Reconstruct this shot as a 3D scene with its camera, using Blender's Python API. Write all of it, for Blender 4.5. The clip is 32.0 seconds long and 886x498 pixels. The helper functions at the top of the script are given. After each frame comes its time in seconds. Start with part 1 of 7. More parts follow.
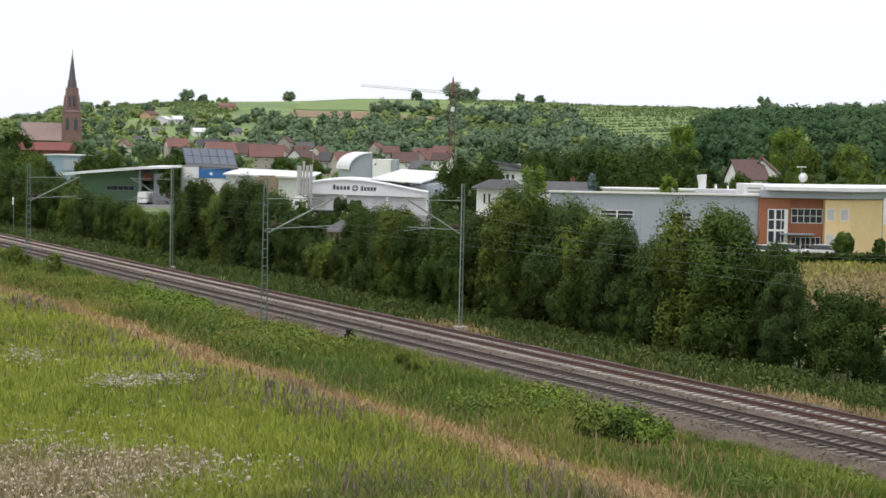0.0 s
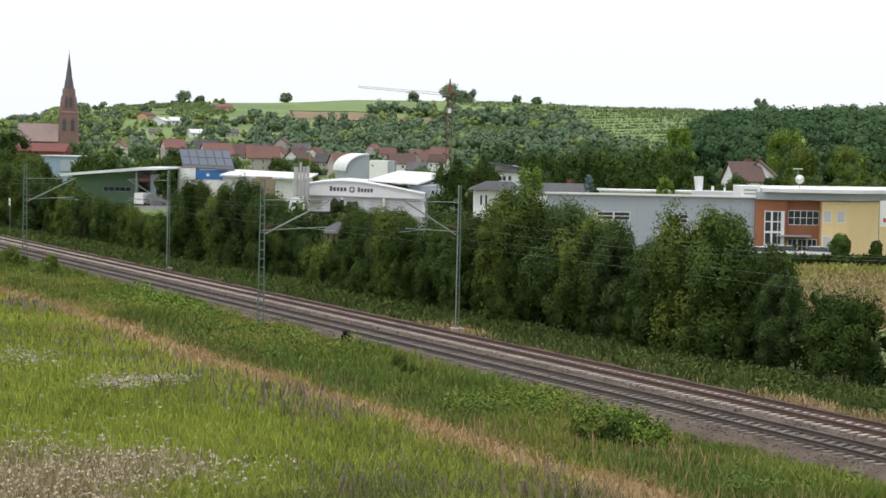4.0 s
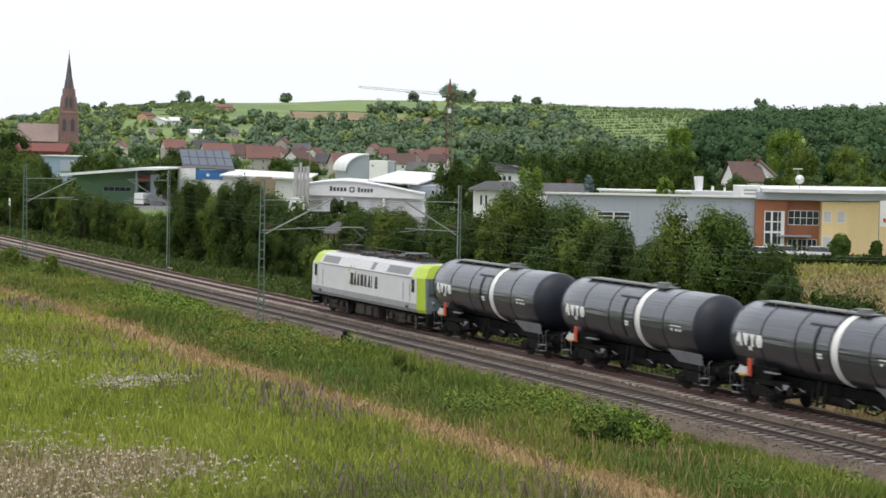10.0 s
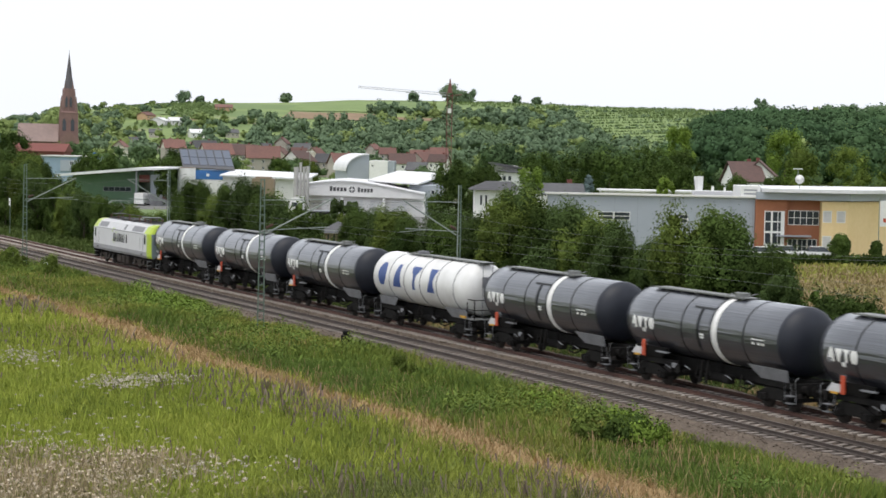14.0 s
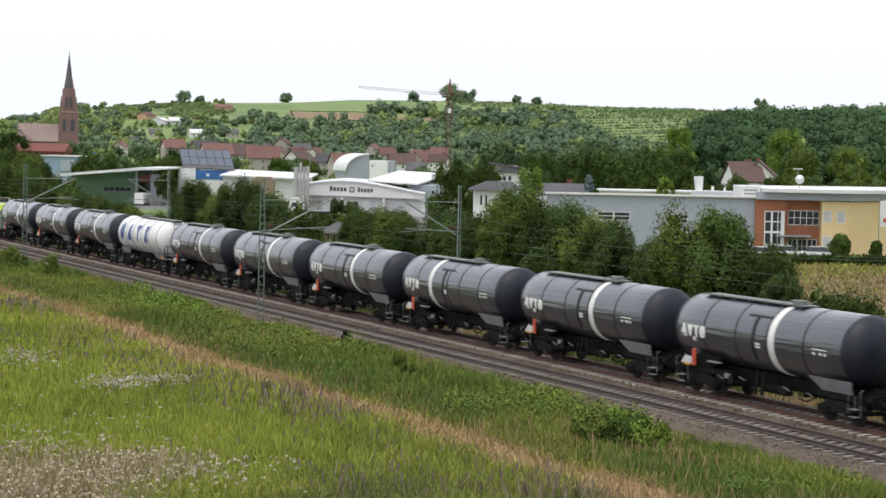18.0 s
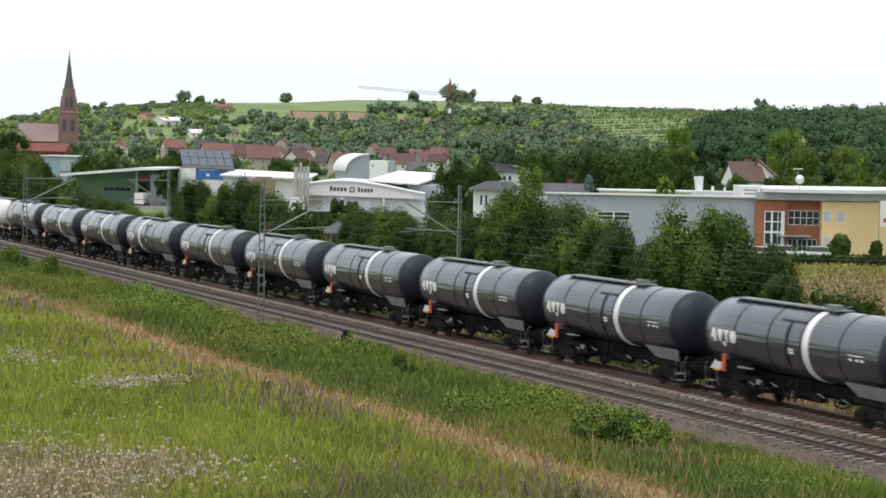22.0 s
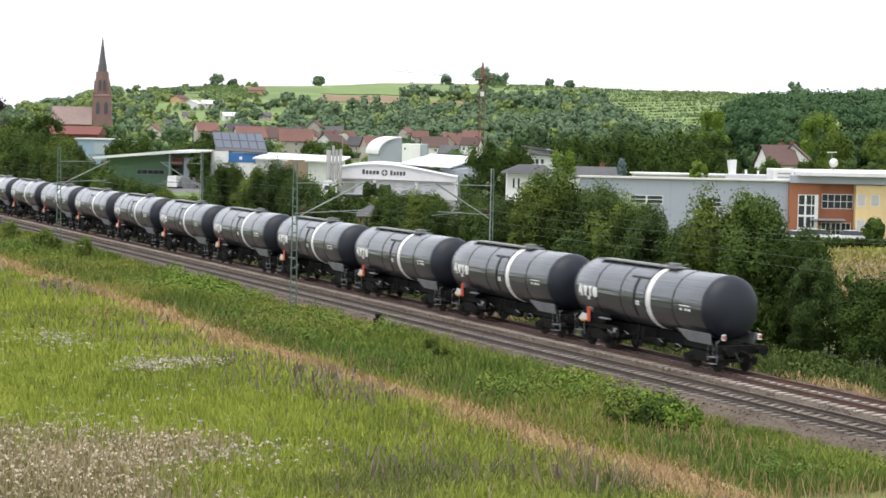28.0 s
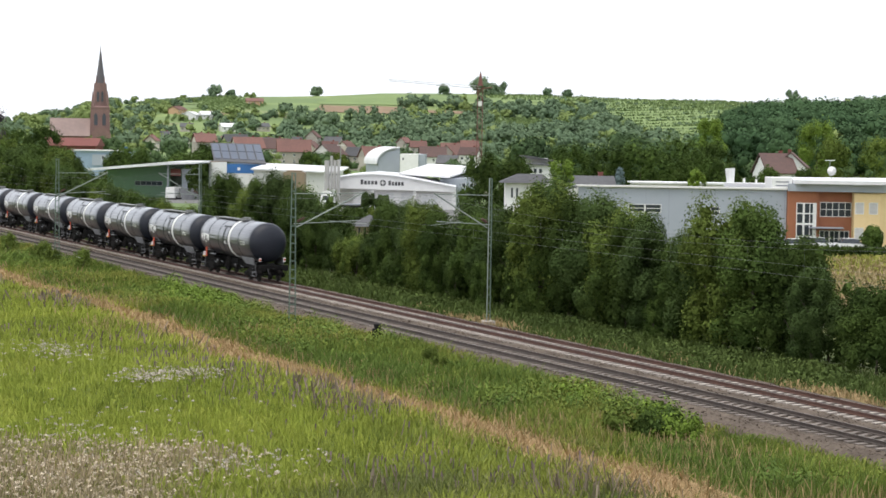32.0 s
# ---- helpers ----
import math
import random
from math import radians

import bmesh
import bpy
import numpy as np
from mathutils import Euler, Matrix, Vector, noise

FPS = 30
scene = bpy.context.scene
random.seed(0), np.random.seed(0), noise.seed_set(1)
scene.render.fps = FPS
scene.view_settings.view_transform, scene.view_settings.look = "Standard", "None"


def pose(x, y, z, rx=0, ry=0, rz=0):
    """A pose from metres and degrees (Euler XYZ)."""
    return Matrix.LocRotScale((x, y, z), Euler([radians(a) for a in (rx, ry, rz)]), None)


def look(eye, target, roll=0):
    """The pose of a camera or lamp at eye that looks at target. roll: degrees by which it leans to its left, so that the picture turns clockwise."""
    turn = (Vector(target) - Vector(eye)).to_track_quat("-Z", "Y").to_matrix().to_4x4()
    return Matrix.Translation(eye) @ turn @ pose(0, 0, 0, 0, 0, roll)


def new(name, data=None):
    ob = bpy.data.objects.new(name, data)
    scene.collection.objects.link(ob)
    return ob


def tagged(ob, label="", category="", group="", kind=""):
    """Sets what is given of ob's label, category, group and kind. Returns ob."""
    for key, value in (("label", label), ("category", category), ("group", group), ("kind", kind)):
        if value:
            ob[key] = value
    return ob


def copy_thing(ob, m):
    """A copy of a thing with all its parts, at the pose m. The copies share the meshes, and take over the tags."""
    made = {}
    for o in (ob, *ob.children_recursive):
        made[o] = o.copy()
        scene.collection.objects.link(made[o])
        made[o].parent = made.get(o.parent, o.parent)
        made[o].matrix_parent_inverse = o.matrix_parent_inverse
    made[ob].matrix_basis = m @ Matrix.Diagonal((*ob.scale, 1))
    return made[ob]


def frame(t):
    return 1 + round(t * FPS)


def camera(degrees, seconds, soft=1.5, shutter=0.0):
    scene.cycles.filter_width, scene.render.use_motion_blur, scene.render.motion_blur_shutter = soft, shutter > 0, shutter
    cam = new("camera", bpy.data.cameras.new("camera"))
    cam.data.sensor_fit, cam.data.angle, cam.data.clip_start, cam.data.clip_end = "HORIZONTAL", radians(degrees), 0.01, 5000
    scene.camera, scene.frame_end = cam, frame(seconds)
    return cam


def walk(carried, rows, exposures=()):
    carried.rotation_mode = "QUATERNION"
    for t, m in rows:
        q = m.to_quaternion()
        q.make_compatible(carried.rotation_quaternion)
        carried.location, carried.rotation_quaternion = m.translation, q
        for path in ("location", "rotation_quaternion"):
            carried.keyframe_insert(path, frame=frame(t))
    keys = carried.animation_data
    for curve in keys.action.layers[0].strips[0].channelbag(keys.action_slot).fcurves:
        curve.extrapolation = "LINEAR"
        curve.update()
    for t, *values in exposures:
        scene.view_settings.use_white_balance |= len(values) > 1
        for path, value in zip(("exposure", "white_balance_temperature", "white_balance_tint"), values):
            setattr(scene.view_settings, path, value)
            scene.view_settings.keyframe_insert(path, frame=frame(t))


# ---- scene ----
# ---- camera, its turn, world, sun, exposure ----
EYE = (0.0, 0.0, 10.456)
cam = camera(26.0, 32.0, soft=1.6, shutter=0.4)


def aim(yaw, pitch, roll):
    """The camera's pose: degrees to the left, up, and lean."""
    return pose(*EYE, 90 + pitch, 0, yaw) @ pose(0, 0, 0, 0, 0, roll)


TURN = [
    (0.0, 0.097, -2.961, 1.12), (0.5, 0.097, -2.963, 1.13), (1.0, 0.052, -2.938, 1.22), (1.5, 0.0, -2.922, 1.22),
    (2.0, 0.0, -2.918, 1.19), (9.0, 0.0, -2.914, 1.19), (22.5, 0.002, -2.914, 1.19), (22.8, 0.03, -2.89, 1.17), (23.0, 0.205, -2.817, 1.08),
    (23.2, 1.75, -2.77, 1.35), (23.3, 2.75, -2.77, 1.45), (23.4, 2.95, -2.85, 1.40), (23.5, 2.694, -2.927, 1.244), (23.7, 2.30, -2.92, 1.17),
    (24.0, 2.169, -2.913, 1.117), (24.5, 2.158, -2.938, 1.089), (24.7, 3.0, -2.97, 1.2), (24.85, 3.64, -3.10, 1.33),
    (25.0, 3.692, -3.263, 1.395), (25.2, 3.05, -3.30, 1.35), (25.4, 2.62, -3.10, 1.30), (25.5, 2.315, -3.242, 1.299), (25.6, 1.92, -4.281, 1.5),
    (25.8, 1.08, -4.20, 1.5), (26.0, 0.822, -3.934, 1.403), (26.2, 0.82, -3.40, 1.33), (26.5, 0.825, -3.274, 1.315), (27.5, 0.92, -3.38, 1.25),
    (28.5, 1.007, -3.457, 1.174), (29.0, 0.986, -3.354, 1.048), (29.5, 0.973, -3.354, 1.038), (30.0, 0.968, -3.324, 1.028),
    (30.5, 0.968, -3.305, 1.03), (31.0, 0.954, -3.27, 0.995), (31.5, 0.927, -3.192, 0.99), (32.0, 0.923, -3.14, 0.958)]
walk(cam, [(t, aim(a, b, c)) for t, a, b, c in TURN], [(0.0, -0.10), (25.2, -0.10), (25.8, 0.50), (26.3, 0.46), (28.5, 0.24), (32.0, 0.13)])

world = bpy.data.worlds.new("sky")
scene.world = world
world.use_nodes = True
wn, wl = world.node_tree.nodes, world.node_tree.links
wn.clear()
sky = wn.new("ShaderNodeTexSky")
sky.sky_type, sky.sun_disc = "NISHITA", False
sky.sun_elevation, sky.sun_rotation = radians(70), radians(222)
sky.air_density, sky.dust_density, sky.ozone_density = 1.0, 4.0, 1.0
veil = wn.new("ShaderNodeMixRGB")
veil.inputs[0].default_value = 0.72
veil.inputs[2].default_value = (11.6, 12.0, 12.7, 1)
wl.new(sky.outputs[0], veil.inputs[1])
back = wn.new("ShaderNodeBackground")
back.inputs["Strength"].default_value = 0.12
wl.new(veil.outputs[0], back.inputs["Color"])
wl.new(back.outputs[0], wn.new("ShaderNodeOutputWorld").inputs["Surface"])

sun = new("sun", bpy.data.lights.new("sun", "SUN"))
sun.data.energy, sun.data.angle, sun.data.color = 1.8, radians(44), (1.0, 0.96, 0.89)
sun.matrix_world = look((-34, -32, 131), (0, 0, 0))
# ---- materials ----
def material(name, a, b=None, rough=0.7, metal=0.0, grain=3.0, stains=0.3, bump=0.0, island=0.0, rand=0.0, spec=0.5, coat=0.0):
    """Two colours mixed by a fine and a coarse noise; island: spread of brightness per loose piece; rand: per object."""
    m = bpy.data.materials.new(name)
    m.use_nodes = True
    n, l = m.node_tree.nodes, m.node_tree.links
    p = n["Principled BSDF"]
    p.inputs["Roughness"].default_value, p.inputs["Metallic"].default_value = rough, metal
    b = b or tuple(c * 0.8 for c in a)
    co = n.new("ShaderNodeTexCoord")
    fine, coarse = n.new("ShaderNodeTexNoise"), n.new("ShaderNodeTexNoise")
    fine.inputs["Scale"].default_value, coarse.inputs["Scale"].default_value = grain, stains
    fine.inputs["Detail"].default_value, coarse.inputs["Detail"].default_value = 5.0, 4.0
    for t in (fine, coarse):
        l.new(co.outputs["Object"], t.inputs["Vector"])
    add = n.new("ShaderNodeMath")
    add.operation = "ADD"
    l.new(fine.outputs["Fac"], add.inputs[0])
    l.new(coarse.outputs["Fac"], add.inputs[1])
    ramp = n.new("ShaderNodeMapRange")
    ramp.inputs[1].default_value, ramp.inputs[2].default_value = 0.7, 1.3
    l.new(add.outputs[0], ramp.inputs[0])
    mix = n.new("ShaderNodeMixRGB")
    mix.inputs[1].default_value, mix.inputs[2].default_value = (*a, 1), (*b, 1)
    l.new(ramp.outputs[0], mix.inputs[0])
    out = mix.outputs[0]
    for amount, node, socket in ((island, "ShaderNodeNewGeometry", "Random Per Island"), (rand, "ShaderNodeObjectInfo", "Random")):
        if amount:
            src = n.new(node)
            mr = n.new("ShaderNodeMapRange")
            mr.inputs[3].default_value, mr.inputs[4].default_value = 1 - amount, 1 + amount
            l.new(src.outputs[socket], mr.inputs[0])
            hsv = n.new("ShaderNodeHueSaturation")
            l.new(mr.outputs[0], hsv.inputs["Value"])
            l.new(out, hsv.inputs["Color"])
            out = hsv.outputs[0]
    l.new(out, p.inputs["Base Color"])
    p.inputs["Specular IOR Level"].default_value = spec
    p.inputs["Coat Weight"].default_value, p.inputs["Coat Roughness"].default_value = coat, 0.2
    if bump:
        bp = n.new("ShaderNodeBump")
        bp.inputs["Strength"].default_value, bp.inputs["Distance"].default_value = bump, 0.03
        l.new(fine.outputs["Fac"], bp.inputs["Height"])
        l.new(bp.outputs[0], p.inputs["Normal"])
    return m


M = {}
M["ballast"] = material("ballast", (0.150, 0.119, 0.093), (0.066, 0.051, 0.040), 0.95, grain=7, stains=0.5, bump=1.0, island=0.2, spec=0.15)
M["ballast_rusty"] = material("ballast_rusty", (0.085, 0.062, 0.05), (0.055, 0.042, 0.035), 0.95, grain=9, stains=0.4, bump=0.8, island=0.3)
M["concrete"] = material("concrete", (0.47, 0.42, 0.37), (0.36, 0.315, 0.275), 0.9, grain=6, stains=0.8, rand=0.12, bump=0.3)
M["concrete_old"] = material("concrete_old", (0.225, 0.19, 0.165), (0.155, 0.13, 0.112), 0.95, grain=6, stains=0.8, rand=0.2, bump=0.3)
M["rust"] = material("rust", (0.118, 0.058, 0.042), (0.066, 0.036, 0.028), 0.85, grain=8, stains=1)
M["rail_grey"] = material("rail_grey", (0.090, 0.070, 0.060), (0.052, 0.042, 0.037), 0.85, grain=8, stains=1)
M["railhead"] = material("railhead", (0.20, 0.175, 0.155), (0.15, 0.13, 0.115), 0.5, metal=0.6)
M["tank"] = material("tank", (0.031, 0.034, 0.045), (0.021, 0.024, 0.033), 0.3, grain=1.5, stains=0.25, spec=0.9, coat=1.0)


def dents(m, across, along, strength):
    """Long shallow dents that break up the sky's gloss on rolled plate."""
    n, l = m.node_tree.nodes, m.node_tree.links
    co, mp, t, b = (n.new("ShaderNode" + k) for k in ("TexCoord", "Mapping", "TexNoise", "Bump"))
    mp.inputs["Scale"].default_value = (across, along, across)
    t.inputs["Scale"].default_value, t.inputs["Detail"].default_value = 1.0, 3.0
    b.inputs["Strength"].default_value, b.inputs["Distance"].default_value = strength, 0.05
    l.new(co.outputs["Object"], mp.inputs["Vector"])
    l.new(mp.outputs[0], t.inputs["Vector"])
    l.new(t.outputs["Fac"], b.inputs["Height"])
    p = n["Principled BSDF"]
    l.new(b.outputs[0], p.inputs["Normal"])
    l.new(b.outputs[0], p.inputs["Coat Normal"])


dents(M["tank"], 7.0, 0.25, 0.75)
# darker copy of the tank paint; the shade on the ends is in this colour
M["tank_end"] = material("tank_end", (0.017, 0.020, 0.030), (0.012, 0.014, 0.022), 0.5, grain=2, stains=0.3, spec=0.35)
M["leaf_bright"] = material("leaf_bright", (0.165, 0.235, 0.036), (0.095, 0.155, 0.024), 0.75, grain=0.9, stains=0.25, island=0.25, spec=0.12)
M["spruce"] = material("spruce", (0.15, 0.20, 0.20), (0.10, 0.145, 0.145), 0.8, grain=0.9, stains=0.25, island=0.25, spec=0.12)
M["stubble"] = material("stubble", (0.30, 0.208, 0.118), (0.150, 0.145, 0.060), 0.95, grain=0.35, stains=0.05, spec=0.1)
M["rib"] = material("rib", (0.010, 0.011, 0.013), None, 0.6)
M["white"] = material("white", (0.80, 0.80, 0.78), (0.72, 0.72, 0.70), 0.5, grain=2, stains=0.5)
M["tank_white"] = material("tank_white", (0.76, 0.76, 0.75), (0.62, 0.615, 0.60), 0.35, grain=1.0, stains=0.5)
M["saddle"] = material("saddle", (0.22, 0.225, 0.24), (0.13, 0.132, 0.14), 0.6, grain=3)
M["bogie"] = material("bogie", (0.018, 0.017, 0.016), (0.008, 0.008, 0.008), 0.85, grain=5, spec=0.08)
M["wheel"] = material("wheel", (0.030, 0.025, 0.023), (0.015, 0.013, 0.012), 0.75, metal=0.2)
M["silver"] = material("silver", (0.55, 0.55, 0.56), (0.40, 0.40, 0.41), 0.5, metal=0.2, grain=3)
# windscreen glass; its light base colour stands in for reflected sky
M["cab_glass"] = material("cab_glass", (0.15, 0.18, 0.19), (0.11, 0.135, 0.145), 0.1)
M["rubber"] = material("rubber", (0.03, 0.03, 0.03), None, 0.9)
M["orange"] = material("orange", (0.50, 0.075, 0.03), (0.40, 0.055, 0.02), 0.5)
M["yellow"] = material("yellow", (0.65, 0.35, 0.03), None, 0.5)
M["blue"] = material("blue", (0.025, 0.065, 0.24), (0.03, 0.065, 0.21), 0.45)
M["grating"] = material("grating", (0.20, 0.205, 0.20), (0.13, 0.135, 0.13), 0.6)
M["loco"] = material("loco", (0.66, 0.66, 0.67), (0.59, 0.59, 0.60), 0.4, grain=1.5, stains=0.3)
M["loco_roof"] = material("loco_roof", (0.55, 0.55, 0.56), (0.46, 0.46, 0.47), 0.5, grain=3)
M["sill"] = material("sill", (0.34, 0.34, 0.35), (0.26, 0.26, 0.27), 0.5)
M["lime"] = material("lime", (0.42, 0.54, 0.05), (0.37, 0.49, 0.04), 0.4)
M["glass"] = material("glass", (0.03, 0.035, 0.04), None, 0.08)
M["roofgear"] = material("roofgear", (0.05, 0.045, 0.045), (0.03, 0.03, 0.03), 0.6)
M["ink"] = material("ink", (0.03, 0.03, 0.03), None, 0.5)
M["galv"] = material("galv", (0.30, 0.33, 0.30), (0.20, 0.24, 0.21), 0.6, metal=0.3, grain=4)
M["mastgreen"] = material("mastgreen", (0.13, 0.18, 0.145), (0.08, 0.115, 0.09), 0.7)
M["wire"] = material("wire", (0.14, 0.15, 0.14), None, 0.6)
M["bark"] = material("bark", (0.10, 0.08, 0.06), (0.06, 0.05, 0.04), 0.95)
M["leaf"] = material("leaf", (0.074, 0.111, 0.026), (0.029, 0.051, 0.014), 0.8, grain=0.5, stains=0.2, island=0.3, rand=0.3, spec=0.04)
M["leaf_light"] = material("leaf_light", (0.132, 0.172, 0.036), (0.064, 0.096, 0.022), 0.8, grain=0.5, stains=0.2, island=0.28, rand=0.25, spec=0.04)
M["leaf_blue"] = material("leaf_blue", (0.070, 0.104, 0.032), (0.036, 0.060, 0.019), 0.8, grain=0.5, stains=0.2, island=0.28, rand=0.25, spec=0.04)
M["weeds"] = material("weeds", (0.190, 0.235, 0.046), (0.105, 0.148, 0.029), 0.8, grain=0.6, stains=0.12, island=0.22, spec=0.1)
M["grass"] = material("grass", (0.280, 0.305, 0.060), (0.170, 0.210, 0.038), 0.8, grain=0.5, stains=0.1, island=0.2, spec=0.1)
M["grass_dark"] = material("grass_dark", (0.165, 0.180, 0.055), (0.095, 0.120, 0.036), 0.8, grain=0.5, stains=0.1, island=0.22, spec=0.1)
M["straw"] = material("straw", (0.395, 0.280, 0.155), (0.295, 0.215, 0.108), 0.9, grain=0.8, stains=0.15, island=0.18, spec=0.1)
M["bloom_white"] = material("bloom_white", (0.50, 0.445, 0.37), (0.37, 0.33, 0.26), 0.9, island=0.25)
M["bloom_purple"] = material("bloom_purple", (0.195, 0.125, 0.155), (0.150, 0.118, 0.100), 0.9, island=0.3)
# distance haze is mixed into these two leaf colours, making them paler and bluer
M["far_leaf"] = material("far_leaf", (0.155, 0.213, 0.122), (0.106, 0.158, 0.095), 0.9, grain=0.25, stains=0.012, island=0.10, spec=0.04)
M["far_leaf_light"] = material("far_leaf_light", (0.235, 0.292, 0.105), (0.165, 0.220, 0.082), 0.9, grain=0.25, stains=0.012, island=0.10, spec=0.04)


# ---- mesh helpers ----
def part(name, bm, material_name, parent=None, label="", m=None):
    """Links a bmesh as one mesh object, under a thing or a part."""
    me = bpy.data.meshes.new(name)
    bm.to_mesh(me)
    bm.free()
    me.materials.append(M[material_name])
    ob = new(name, me)
    if parent:
        ob.parent = parent
    if m is not None:
        ob.matrix_basis = m
    return tagged(ob, label)


def share(name, ob, parent, m):
    """Another object on the same mesh."""
    o = new(name, ob.data)
    o.parent = parent
    o.matrix_basis = m
    return o


def thing(name, m, label, category, group="", kind=""):
    ob = new(name)
    ob.matrix_basis = m
    return tagged(ob, label, category, group, kind)


def box(x0, x1, y0, y1, z0, z1, bm=None, bevel=0.0):
    bm = bm or bmesh.new()
    r = bmesh.ops.create_cube(bm, size=1.0, matrix=Matrix.LocRotScale(((x0 + x1) / 2, (y0 + y1) / 2, (z0 + z1) / 2), None, (x1 - x0, y1 - y0, z1 - z0)))
    if bevel:
        es = {e for v in r["verts"] for e in v.link_edges}
        bmesh.ops.bevel(bm, geom=list(es), offset=bevel, segments=1, affect="EDGES")
    return bm


def rod(a, b, r, bm=None, seg=6, r2=None):
    bm = bm or bmesh.new()
    a, b = Vector(a), Vector(b)
    d = b - a
    bmesh.ops.create_cone(bm, cap_ends=True, segments=seg, radius1=r, radius2=r if r2 is None else r2, depth=d.length,
                          matrix=Matrix.Translation((a + b) / 2) @ d.to_track_quat("Z", "Y").to_matrix().to_4x4())
    return bm


def extrude(points, axis, lo, hi, bm=None):
    """A prism: 2D points (a closed outline) swept along x, y or z."""
    bm = bm or bmesh.new()

    def at(p, h):
        return {"x": (h, p[0], p[1]), "y": (p[0], h, p[1]), "z": (p[0], p[1], h)}[axis]
    lo_v = [bm.verts.new(at(p, lo)) for p in points]
    hi_v = [bm.verts.new(at(p, hi)) for p in points]
    n = len(points)
    for i in range(n):
        bm.faces.new((lo_v[i], lo_v[(i + 1) % n], hi_v[(i + 1) % n], hi_v[i]))
    bm.faces.new(lo_v[::-1])
    bm.faces.new(hi_v)
    bmesh.ops.recalc_face_normals(bm, faces=bm.faces)
    return bm


def lathe(profile, seg=40, bm=None, axis_z=0.0):
    """Rings of (y, radius) round the y axis, at height axis_z."""
    bm = bm or bmesh.new()
    rings = []
    for y, r in profile:
        rings.append([bm.verts.new((r * math.cos(k * math.tau / seg), y, axis_z + r * math.sin(k * math.tau / seg))) for k in range(seg)])
    for a, b in zip(rings, rings[1:]):
        for k in range(seg):
            bm.faces.new((a[k], a[(k + 1) % seg], b[(k + 1) % seg], b[k]))
    bm.faces.new(rings[0][::-1])
    bm.faces.new(rings[-1])
    bmesh.ops.recalc_face_normals(bm, faces=bm.faces)
    for f in bm.faces:
        f.smooth = True
    return bm


def quads(name, centre, u, v, material_name, parent=None, label=""):
    """One mesh of many flat leaves or blades: arrays of centres and half-axes."""
    n = len(centre)
    co = np.stack([centre - u - v, centre + u - v, centre + u + v, centre - u + v], 1).reshape(-1, 3)
    me = bpy.data.meshes.new(name)
    me.vertices.add(4 * n)
    me.vertices.foreach_set("co", co.astype(np.float32).ravel())
    me.loops.add(4 * n)
    me.loops.foreach_set("vertex_index", np.arange(4 * n, dtype=np.int32))
    me.polygons.add(n)
    me.polygons.foreach_set("loop_start", np.arange(0, 4 * n, 4, dtype=np.int32))
    me.update(calc_edges=True)
    me.materials.append(M[material_name])
    ob = new(name, me)
    if parent:
        ob.parent = parent
    return tagged(ob, label)


def tube(points, r, seg=5, bm=None):
    """One bent tube through the points."""
    bm = bm or bmesh.new()
    pts = [Vector(p) for p in points]
    rings = []
    for i, p in enumerate(pts):
        d = (pts[min(i + 1, len(pts) - 1)] - pts[max(i - 1, 0)]).normalized()
        q = d.to_track_quat("Z", "Y")
        rings.append([bm.verts.new(p + q @ Vector((r * math.cos(k * math.tau / seg), r * math.sin(k * math.tau / seg), 0))) for k in range(seg)])
    for a, b in zip(rings, rings[1:]):
        for k in range(seg):
            bm.faces.new((a[k], a[(k + 1) % seg], b[(k + 1) % seg], b[k]))
    return bm
# ---- ground: one sheet from the meadow to the hills ----
PHI, DIST = 25.756, 48.17            # the railway's heading (degrees left of y) and its distance from the camera
TX, TY = -math.sin(radians(PHI)), math.cos(radians(PHI))
NX, NY = math.cos(radians(PHI)), math.sin(radians(PHI))
TRK = pose(DIST * NX, DIST * NY, 0, 0, 0, PHI)      # railway space: x across (away from the camera), y along, z up from the rail's top


def rail_space(x, y):
    """Across and along, in railway space, of places in the world (arrays)."""
    return x * NX + y * NY - DIST, x * TX + y * TY


def smooth(e0, e1, v):
    k = np.clip((v - e0) / (e1 - e0), 0, 1)
    return k * k * (3 - 2 * k)


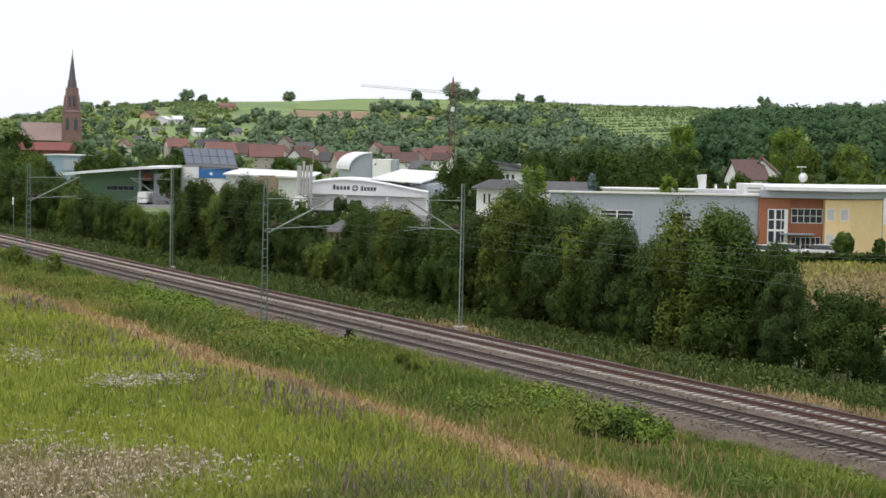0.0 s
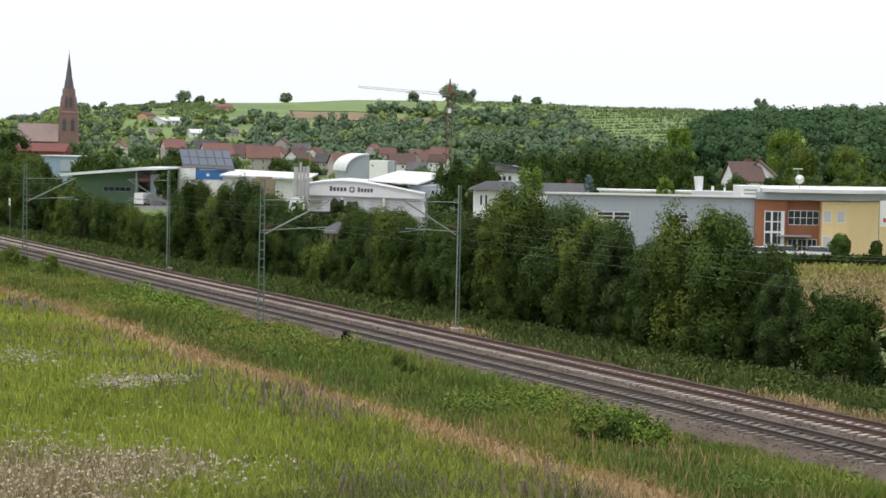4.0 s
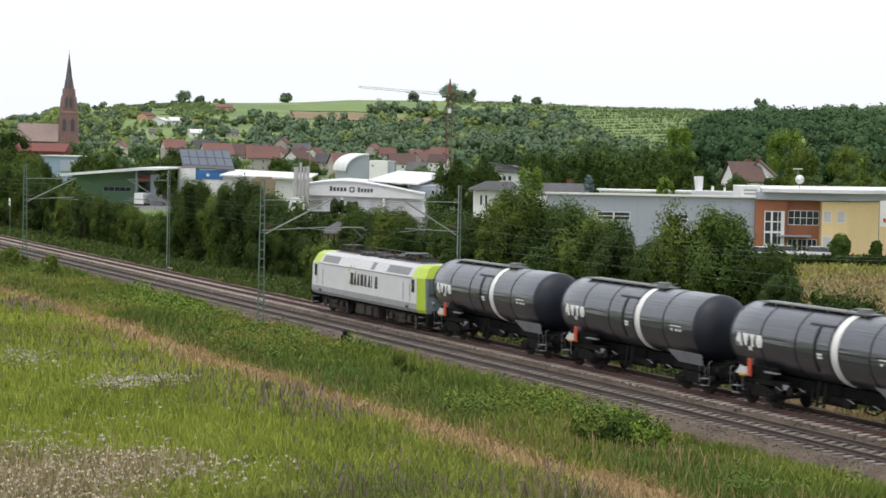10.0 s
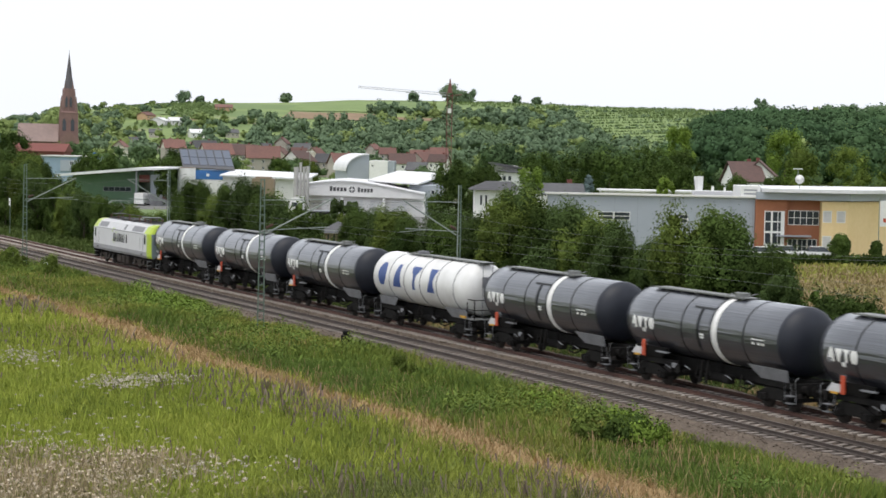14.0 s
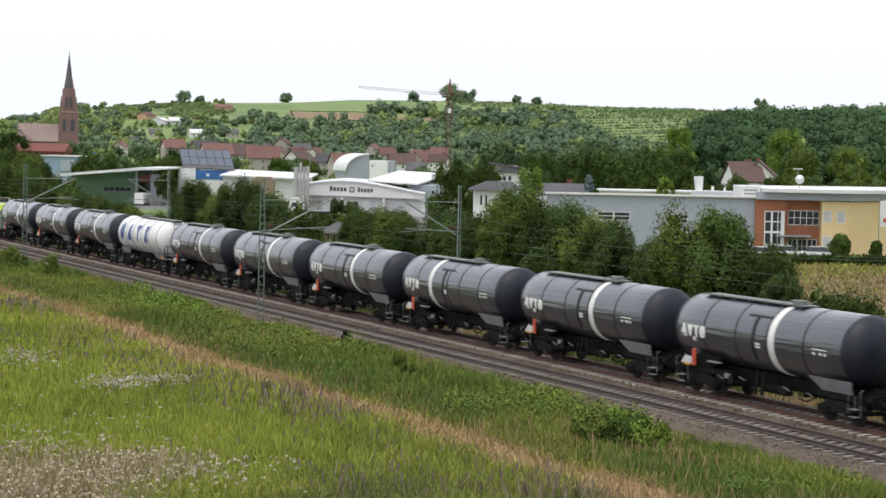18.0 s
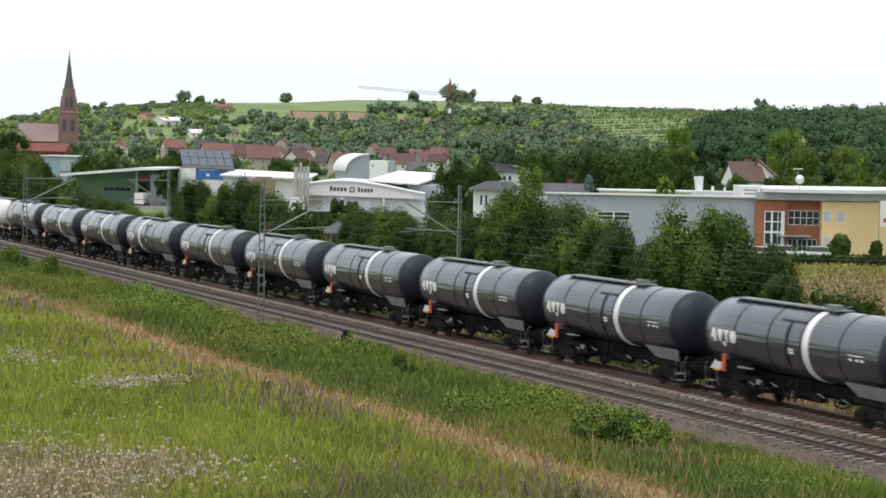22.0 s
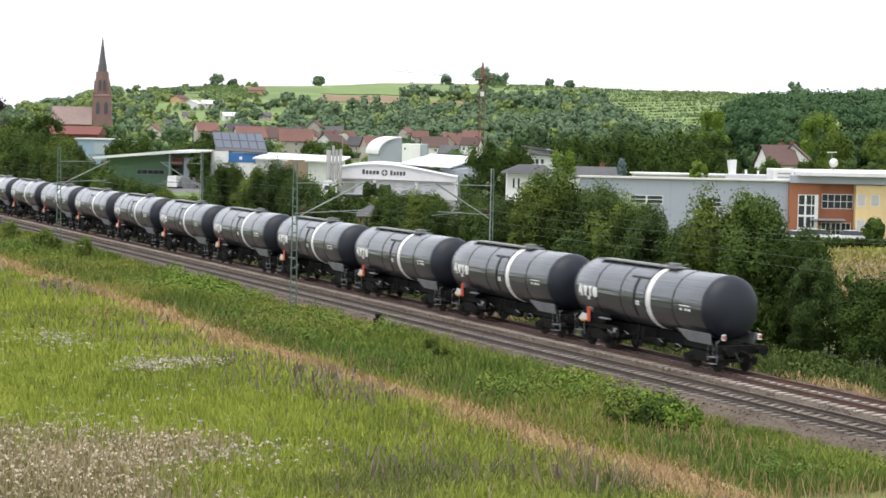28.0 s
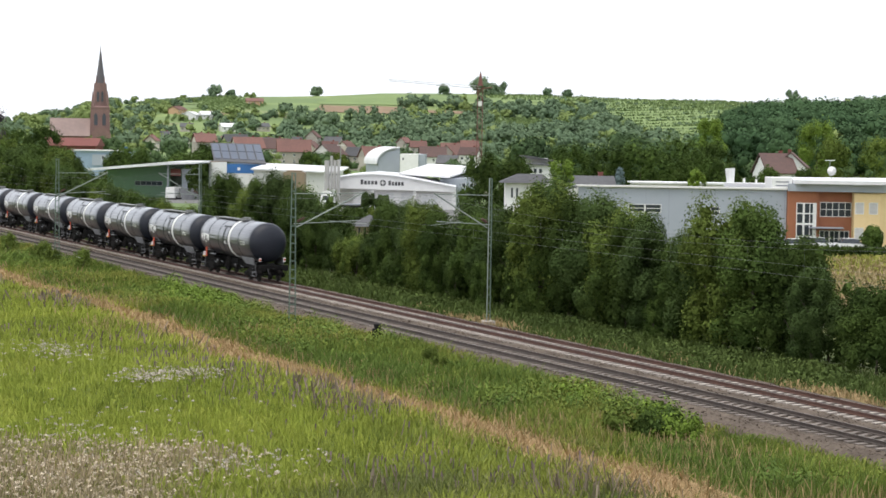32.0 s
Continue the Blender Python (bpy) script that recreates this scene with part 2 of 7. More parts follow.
def height(x, y):
    """The ground's height: meadow, cutting edge, town on the flat, hills behind."""
    x, y = np.asarray(x, float), np.asarray(y, float)
    a, s = rail_space(x, y)
    z = -0.75 + 0.12 * np.sin(a * 0.35 + s * 0.11) * np.exp(-((a + 20) / 25) ** 2) + 0.0 * a
    z = z - 0.5 * smooth(8, 22, a) - 0.4 * smooth(-12, -34, a)
    b = x / np.maximum(y, 50.0)
    d = np.hypot(x, y)
    near, far = 950.0, 1750.0
    crest = 10.5 + 0.5 * np.interp(b, [-0.36, -0.27, -0.23, -0.19, -0.12, -0.05, 0.0, 0.06, 0.12, 0.23, 0.4],
                                   [-18, -4, 30, 54, 76, 86, 84, 82, 86, 88, 90])
    rise = np.clip((d - near) / (far - near), 0, 1.0)
    rise = 0.55 * smooth(0, 1, rise) + 0.45 * rise
    spur = 15.0 * smooth(0.105, 0.15, b) * smooth(600, 880, d) * smooth(0, 300, y)
    hill = (crest + 2.0) * rise * smooth(-200, 300, y)
    knoll = 3.0 * np.sin(x * 0.011 + 1.3) * np.sin(y * 0.008) * smooth(900, 1300, d)
    back = -0.02 * np.clip(d - far - 150, 0, 5000) * smooth(0, 300, y)
    church = 5.0 * smooth(600, 850, d) * smooth(-0.28, -0.22, b) * (1 - smooth(-0.16, -0.06, b))
    return z + np.maximum(np.maximum(hill, 0), spur) + knoll * smooth(300, 600, y) + np.maximum(back, -60) + church


def ground():
    gx = np.unique(np.concatenate([np.arange(-90, 90.1, 2.0), np.arange(-700, 700, 20.0), np.linspace(-4200, 4200, 60)]))
    gy = np.unique(np.concatenate([np.arange(30, 260.1, 2.0), np.arange(-100, 2200, 22.0), np.linspace(-3000, 4700, 50)]))
    xx, yy = np.meshgrid(gx, gy)
    co = np.stack([xx, yy, height(xx, yy)], -1).reshape(-1, 3)
    w, h = len(gx), len(gy)
    i = (np.arange(h - 1)[:, None] * w + np.arange(w - 1)[None, :]).ravel()
    faces = np.stack([i, i + 1, i + w + 1, i + w], 1)
    me = bpy.data.meshes.new("ground")
    me.from_pydata(co.tolist(), [], faces.tolist())
    for p in me.polygons:
        p.use_smooth = True
    m = bpy.data.materials.new("meadow_ground")
    m.use_nodes = True
    n, l = m.node_tree.nodes, m.node_tree.links
    p = n["Principled BSDF"]
    p.inputs["Roughness"].default_value = 0.95
    geo = n.new("ShaderNodeNewGeometry")

    def mixed(scale, a, b, lo=0.42, hi=0.58, detail=5):
        t = n.new("ShaderNodeTexNoise")
        t.inputs["Scale"].default_value, t.inputs["Detail"].default_value = scale, detail
        l.new(geo.outputs["Position"], t.inputs["Vector"])
        r = n.new("ShaderNodeMapRange")
        r.inputs[1].default_value, r.inputs[2].default_value = lo, hi
        l.new(t.outputs["Fac"], r.inputs[0])
        x = n.new("ShaderNodeMixRGB")
        l.new(r.outputs[0], x.inputs[0])
        for k, c in ((1, a), (2, b)):
            if isinstance(c, tuple):
                x.inputs[k].default_value = (*c, 1)
            else:
                l.new(c, x.inputs[k])
        return x.outputs[0]
    fine = mixed(1.6, (0.135, 0.175, 0.04), (0.085, 0.12, 0.028))
    near = mixed(0.12, fine, (0.22, 0.20, 0.08), 0.50, 0.66)
    fields = mixed(0.012, (0.180, 0.245, 0.075), (0.125, 0.185, 0.060), 0.45, 0.55, 4)
    fields = mixed(0.02, fields, (0.205, 0.205, 0.10), 0.60, 0.66, 3)
    sep = n.new("ShaderNodeSeparateXYZ")
    l.new(geo.outputs["Position"], sep.inputs[0])
    r = n.new("ShaderNodeMapRange")
    r.inputs[1].default_value, r.inputs[2].default_value = 240, 320
    l.new(sep.outputs[1], r.inputs[0])
    x = n.new("ShaderNodeMixRGB")
    l.new(r.outputs[0], x.inputs[0])
    l.new(near, x.inputs[1])
    l.new(fields, x.inputs[2])
    l.new(x.outputs[0], p.inputs["Base Color"])
    me.materials.append(m)
    tagged(new("ground", me), "green meadow and farmland rising to low hills", "ground", kind="structure")


ground()


def strip(name, material_name, across, along, z, label, category):
    """A thin sheet of bare or dry ground that follows the land, in railway space."""
    rng = np.random.default_rng(7)
    ss = np.arange(along[0], along[1], 1.5)
    cols = 5
    wob = np.cumsum(rng.normal(0, 0.06, (len(ss), 2)), 0)
    wob -= np.linspace(0, 1, len(ss))[:, None] * wob[-1]
    verts, faces = [], []
    for i, s in enumerate(ss):
        for k in range(cols):
            f = k / (cols - 1)
            a = (across[0] + wob[i, 0]) * (1 - f) + (across[1] + wob[i, 1]) * f
            wx, wy = DIST * NX + a * NX + s * TX, DIST * NY + a * NY + s * TY
            verts.append((wx, wy, float(height(wx, wy)) + z))
    for i in range(len(ss) - 1):
        for k in range(cols - 1):
            o = i * cols + k
            faces.append((o, o + 1, o + cols + 1, o + cols))
    me = bpy.data.meshes.new(name)
    me.from_pydata(verts, [], faces)
    me.materials.append(M[material_name])
    tagged(new(name, me), label, category, kind="structure")


strip("path", "straw", (-16.4, -14.3), (-30, 420), 0.03, "trodden track of dry straw-coloured grass through the meadow", "path")
strip("dry_field", "stubble", (36, 88), (60, 175), 0.04, "dry mown stubble field behind the railway hedge", "field")
# ---- railway: ballast, two tracks, catenary ----
def ballast():
    prof = [(-7.5, -0.95), (-6.2, -0.25), (2.2, -0.25), (3.6, -0.95)]
    rng = np.random.default_rng(3)
    ss = np.concatenate([np.arange(-340, -40, 10.0), np.arange(-40, 520, 1.0)])
    cross = [-7.6, -7.0, -6.4, -5.6, -4.8, -4.0, -3.2, -2.4, -1.6, -0.8, 0, 0.8, 1.5, 2.2, 2.9, 3.6]
    verts, faces, w = [], [], len(cross)
    for s in ss:
        for a in cross:
            z = np.interp(a, [q[0] for q in prof], [q[1] for q in prof])
            verts.append((a + rng.normal(0, 0.05), s, z + rng.normal(0, 0.022)))
    for i in range(len(ss) - 1):
        for k in range(w - 1):
            o = i * w + k
            faces.append((o, o + 1, o + w + 1, o + w))
    me = bpy.data.meshes.new("ballast_bed")
    me.from_pydata(verts, [], faces)
    me.materials.append(M["ballast"])
    ob = new("ballast_bed", me)
    ob.matrix_basis = TRK
    tagged(ob, "grey-brown crushed stone ballast bed under two tracks", "ballast", kind="structure")
    bm = bmesh.new()
    rows = []
    for s in np.concatenate([np.arange(-340, -40, 10.0), np.arange(-40, 500, 1.0)]):
        rows.append([bm.verts.new((a, s, -0.205 + rng.normal(0, 0.006))) for a in (-1.05 + rng.normal(0, 0.06), -0.5, 0.5, 1.05 + rng.normal(0, 0.06))])
    for p, q in zip(rows, rows[1:]):
        for k in range(3):
            bm.faces.new((p[k], p[k + 1], q[k + 1], q[k]))
    ob = part("rusty_ballast", bm, "ballast_rusty")
    ob.matrix_basis = TRK
    tagged(ob, "rust-stained dark brown ballast between the far rails", "ballast", kind="structure")
    # loose stones on the near stretch
    n = 42000
    c = np.stack([rng.uniform(-7.2, 3.0, n), rng.uniform(38, 190, n), np.zeros(n)], 1)
    c[:, 2] = np.interp(c[:, 0], [q[0] for q in prof], [q[1] for q in prof]) + 0.015
    u, v = rng.normal(0, 0.026, (n, 3)), rng.normal(0, 0.026, (n, 3))
    u[:, 2] *= 0.4
    v[:, 2] *= 0.4
    ob = quads("ballast_stones", c, u, v, "ballast")
    ob.matrix_basis = TRK
    tagged(ob, "loose crushed stones on the ballast", "stones", kind="stuff")


ballast()


def railway_track(x0, near):
    t = thing("railway_track", TRK @ pose(x0, 0, 0), "brown steel rails on concrete sleepers in ballast", "railway track", "parallel tracks", "structure")
    foot = [(-0.075, -0.17), (0.075, -0.17), (0.075, -0.15), (0.012, -0.13), (0.012, -0.045), (0.036, -0.035), (0.036, 0.0), (-0.036, 0.0), (-0.036, -0.035),
            (-0.012, -0.045), (-0.012, -0.13), (-0.075, -0.15)]
    head = [(-0.022, 0.002), (0.022, 0.002), (0.022, 0.004), (-0.022, 0.004)]
    for x in (-0.7535, 0.7535):
        r = part("rail", extrude([(x + a, b) for a, b in foot], "y", -340, 520), "rail_grey" if near else "rust", t)
        part("running_surface", extrude([(x + a, b) for a, b in head], "y", -340, 520), "railhead", r, "shiny worn top of the rail")
    bm = extrude([(-1.3, -0.30), (1.3, -0.30), (1.3, -0.19), (0.5, -0.19), (0.35, -0.225), (-0.35, -0.225), (-0.5, -0.19), (-1.3, -0.19)], "y", -0.13, 0.13)
    bed = "concrete_old" if near else "concrete"
    first = part("sleeper", bm, bed, t, m=pose(0, 44, 0))
    for k in range(1, 150):
        share("sleeper", first, t, pose(0, 44 + 0.6 * k, 0))
    bm = bmesh.new()
    for s in np.arange(44 + 0.6 * 150, 400, 0.6):
        box(-1.3, 1.3, s - 0.13, s + 0.13, -0.30, -0.19, bm)
    for s in np.arange(-330, 43.9, 0.6):
        box(-1.3, 1.3, s - 0.13, s + 0.13, -0.30, -0.19, bm)
    tagged(part("far_sleepers", bm, bed, t), kind="stuff")


railway_track(0.0, False)
railway_track(-4.0, True)


def mast(x, s, side, tall):
    """A lattice catenary mast; side: +1 when its cantilever points away from the camera."""
    t = thing("catenary_mast", TRK @ pose(x, s, 0), "green-grey steel lattice catenary mast with a cantilever on a concrete foot", "catenary mast", "catenary masts")
    part("foundation", box(-0.35, 0.35, -0.35, 0.35, -1.2, -0.35, bevel=0.04), "concrete", t)
    w0, w1 = (0.20, 0.11) if side > 0 else (0.11, 0.08)
    for sx in (-1, 1):
        part("chord", rod((sx * w0, 0, -0.4), (sx * w1, 0, tall), 0.042, seg=4), "mastgreen" if side > 0 or sx > 0 else "galv", t)
    n = 17
    for k in range(n + 1):
        f = k / n
        w = w0 + (w1 - w0) * f
        z = -0.3 + (tall + 0.25) * f
        part("rung", box(-w, w, -0.02, 0.02, z - 0.035, z + 0.035), "mastgreen", t)
    reach = side * (4.5 if side > 0 else 3.8)
    arm = part("cantilever", rod((side * 0.2, 0, 5.35), (reach, 0, 7.45), 0.045), "galv", t, "pale galvanised bracket tube")
    part("top_tie", rod((0, 0, 7.35), (reach * 0.95, 0, 7.4), 0.025), "galv", t)
    part("registration_arm", rod((0, 0, 5.55), (reach * 0.95, 0, 5.75), 0.028), "galv", t)
    part("steady_arm", rod((reach * 1.05, 0, 5.52), (reach * 0.5, 0, 5.72), 0.018), "galv", t)
    bm = bmesh.new()
    for k in range(5):
        rod((reach * (0.06 + 0.02 * k), 0, 5.7 + 0.045 * k), (reach * (0.07 + 0.02 * k), 0, 5.72 + 0.045 * k), 0.09, bm, 8)
    part("insulator", bm, "rust", arm, "brown ribbed insulator")
    return t


MASTS_S = (47.0, 106.5, 165.5, 228.0, 290.0)
for s in (48.0, 107.2, 166.4, 290.0):
    mast(-8.4, s, 1, 8.6)
for s in (46.5, 105.5, 163.9, 288.0):
    mast(3.8, s, -1, 8.4)


def wires():
    for x, stagger in ((-4.0, 0.2), (0.0, -0.2)):
        t = thing("catenary_wire", TRK, "thin overhead contact and messenger wires with droppers", "overhead wire", "overhead wires")
        for i, (a, b) in enumerate(zip(MASTS_S, MASTS_S[1:])):
            st = stagger * (1 if i % 2 else -1)
            part("contact_wire", tube([(x + st, a, 5.5), (x - st, b, 5.5)], 0.005), "wire", t)
            sag = [(f, 7.3 - 4 * 0.95 * f * (1 - f)) for f in np.linspace(0, 1, 25)]
            part("messenger_wire", tube([(x, a + (b - a) * f, z) for f, z in sag], 0.005), "wire", t)
            for f, z in sag[2:-2:4]:
                part("dropper", rod((x, a + (b - a) * f, 5.5), (x, a + (b - a) * f, z), 0.003, seg=3), "wire", t)


wires()


def trackside():
    t = thing("relay_cabinet", TRK @ pose(-7.7, 161.0, -0.75), "small white trackside relay cabinet in the grass", "cabinet")
    part("body", box(-0.25, 0.25, -0.35, 0.35, 0, 1.05, bevel=0.03), "white", t)
    part("lid", box(-0.29, 0.29, -0.39, 0.39, 1.052, 1.11, bevel=0.02), "white", t)
    part("door", box(-0.262, -0.252, -0.28, 0.28, 0.1, 0.95), "white", t)
    t = thing("point_heater_box", TRK @ pose(-7.3, 96.8, -0.75), "black trackside equipment box on a short post", "equipment box")
    part("body", box(-0.2, 0.2, -0.2, 0.2, 0.42, 1.02, bevel=0.04), "bogie", t)
    part("hood", box(-0.10, 0.22, -0.14, 0.22, 1.024, 1.26, bevel=0.04), "bogie", t)
    part("post", box(-0.08, 0.08, -0.08, 0.08, 0.0, 0.419), "bogie", t)
    t = thing("track_sign", TRK @ pose(4.6, 228.3, -0.75), "square white trackside sign on a post", "sign")
    part("post", rod((0, 0, 0), (0, 0, 4.6), 0.05), "mastgreen", t)
    part("board", box(-0.07, -0.05, -0.38, 0.38, 3.7, 4.55, bevel=0.005), "white", t)
    part("mark", box(-0.08, -0.071, -0.1, 0.1, 3.9, 4.25), "saddle", t)


trackside()
# ---- train ----
def loft(sections, bm=None):
    bm = bm or bmesh.new()
    rings = [[bm.verts.new(p) for p in s] for s in sections]
    n = len(rings[0])
    for a, b in zip(rings, rings[1:]):
        for k in range(n):
            bm.faces.new((a[k], a[(k + 1) % n], b[(k + 1) % n], b[k]))
    bm.faces.new(rings[0][::-1])
    bm.faces.new(rings[-1])
    bmesh.ops.recalc_face_normals(bm, faces=bm.faces)
    return bm


def patch(y0, y1, a0, a1, r, zc, bm=None, lean=0.0, side=-1, widths=(1.0,)):
    """A thin plate bent round the tank: along y0..y1, between two angles above the level; widths: its width from foot to top."""
    bm = bm or bmesh.new()
    rows = []
    for k in range(9):
        a = radians(a0 + (a1 - a0) * k / 8)
        w = float(np.interp(k / 8, np.linspace(0, 1, len(widths)), widths)) * (y1 - y0) / 2
        ym = (y0 + y1) / 2 + lean * k / 8
        rows.append([bm.verts.new((side * rr * math.cos(a), y, zc + rr * math.sin(a))) for rr in (r + 0.004, r + 0.012) for y in (ym - w, ym + w)])
    for p, q in zip(rows, rows[1:]):
        bm.faces.new((p[2], p[3], q[3], q[2]))
        bm.faces.new((p[0], p[2], q[2], q[0]))
        bm.faces.new((p[1], q[1], q[3], p[3]))
    bm.faces.new((rows[0][0], rows[0][1], rows[0][3], rows[0][2]))
    bm.faces.new((rows[-1][0], rows[-1][2], rows[-1][3], rows[-1][1]))
    return bm


def wheel_mesh():
    bm = lathe([(-0.03, 0.44), (0.0, 0.49), (0.03, 0.46), (0.11, 0.455), (0.135, 0.44)], 24)
    lathe([(0.14, 0.36), (0.16, 0.34)], 20, bm)
    lathe([(0.13, 0.16), (0.25, 0.13), (0.27, 0.07)], 12, bm)
    bmesh.ops.rotate(bm, verts=bm.verts, cent=(0, 0, 0), matrix=Matrix.Rotation(radians(90), 3, "Z"))
    return bm


def bogie(parent, y, base, proto):
    """A two-axle bogie with its wheels; the first one made is shared by the others."""
    m = pose(0, y, 0)
    if proto:
        b = share("bogie", proto[0], parent, m)
        for o in proto[1]:
            c = share(o.name.split(".")[0], o, b, o.matrix_basis)
        return proto
    bm = bmesh.new()
    for sx in (-1, 1):
        extrude([(-base / 2 - 0.45, 0.62), (-base / 2 - 0.3, 0.30), (-base / 2 + 0.3, 0.30), (-0.45, 0.42), (0.45, 0.42), (base / 2 - 0.3, 0.30), (base / 2 + 0.3, 0.30),
                 (base / 2 + 0.45, 0.62), (0.5, 0.92), (-0.5, 0.92)], "x", sx * 1.02 - 0.06, sx * 1.02 + 0.06, bm)
    box(-0.95, 0.95, -0.25, 0.25, 0.55, 0.9, bm)
    for e in (-1, 1):
        box(-1.0, 1.0, e * (base / 2 + 0.40), e * (base / 2 + 0.50), 0.45, 0.62, bm)
    b = part("bogie", bm, "bogie", parent, "dirty black bogie", m)
    kids = []
    w = None
    for e in (-1, 1):
        for sx in (-1, 1):
            k = pose(sx * 0.72, e * base / 2, 0.46, 0, 0, 180 if sx > 0 else 0)
            o = part("wheel", wheel_mesh(), "wheel", b, m=k) if w is None else share("wheel", w, b, k)
            w = w or o
            kids.append(o)
    for e in (-1, 1):
        for sx in (-1, 1):
            bm = box(sx * 1.13 - 0.09, sx * 1.13 + 0.09, e * base / 2 - 0.16, e * base / 2 + 0.16, 0.32, 0.62, bevel=0.03)
            kids.append(part("axle_box", bm, "bogie", b))
            for q in (-0.27, 0.27):
                kids.append(part("spring", rod((sx * 1.13, e * base / 2 + q, 0.38), (sx * 1.13, e * base / 2 + q, 0.66), 0.075, seg=8), "bogie", b))
    return b, kids


def buffers(t, y, e):
    for sx in (-1, 1):
        bm = rod((sx * 0.875, y - e * 0.62, 1.06), (sx * 0.875, y - e * 0.25, 1.06), 0.13, seg=12)
        rod((sx * 0.875, y - e * 0.25, 1.06), (sx * 0.875, y - e * 0.05, 1.06), 0.09, bm, 12)
        rod((sx * 0.875, y - e * 0.05, 1.06), (sx * 0.875, y, 1.06), 0.25, bm, 16)
        part("buffer", bm, "bogie", t)
    part("coupling", rod((0, y - e * 0.5, 1.0), (0, y + e * 0.0, 0.95), 0.05), "bogie", t)


WLEN = 14.82
REAR = -WLEN + 0.55
TR, TZ = 1.475, 2.86


def frame_and_gear(t, pale):
    for sx in (-1, 1):
        for ya, yb in ((-4.3, -0.70), (REAR + 1.0, REAR + 3.8)):
            part("sole_bar", extrude([(sx * 0.95, 0.98), (sx * 1.12, 0.98), (sx * 1.12, 1.22), (sx * 0.95, 1.22)], "y", ya, yb), "bogie", t)
    for y, e in ((-0.62, 1), (REAR + 0.86, -1)):
        part("headstock", box(-1.25, 1.25, y - 0.08, y + 0.08, 0.86, 1.26, bevel=0.02), "bogie", t)
    global BOGIE
    BOGIE = bogie(t, -2.15, 1.8, BOGIE)
    BOGIE = bogie(t, REAR + 2.4, 1.8, BOGIE)
    buffers(t, 0.42, 1)
    buffers(t, REAR + 0.24, -1)
    # underside gear
    # beam added to block the view under the tank; the dark wagons have none
    part("centre_sill", box(-0.3, 0.3, REAR + 1.0, -0.72, 0.88, 1.34), "bogie", t)
    part("brake_reservoir", rod((-0.5, -6.0, 0.75), (-0.5, -7.6, 0.75), 0.2, seg=14), "bogie", t)
    part("brake_cylinder", rod((0.45, -8.2, 0.72), (0.45, -9.0, 0.72), 0.16, seg=12), "bogie", t)
    for y in (-6.3, -6.75):
        part("discharge_pipe", rod((-1.15, y, 0.5), (-1.0, y, 1.5), 0.07, seg=8), "bogie", t, "dark discharge valve pipe")
    for y in (-4.9, -9.6):
        part("cross_pipe", rod((-1.1, y, 0.85), (1.1, y, 0.85), 0.09, seg=8), "bogie", t)
    part("valve_chest", box(-0.95, -0.55, -8.2, -7.7, 0.62, 1.0, bevel=0.05), "bogie", t)
    part("brake_rigging", box(-0.1, 0.1, -10.8, -4.2, 0.75, 0.85), "bogie", t)
    part("discharge_valve", box(-0.4, 0.4, -6.9, -6.1, 0.85, 1.42, bevel=0.08), "bogie", t)
    part("hand_wheel", rod((-1.22, -4.6, 0.9), (-1.27, -4.6, 0.9), 0.2, seg=14), "bogie", t)
    for y in (-0.85, REAR + 1.1):
        bm = box(-1.42, -1.12, y - 0.2, y + 0.2, 0.42, 0.45)
        for q in (-0.18, 0.18):
            rod((-1.14, y + q, 0.42), (-1.14, y + q, 1.2), 0.015, bm, 4)
        s = part("step", bm, "saddle", t)
        part("tread", box(-1.42, -1.12, y - 0.2, y + 0.2, 0.72, 0.75), "saddle", s)
    # bright handrails at the ends and lit fittings along the underframe
    for y in (-0.30, -1.28, REAR + 0.80, REAR + 1.55):
        part("handrail", tube([(-1.24, y, 0.55), (-1.26, y, 1.42), (-1.10, y, 1.52)], 0.018), "saddle", t, "grey grip rail")
    for y, z in ((-3.75, 0.86), (-5.35, 0.98), (-8.55, 0.92), (-10.15, 0.88)):
        part("brake_lever", rod((-1.18, y - 0.22, z), (-1.18, y + 0.22, z + 0.12), 0.022), "saddle", t)
    part("label_plate", box(-1.20, -1.17, -4.45, -4.05, 0.92, 1.14, bevel=0.01), "saddle", t)
    for y in (-5.7, -9.15):
        part("air_pipe", tube([(-0.9, y, 1.15), (-1.16, y - 0.25, 0.7), (-1.1, y - 0.7, 0.62), (-0.8, y - 0.9, 0.8)], 0.04), "bogie", t)
    for e, y in ((1, 0.02), (-1, REAR + 0.22)):
        part("brake_hose", tube([(-0.35, y - e * 0.5, 1.0), (-0.38, y - e * 0.2, 0.72), (-0.33, y - e * 0.05, 0.55), (-0.28, y, 0.75)], 0.035), "rubber", t)


BOGIE = None


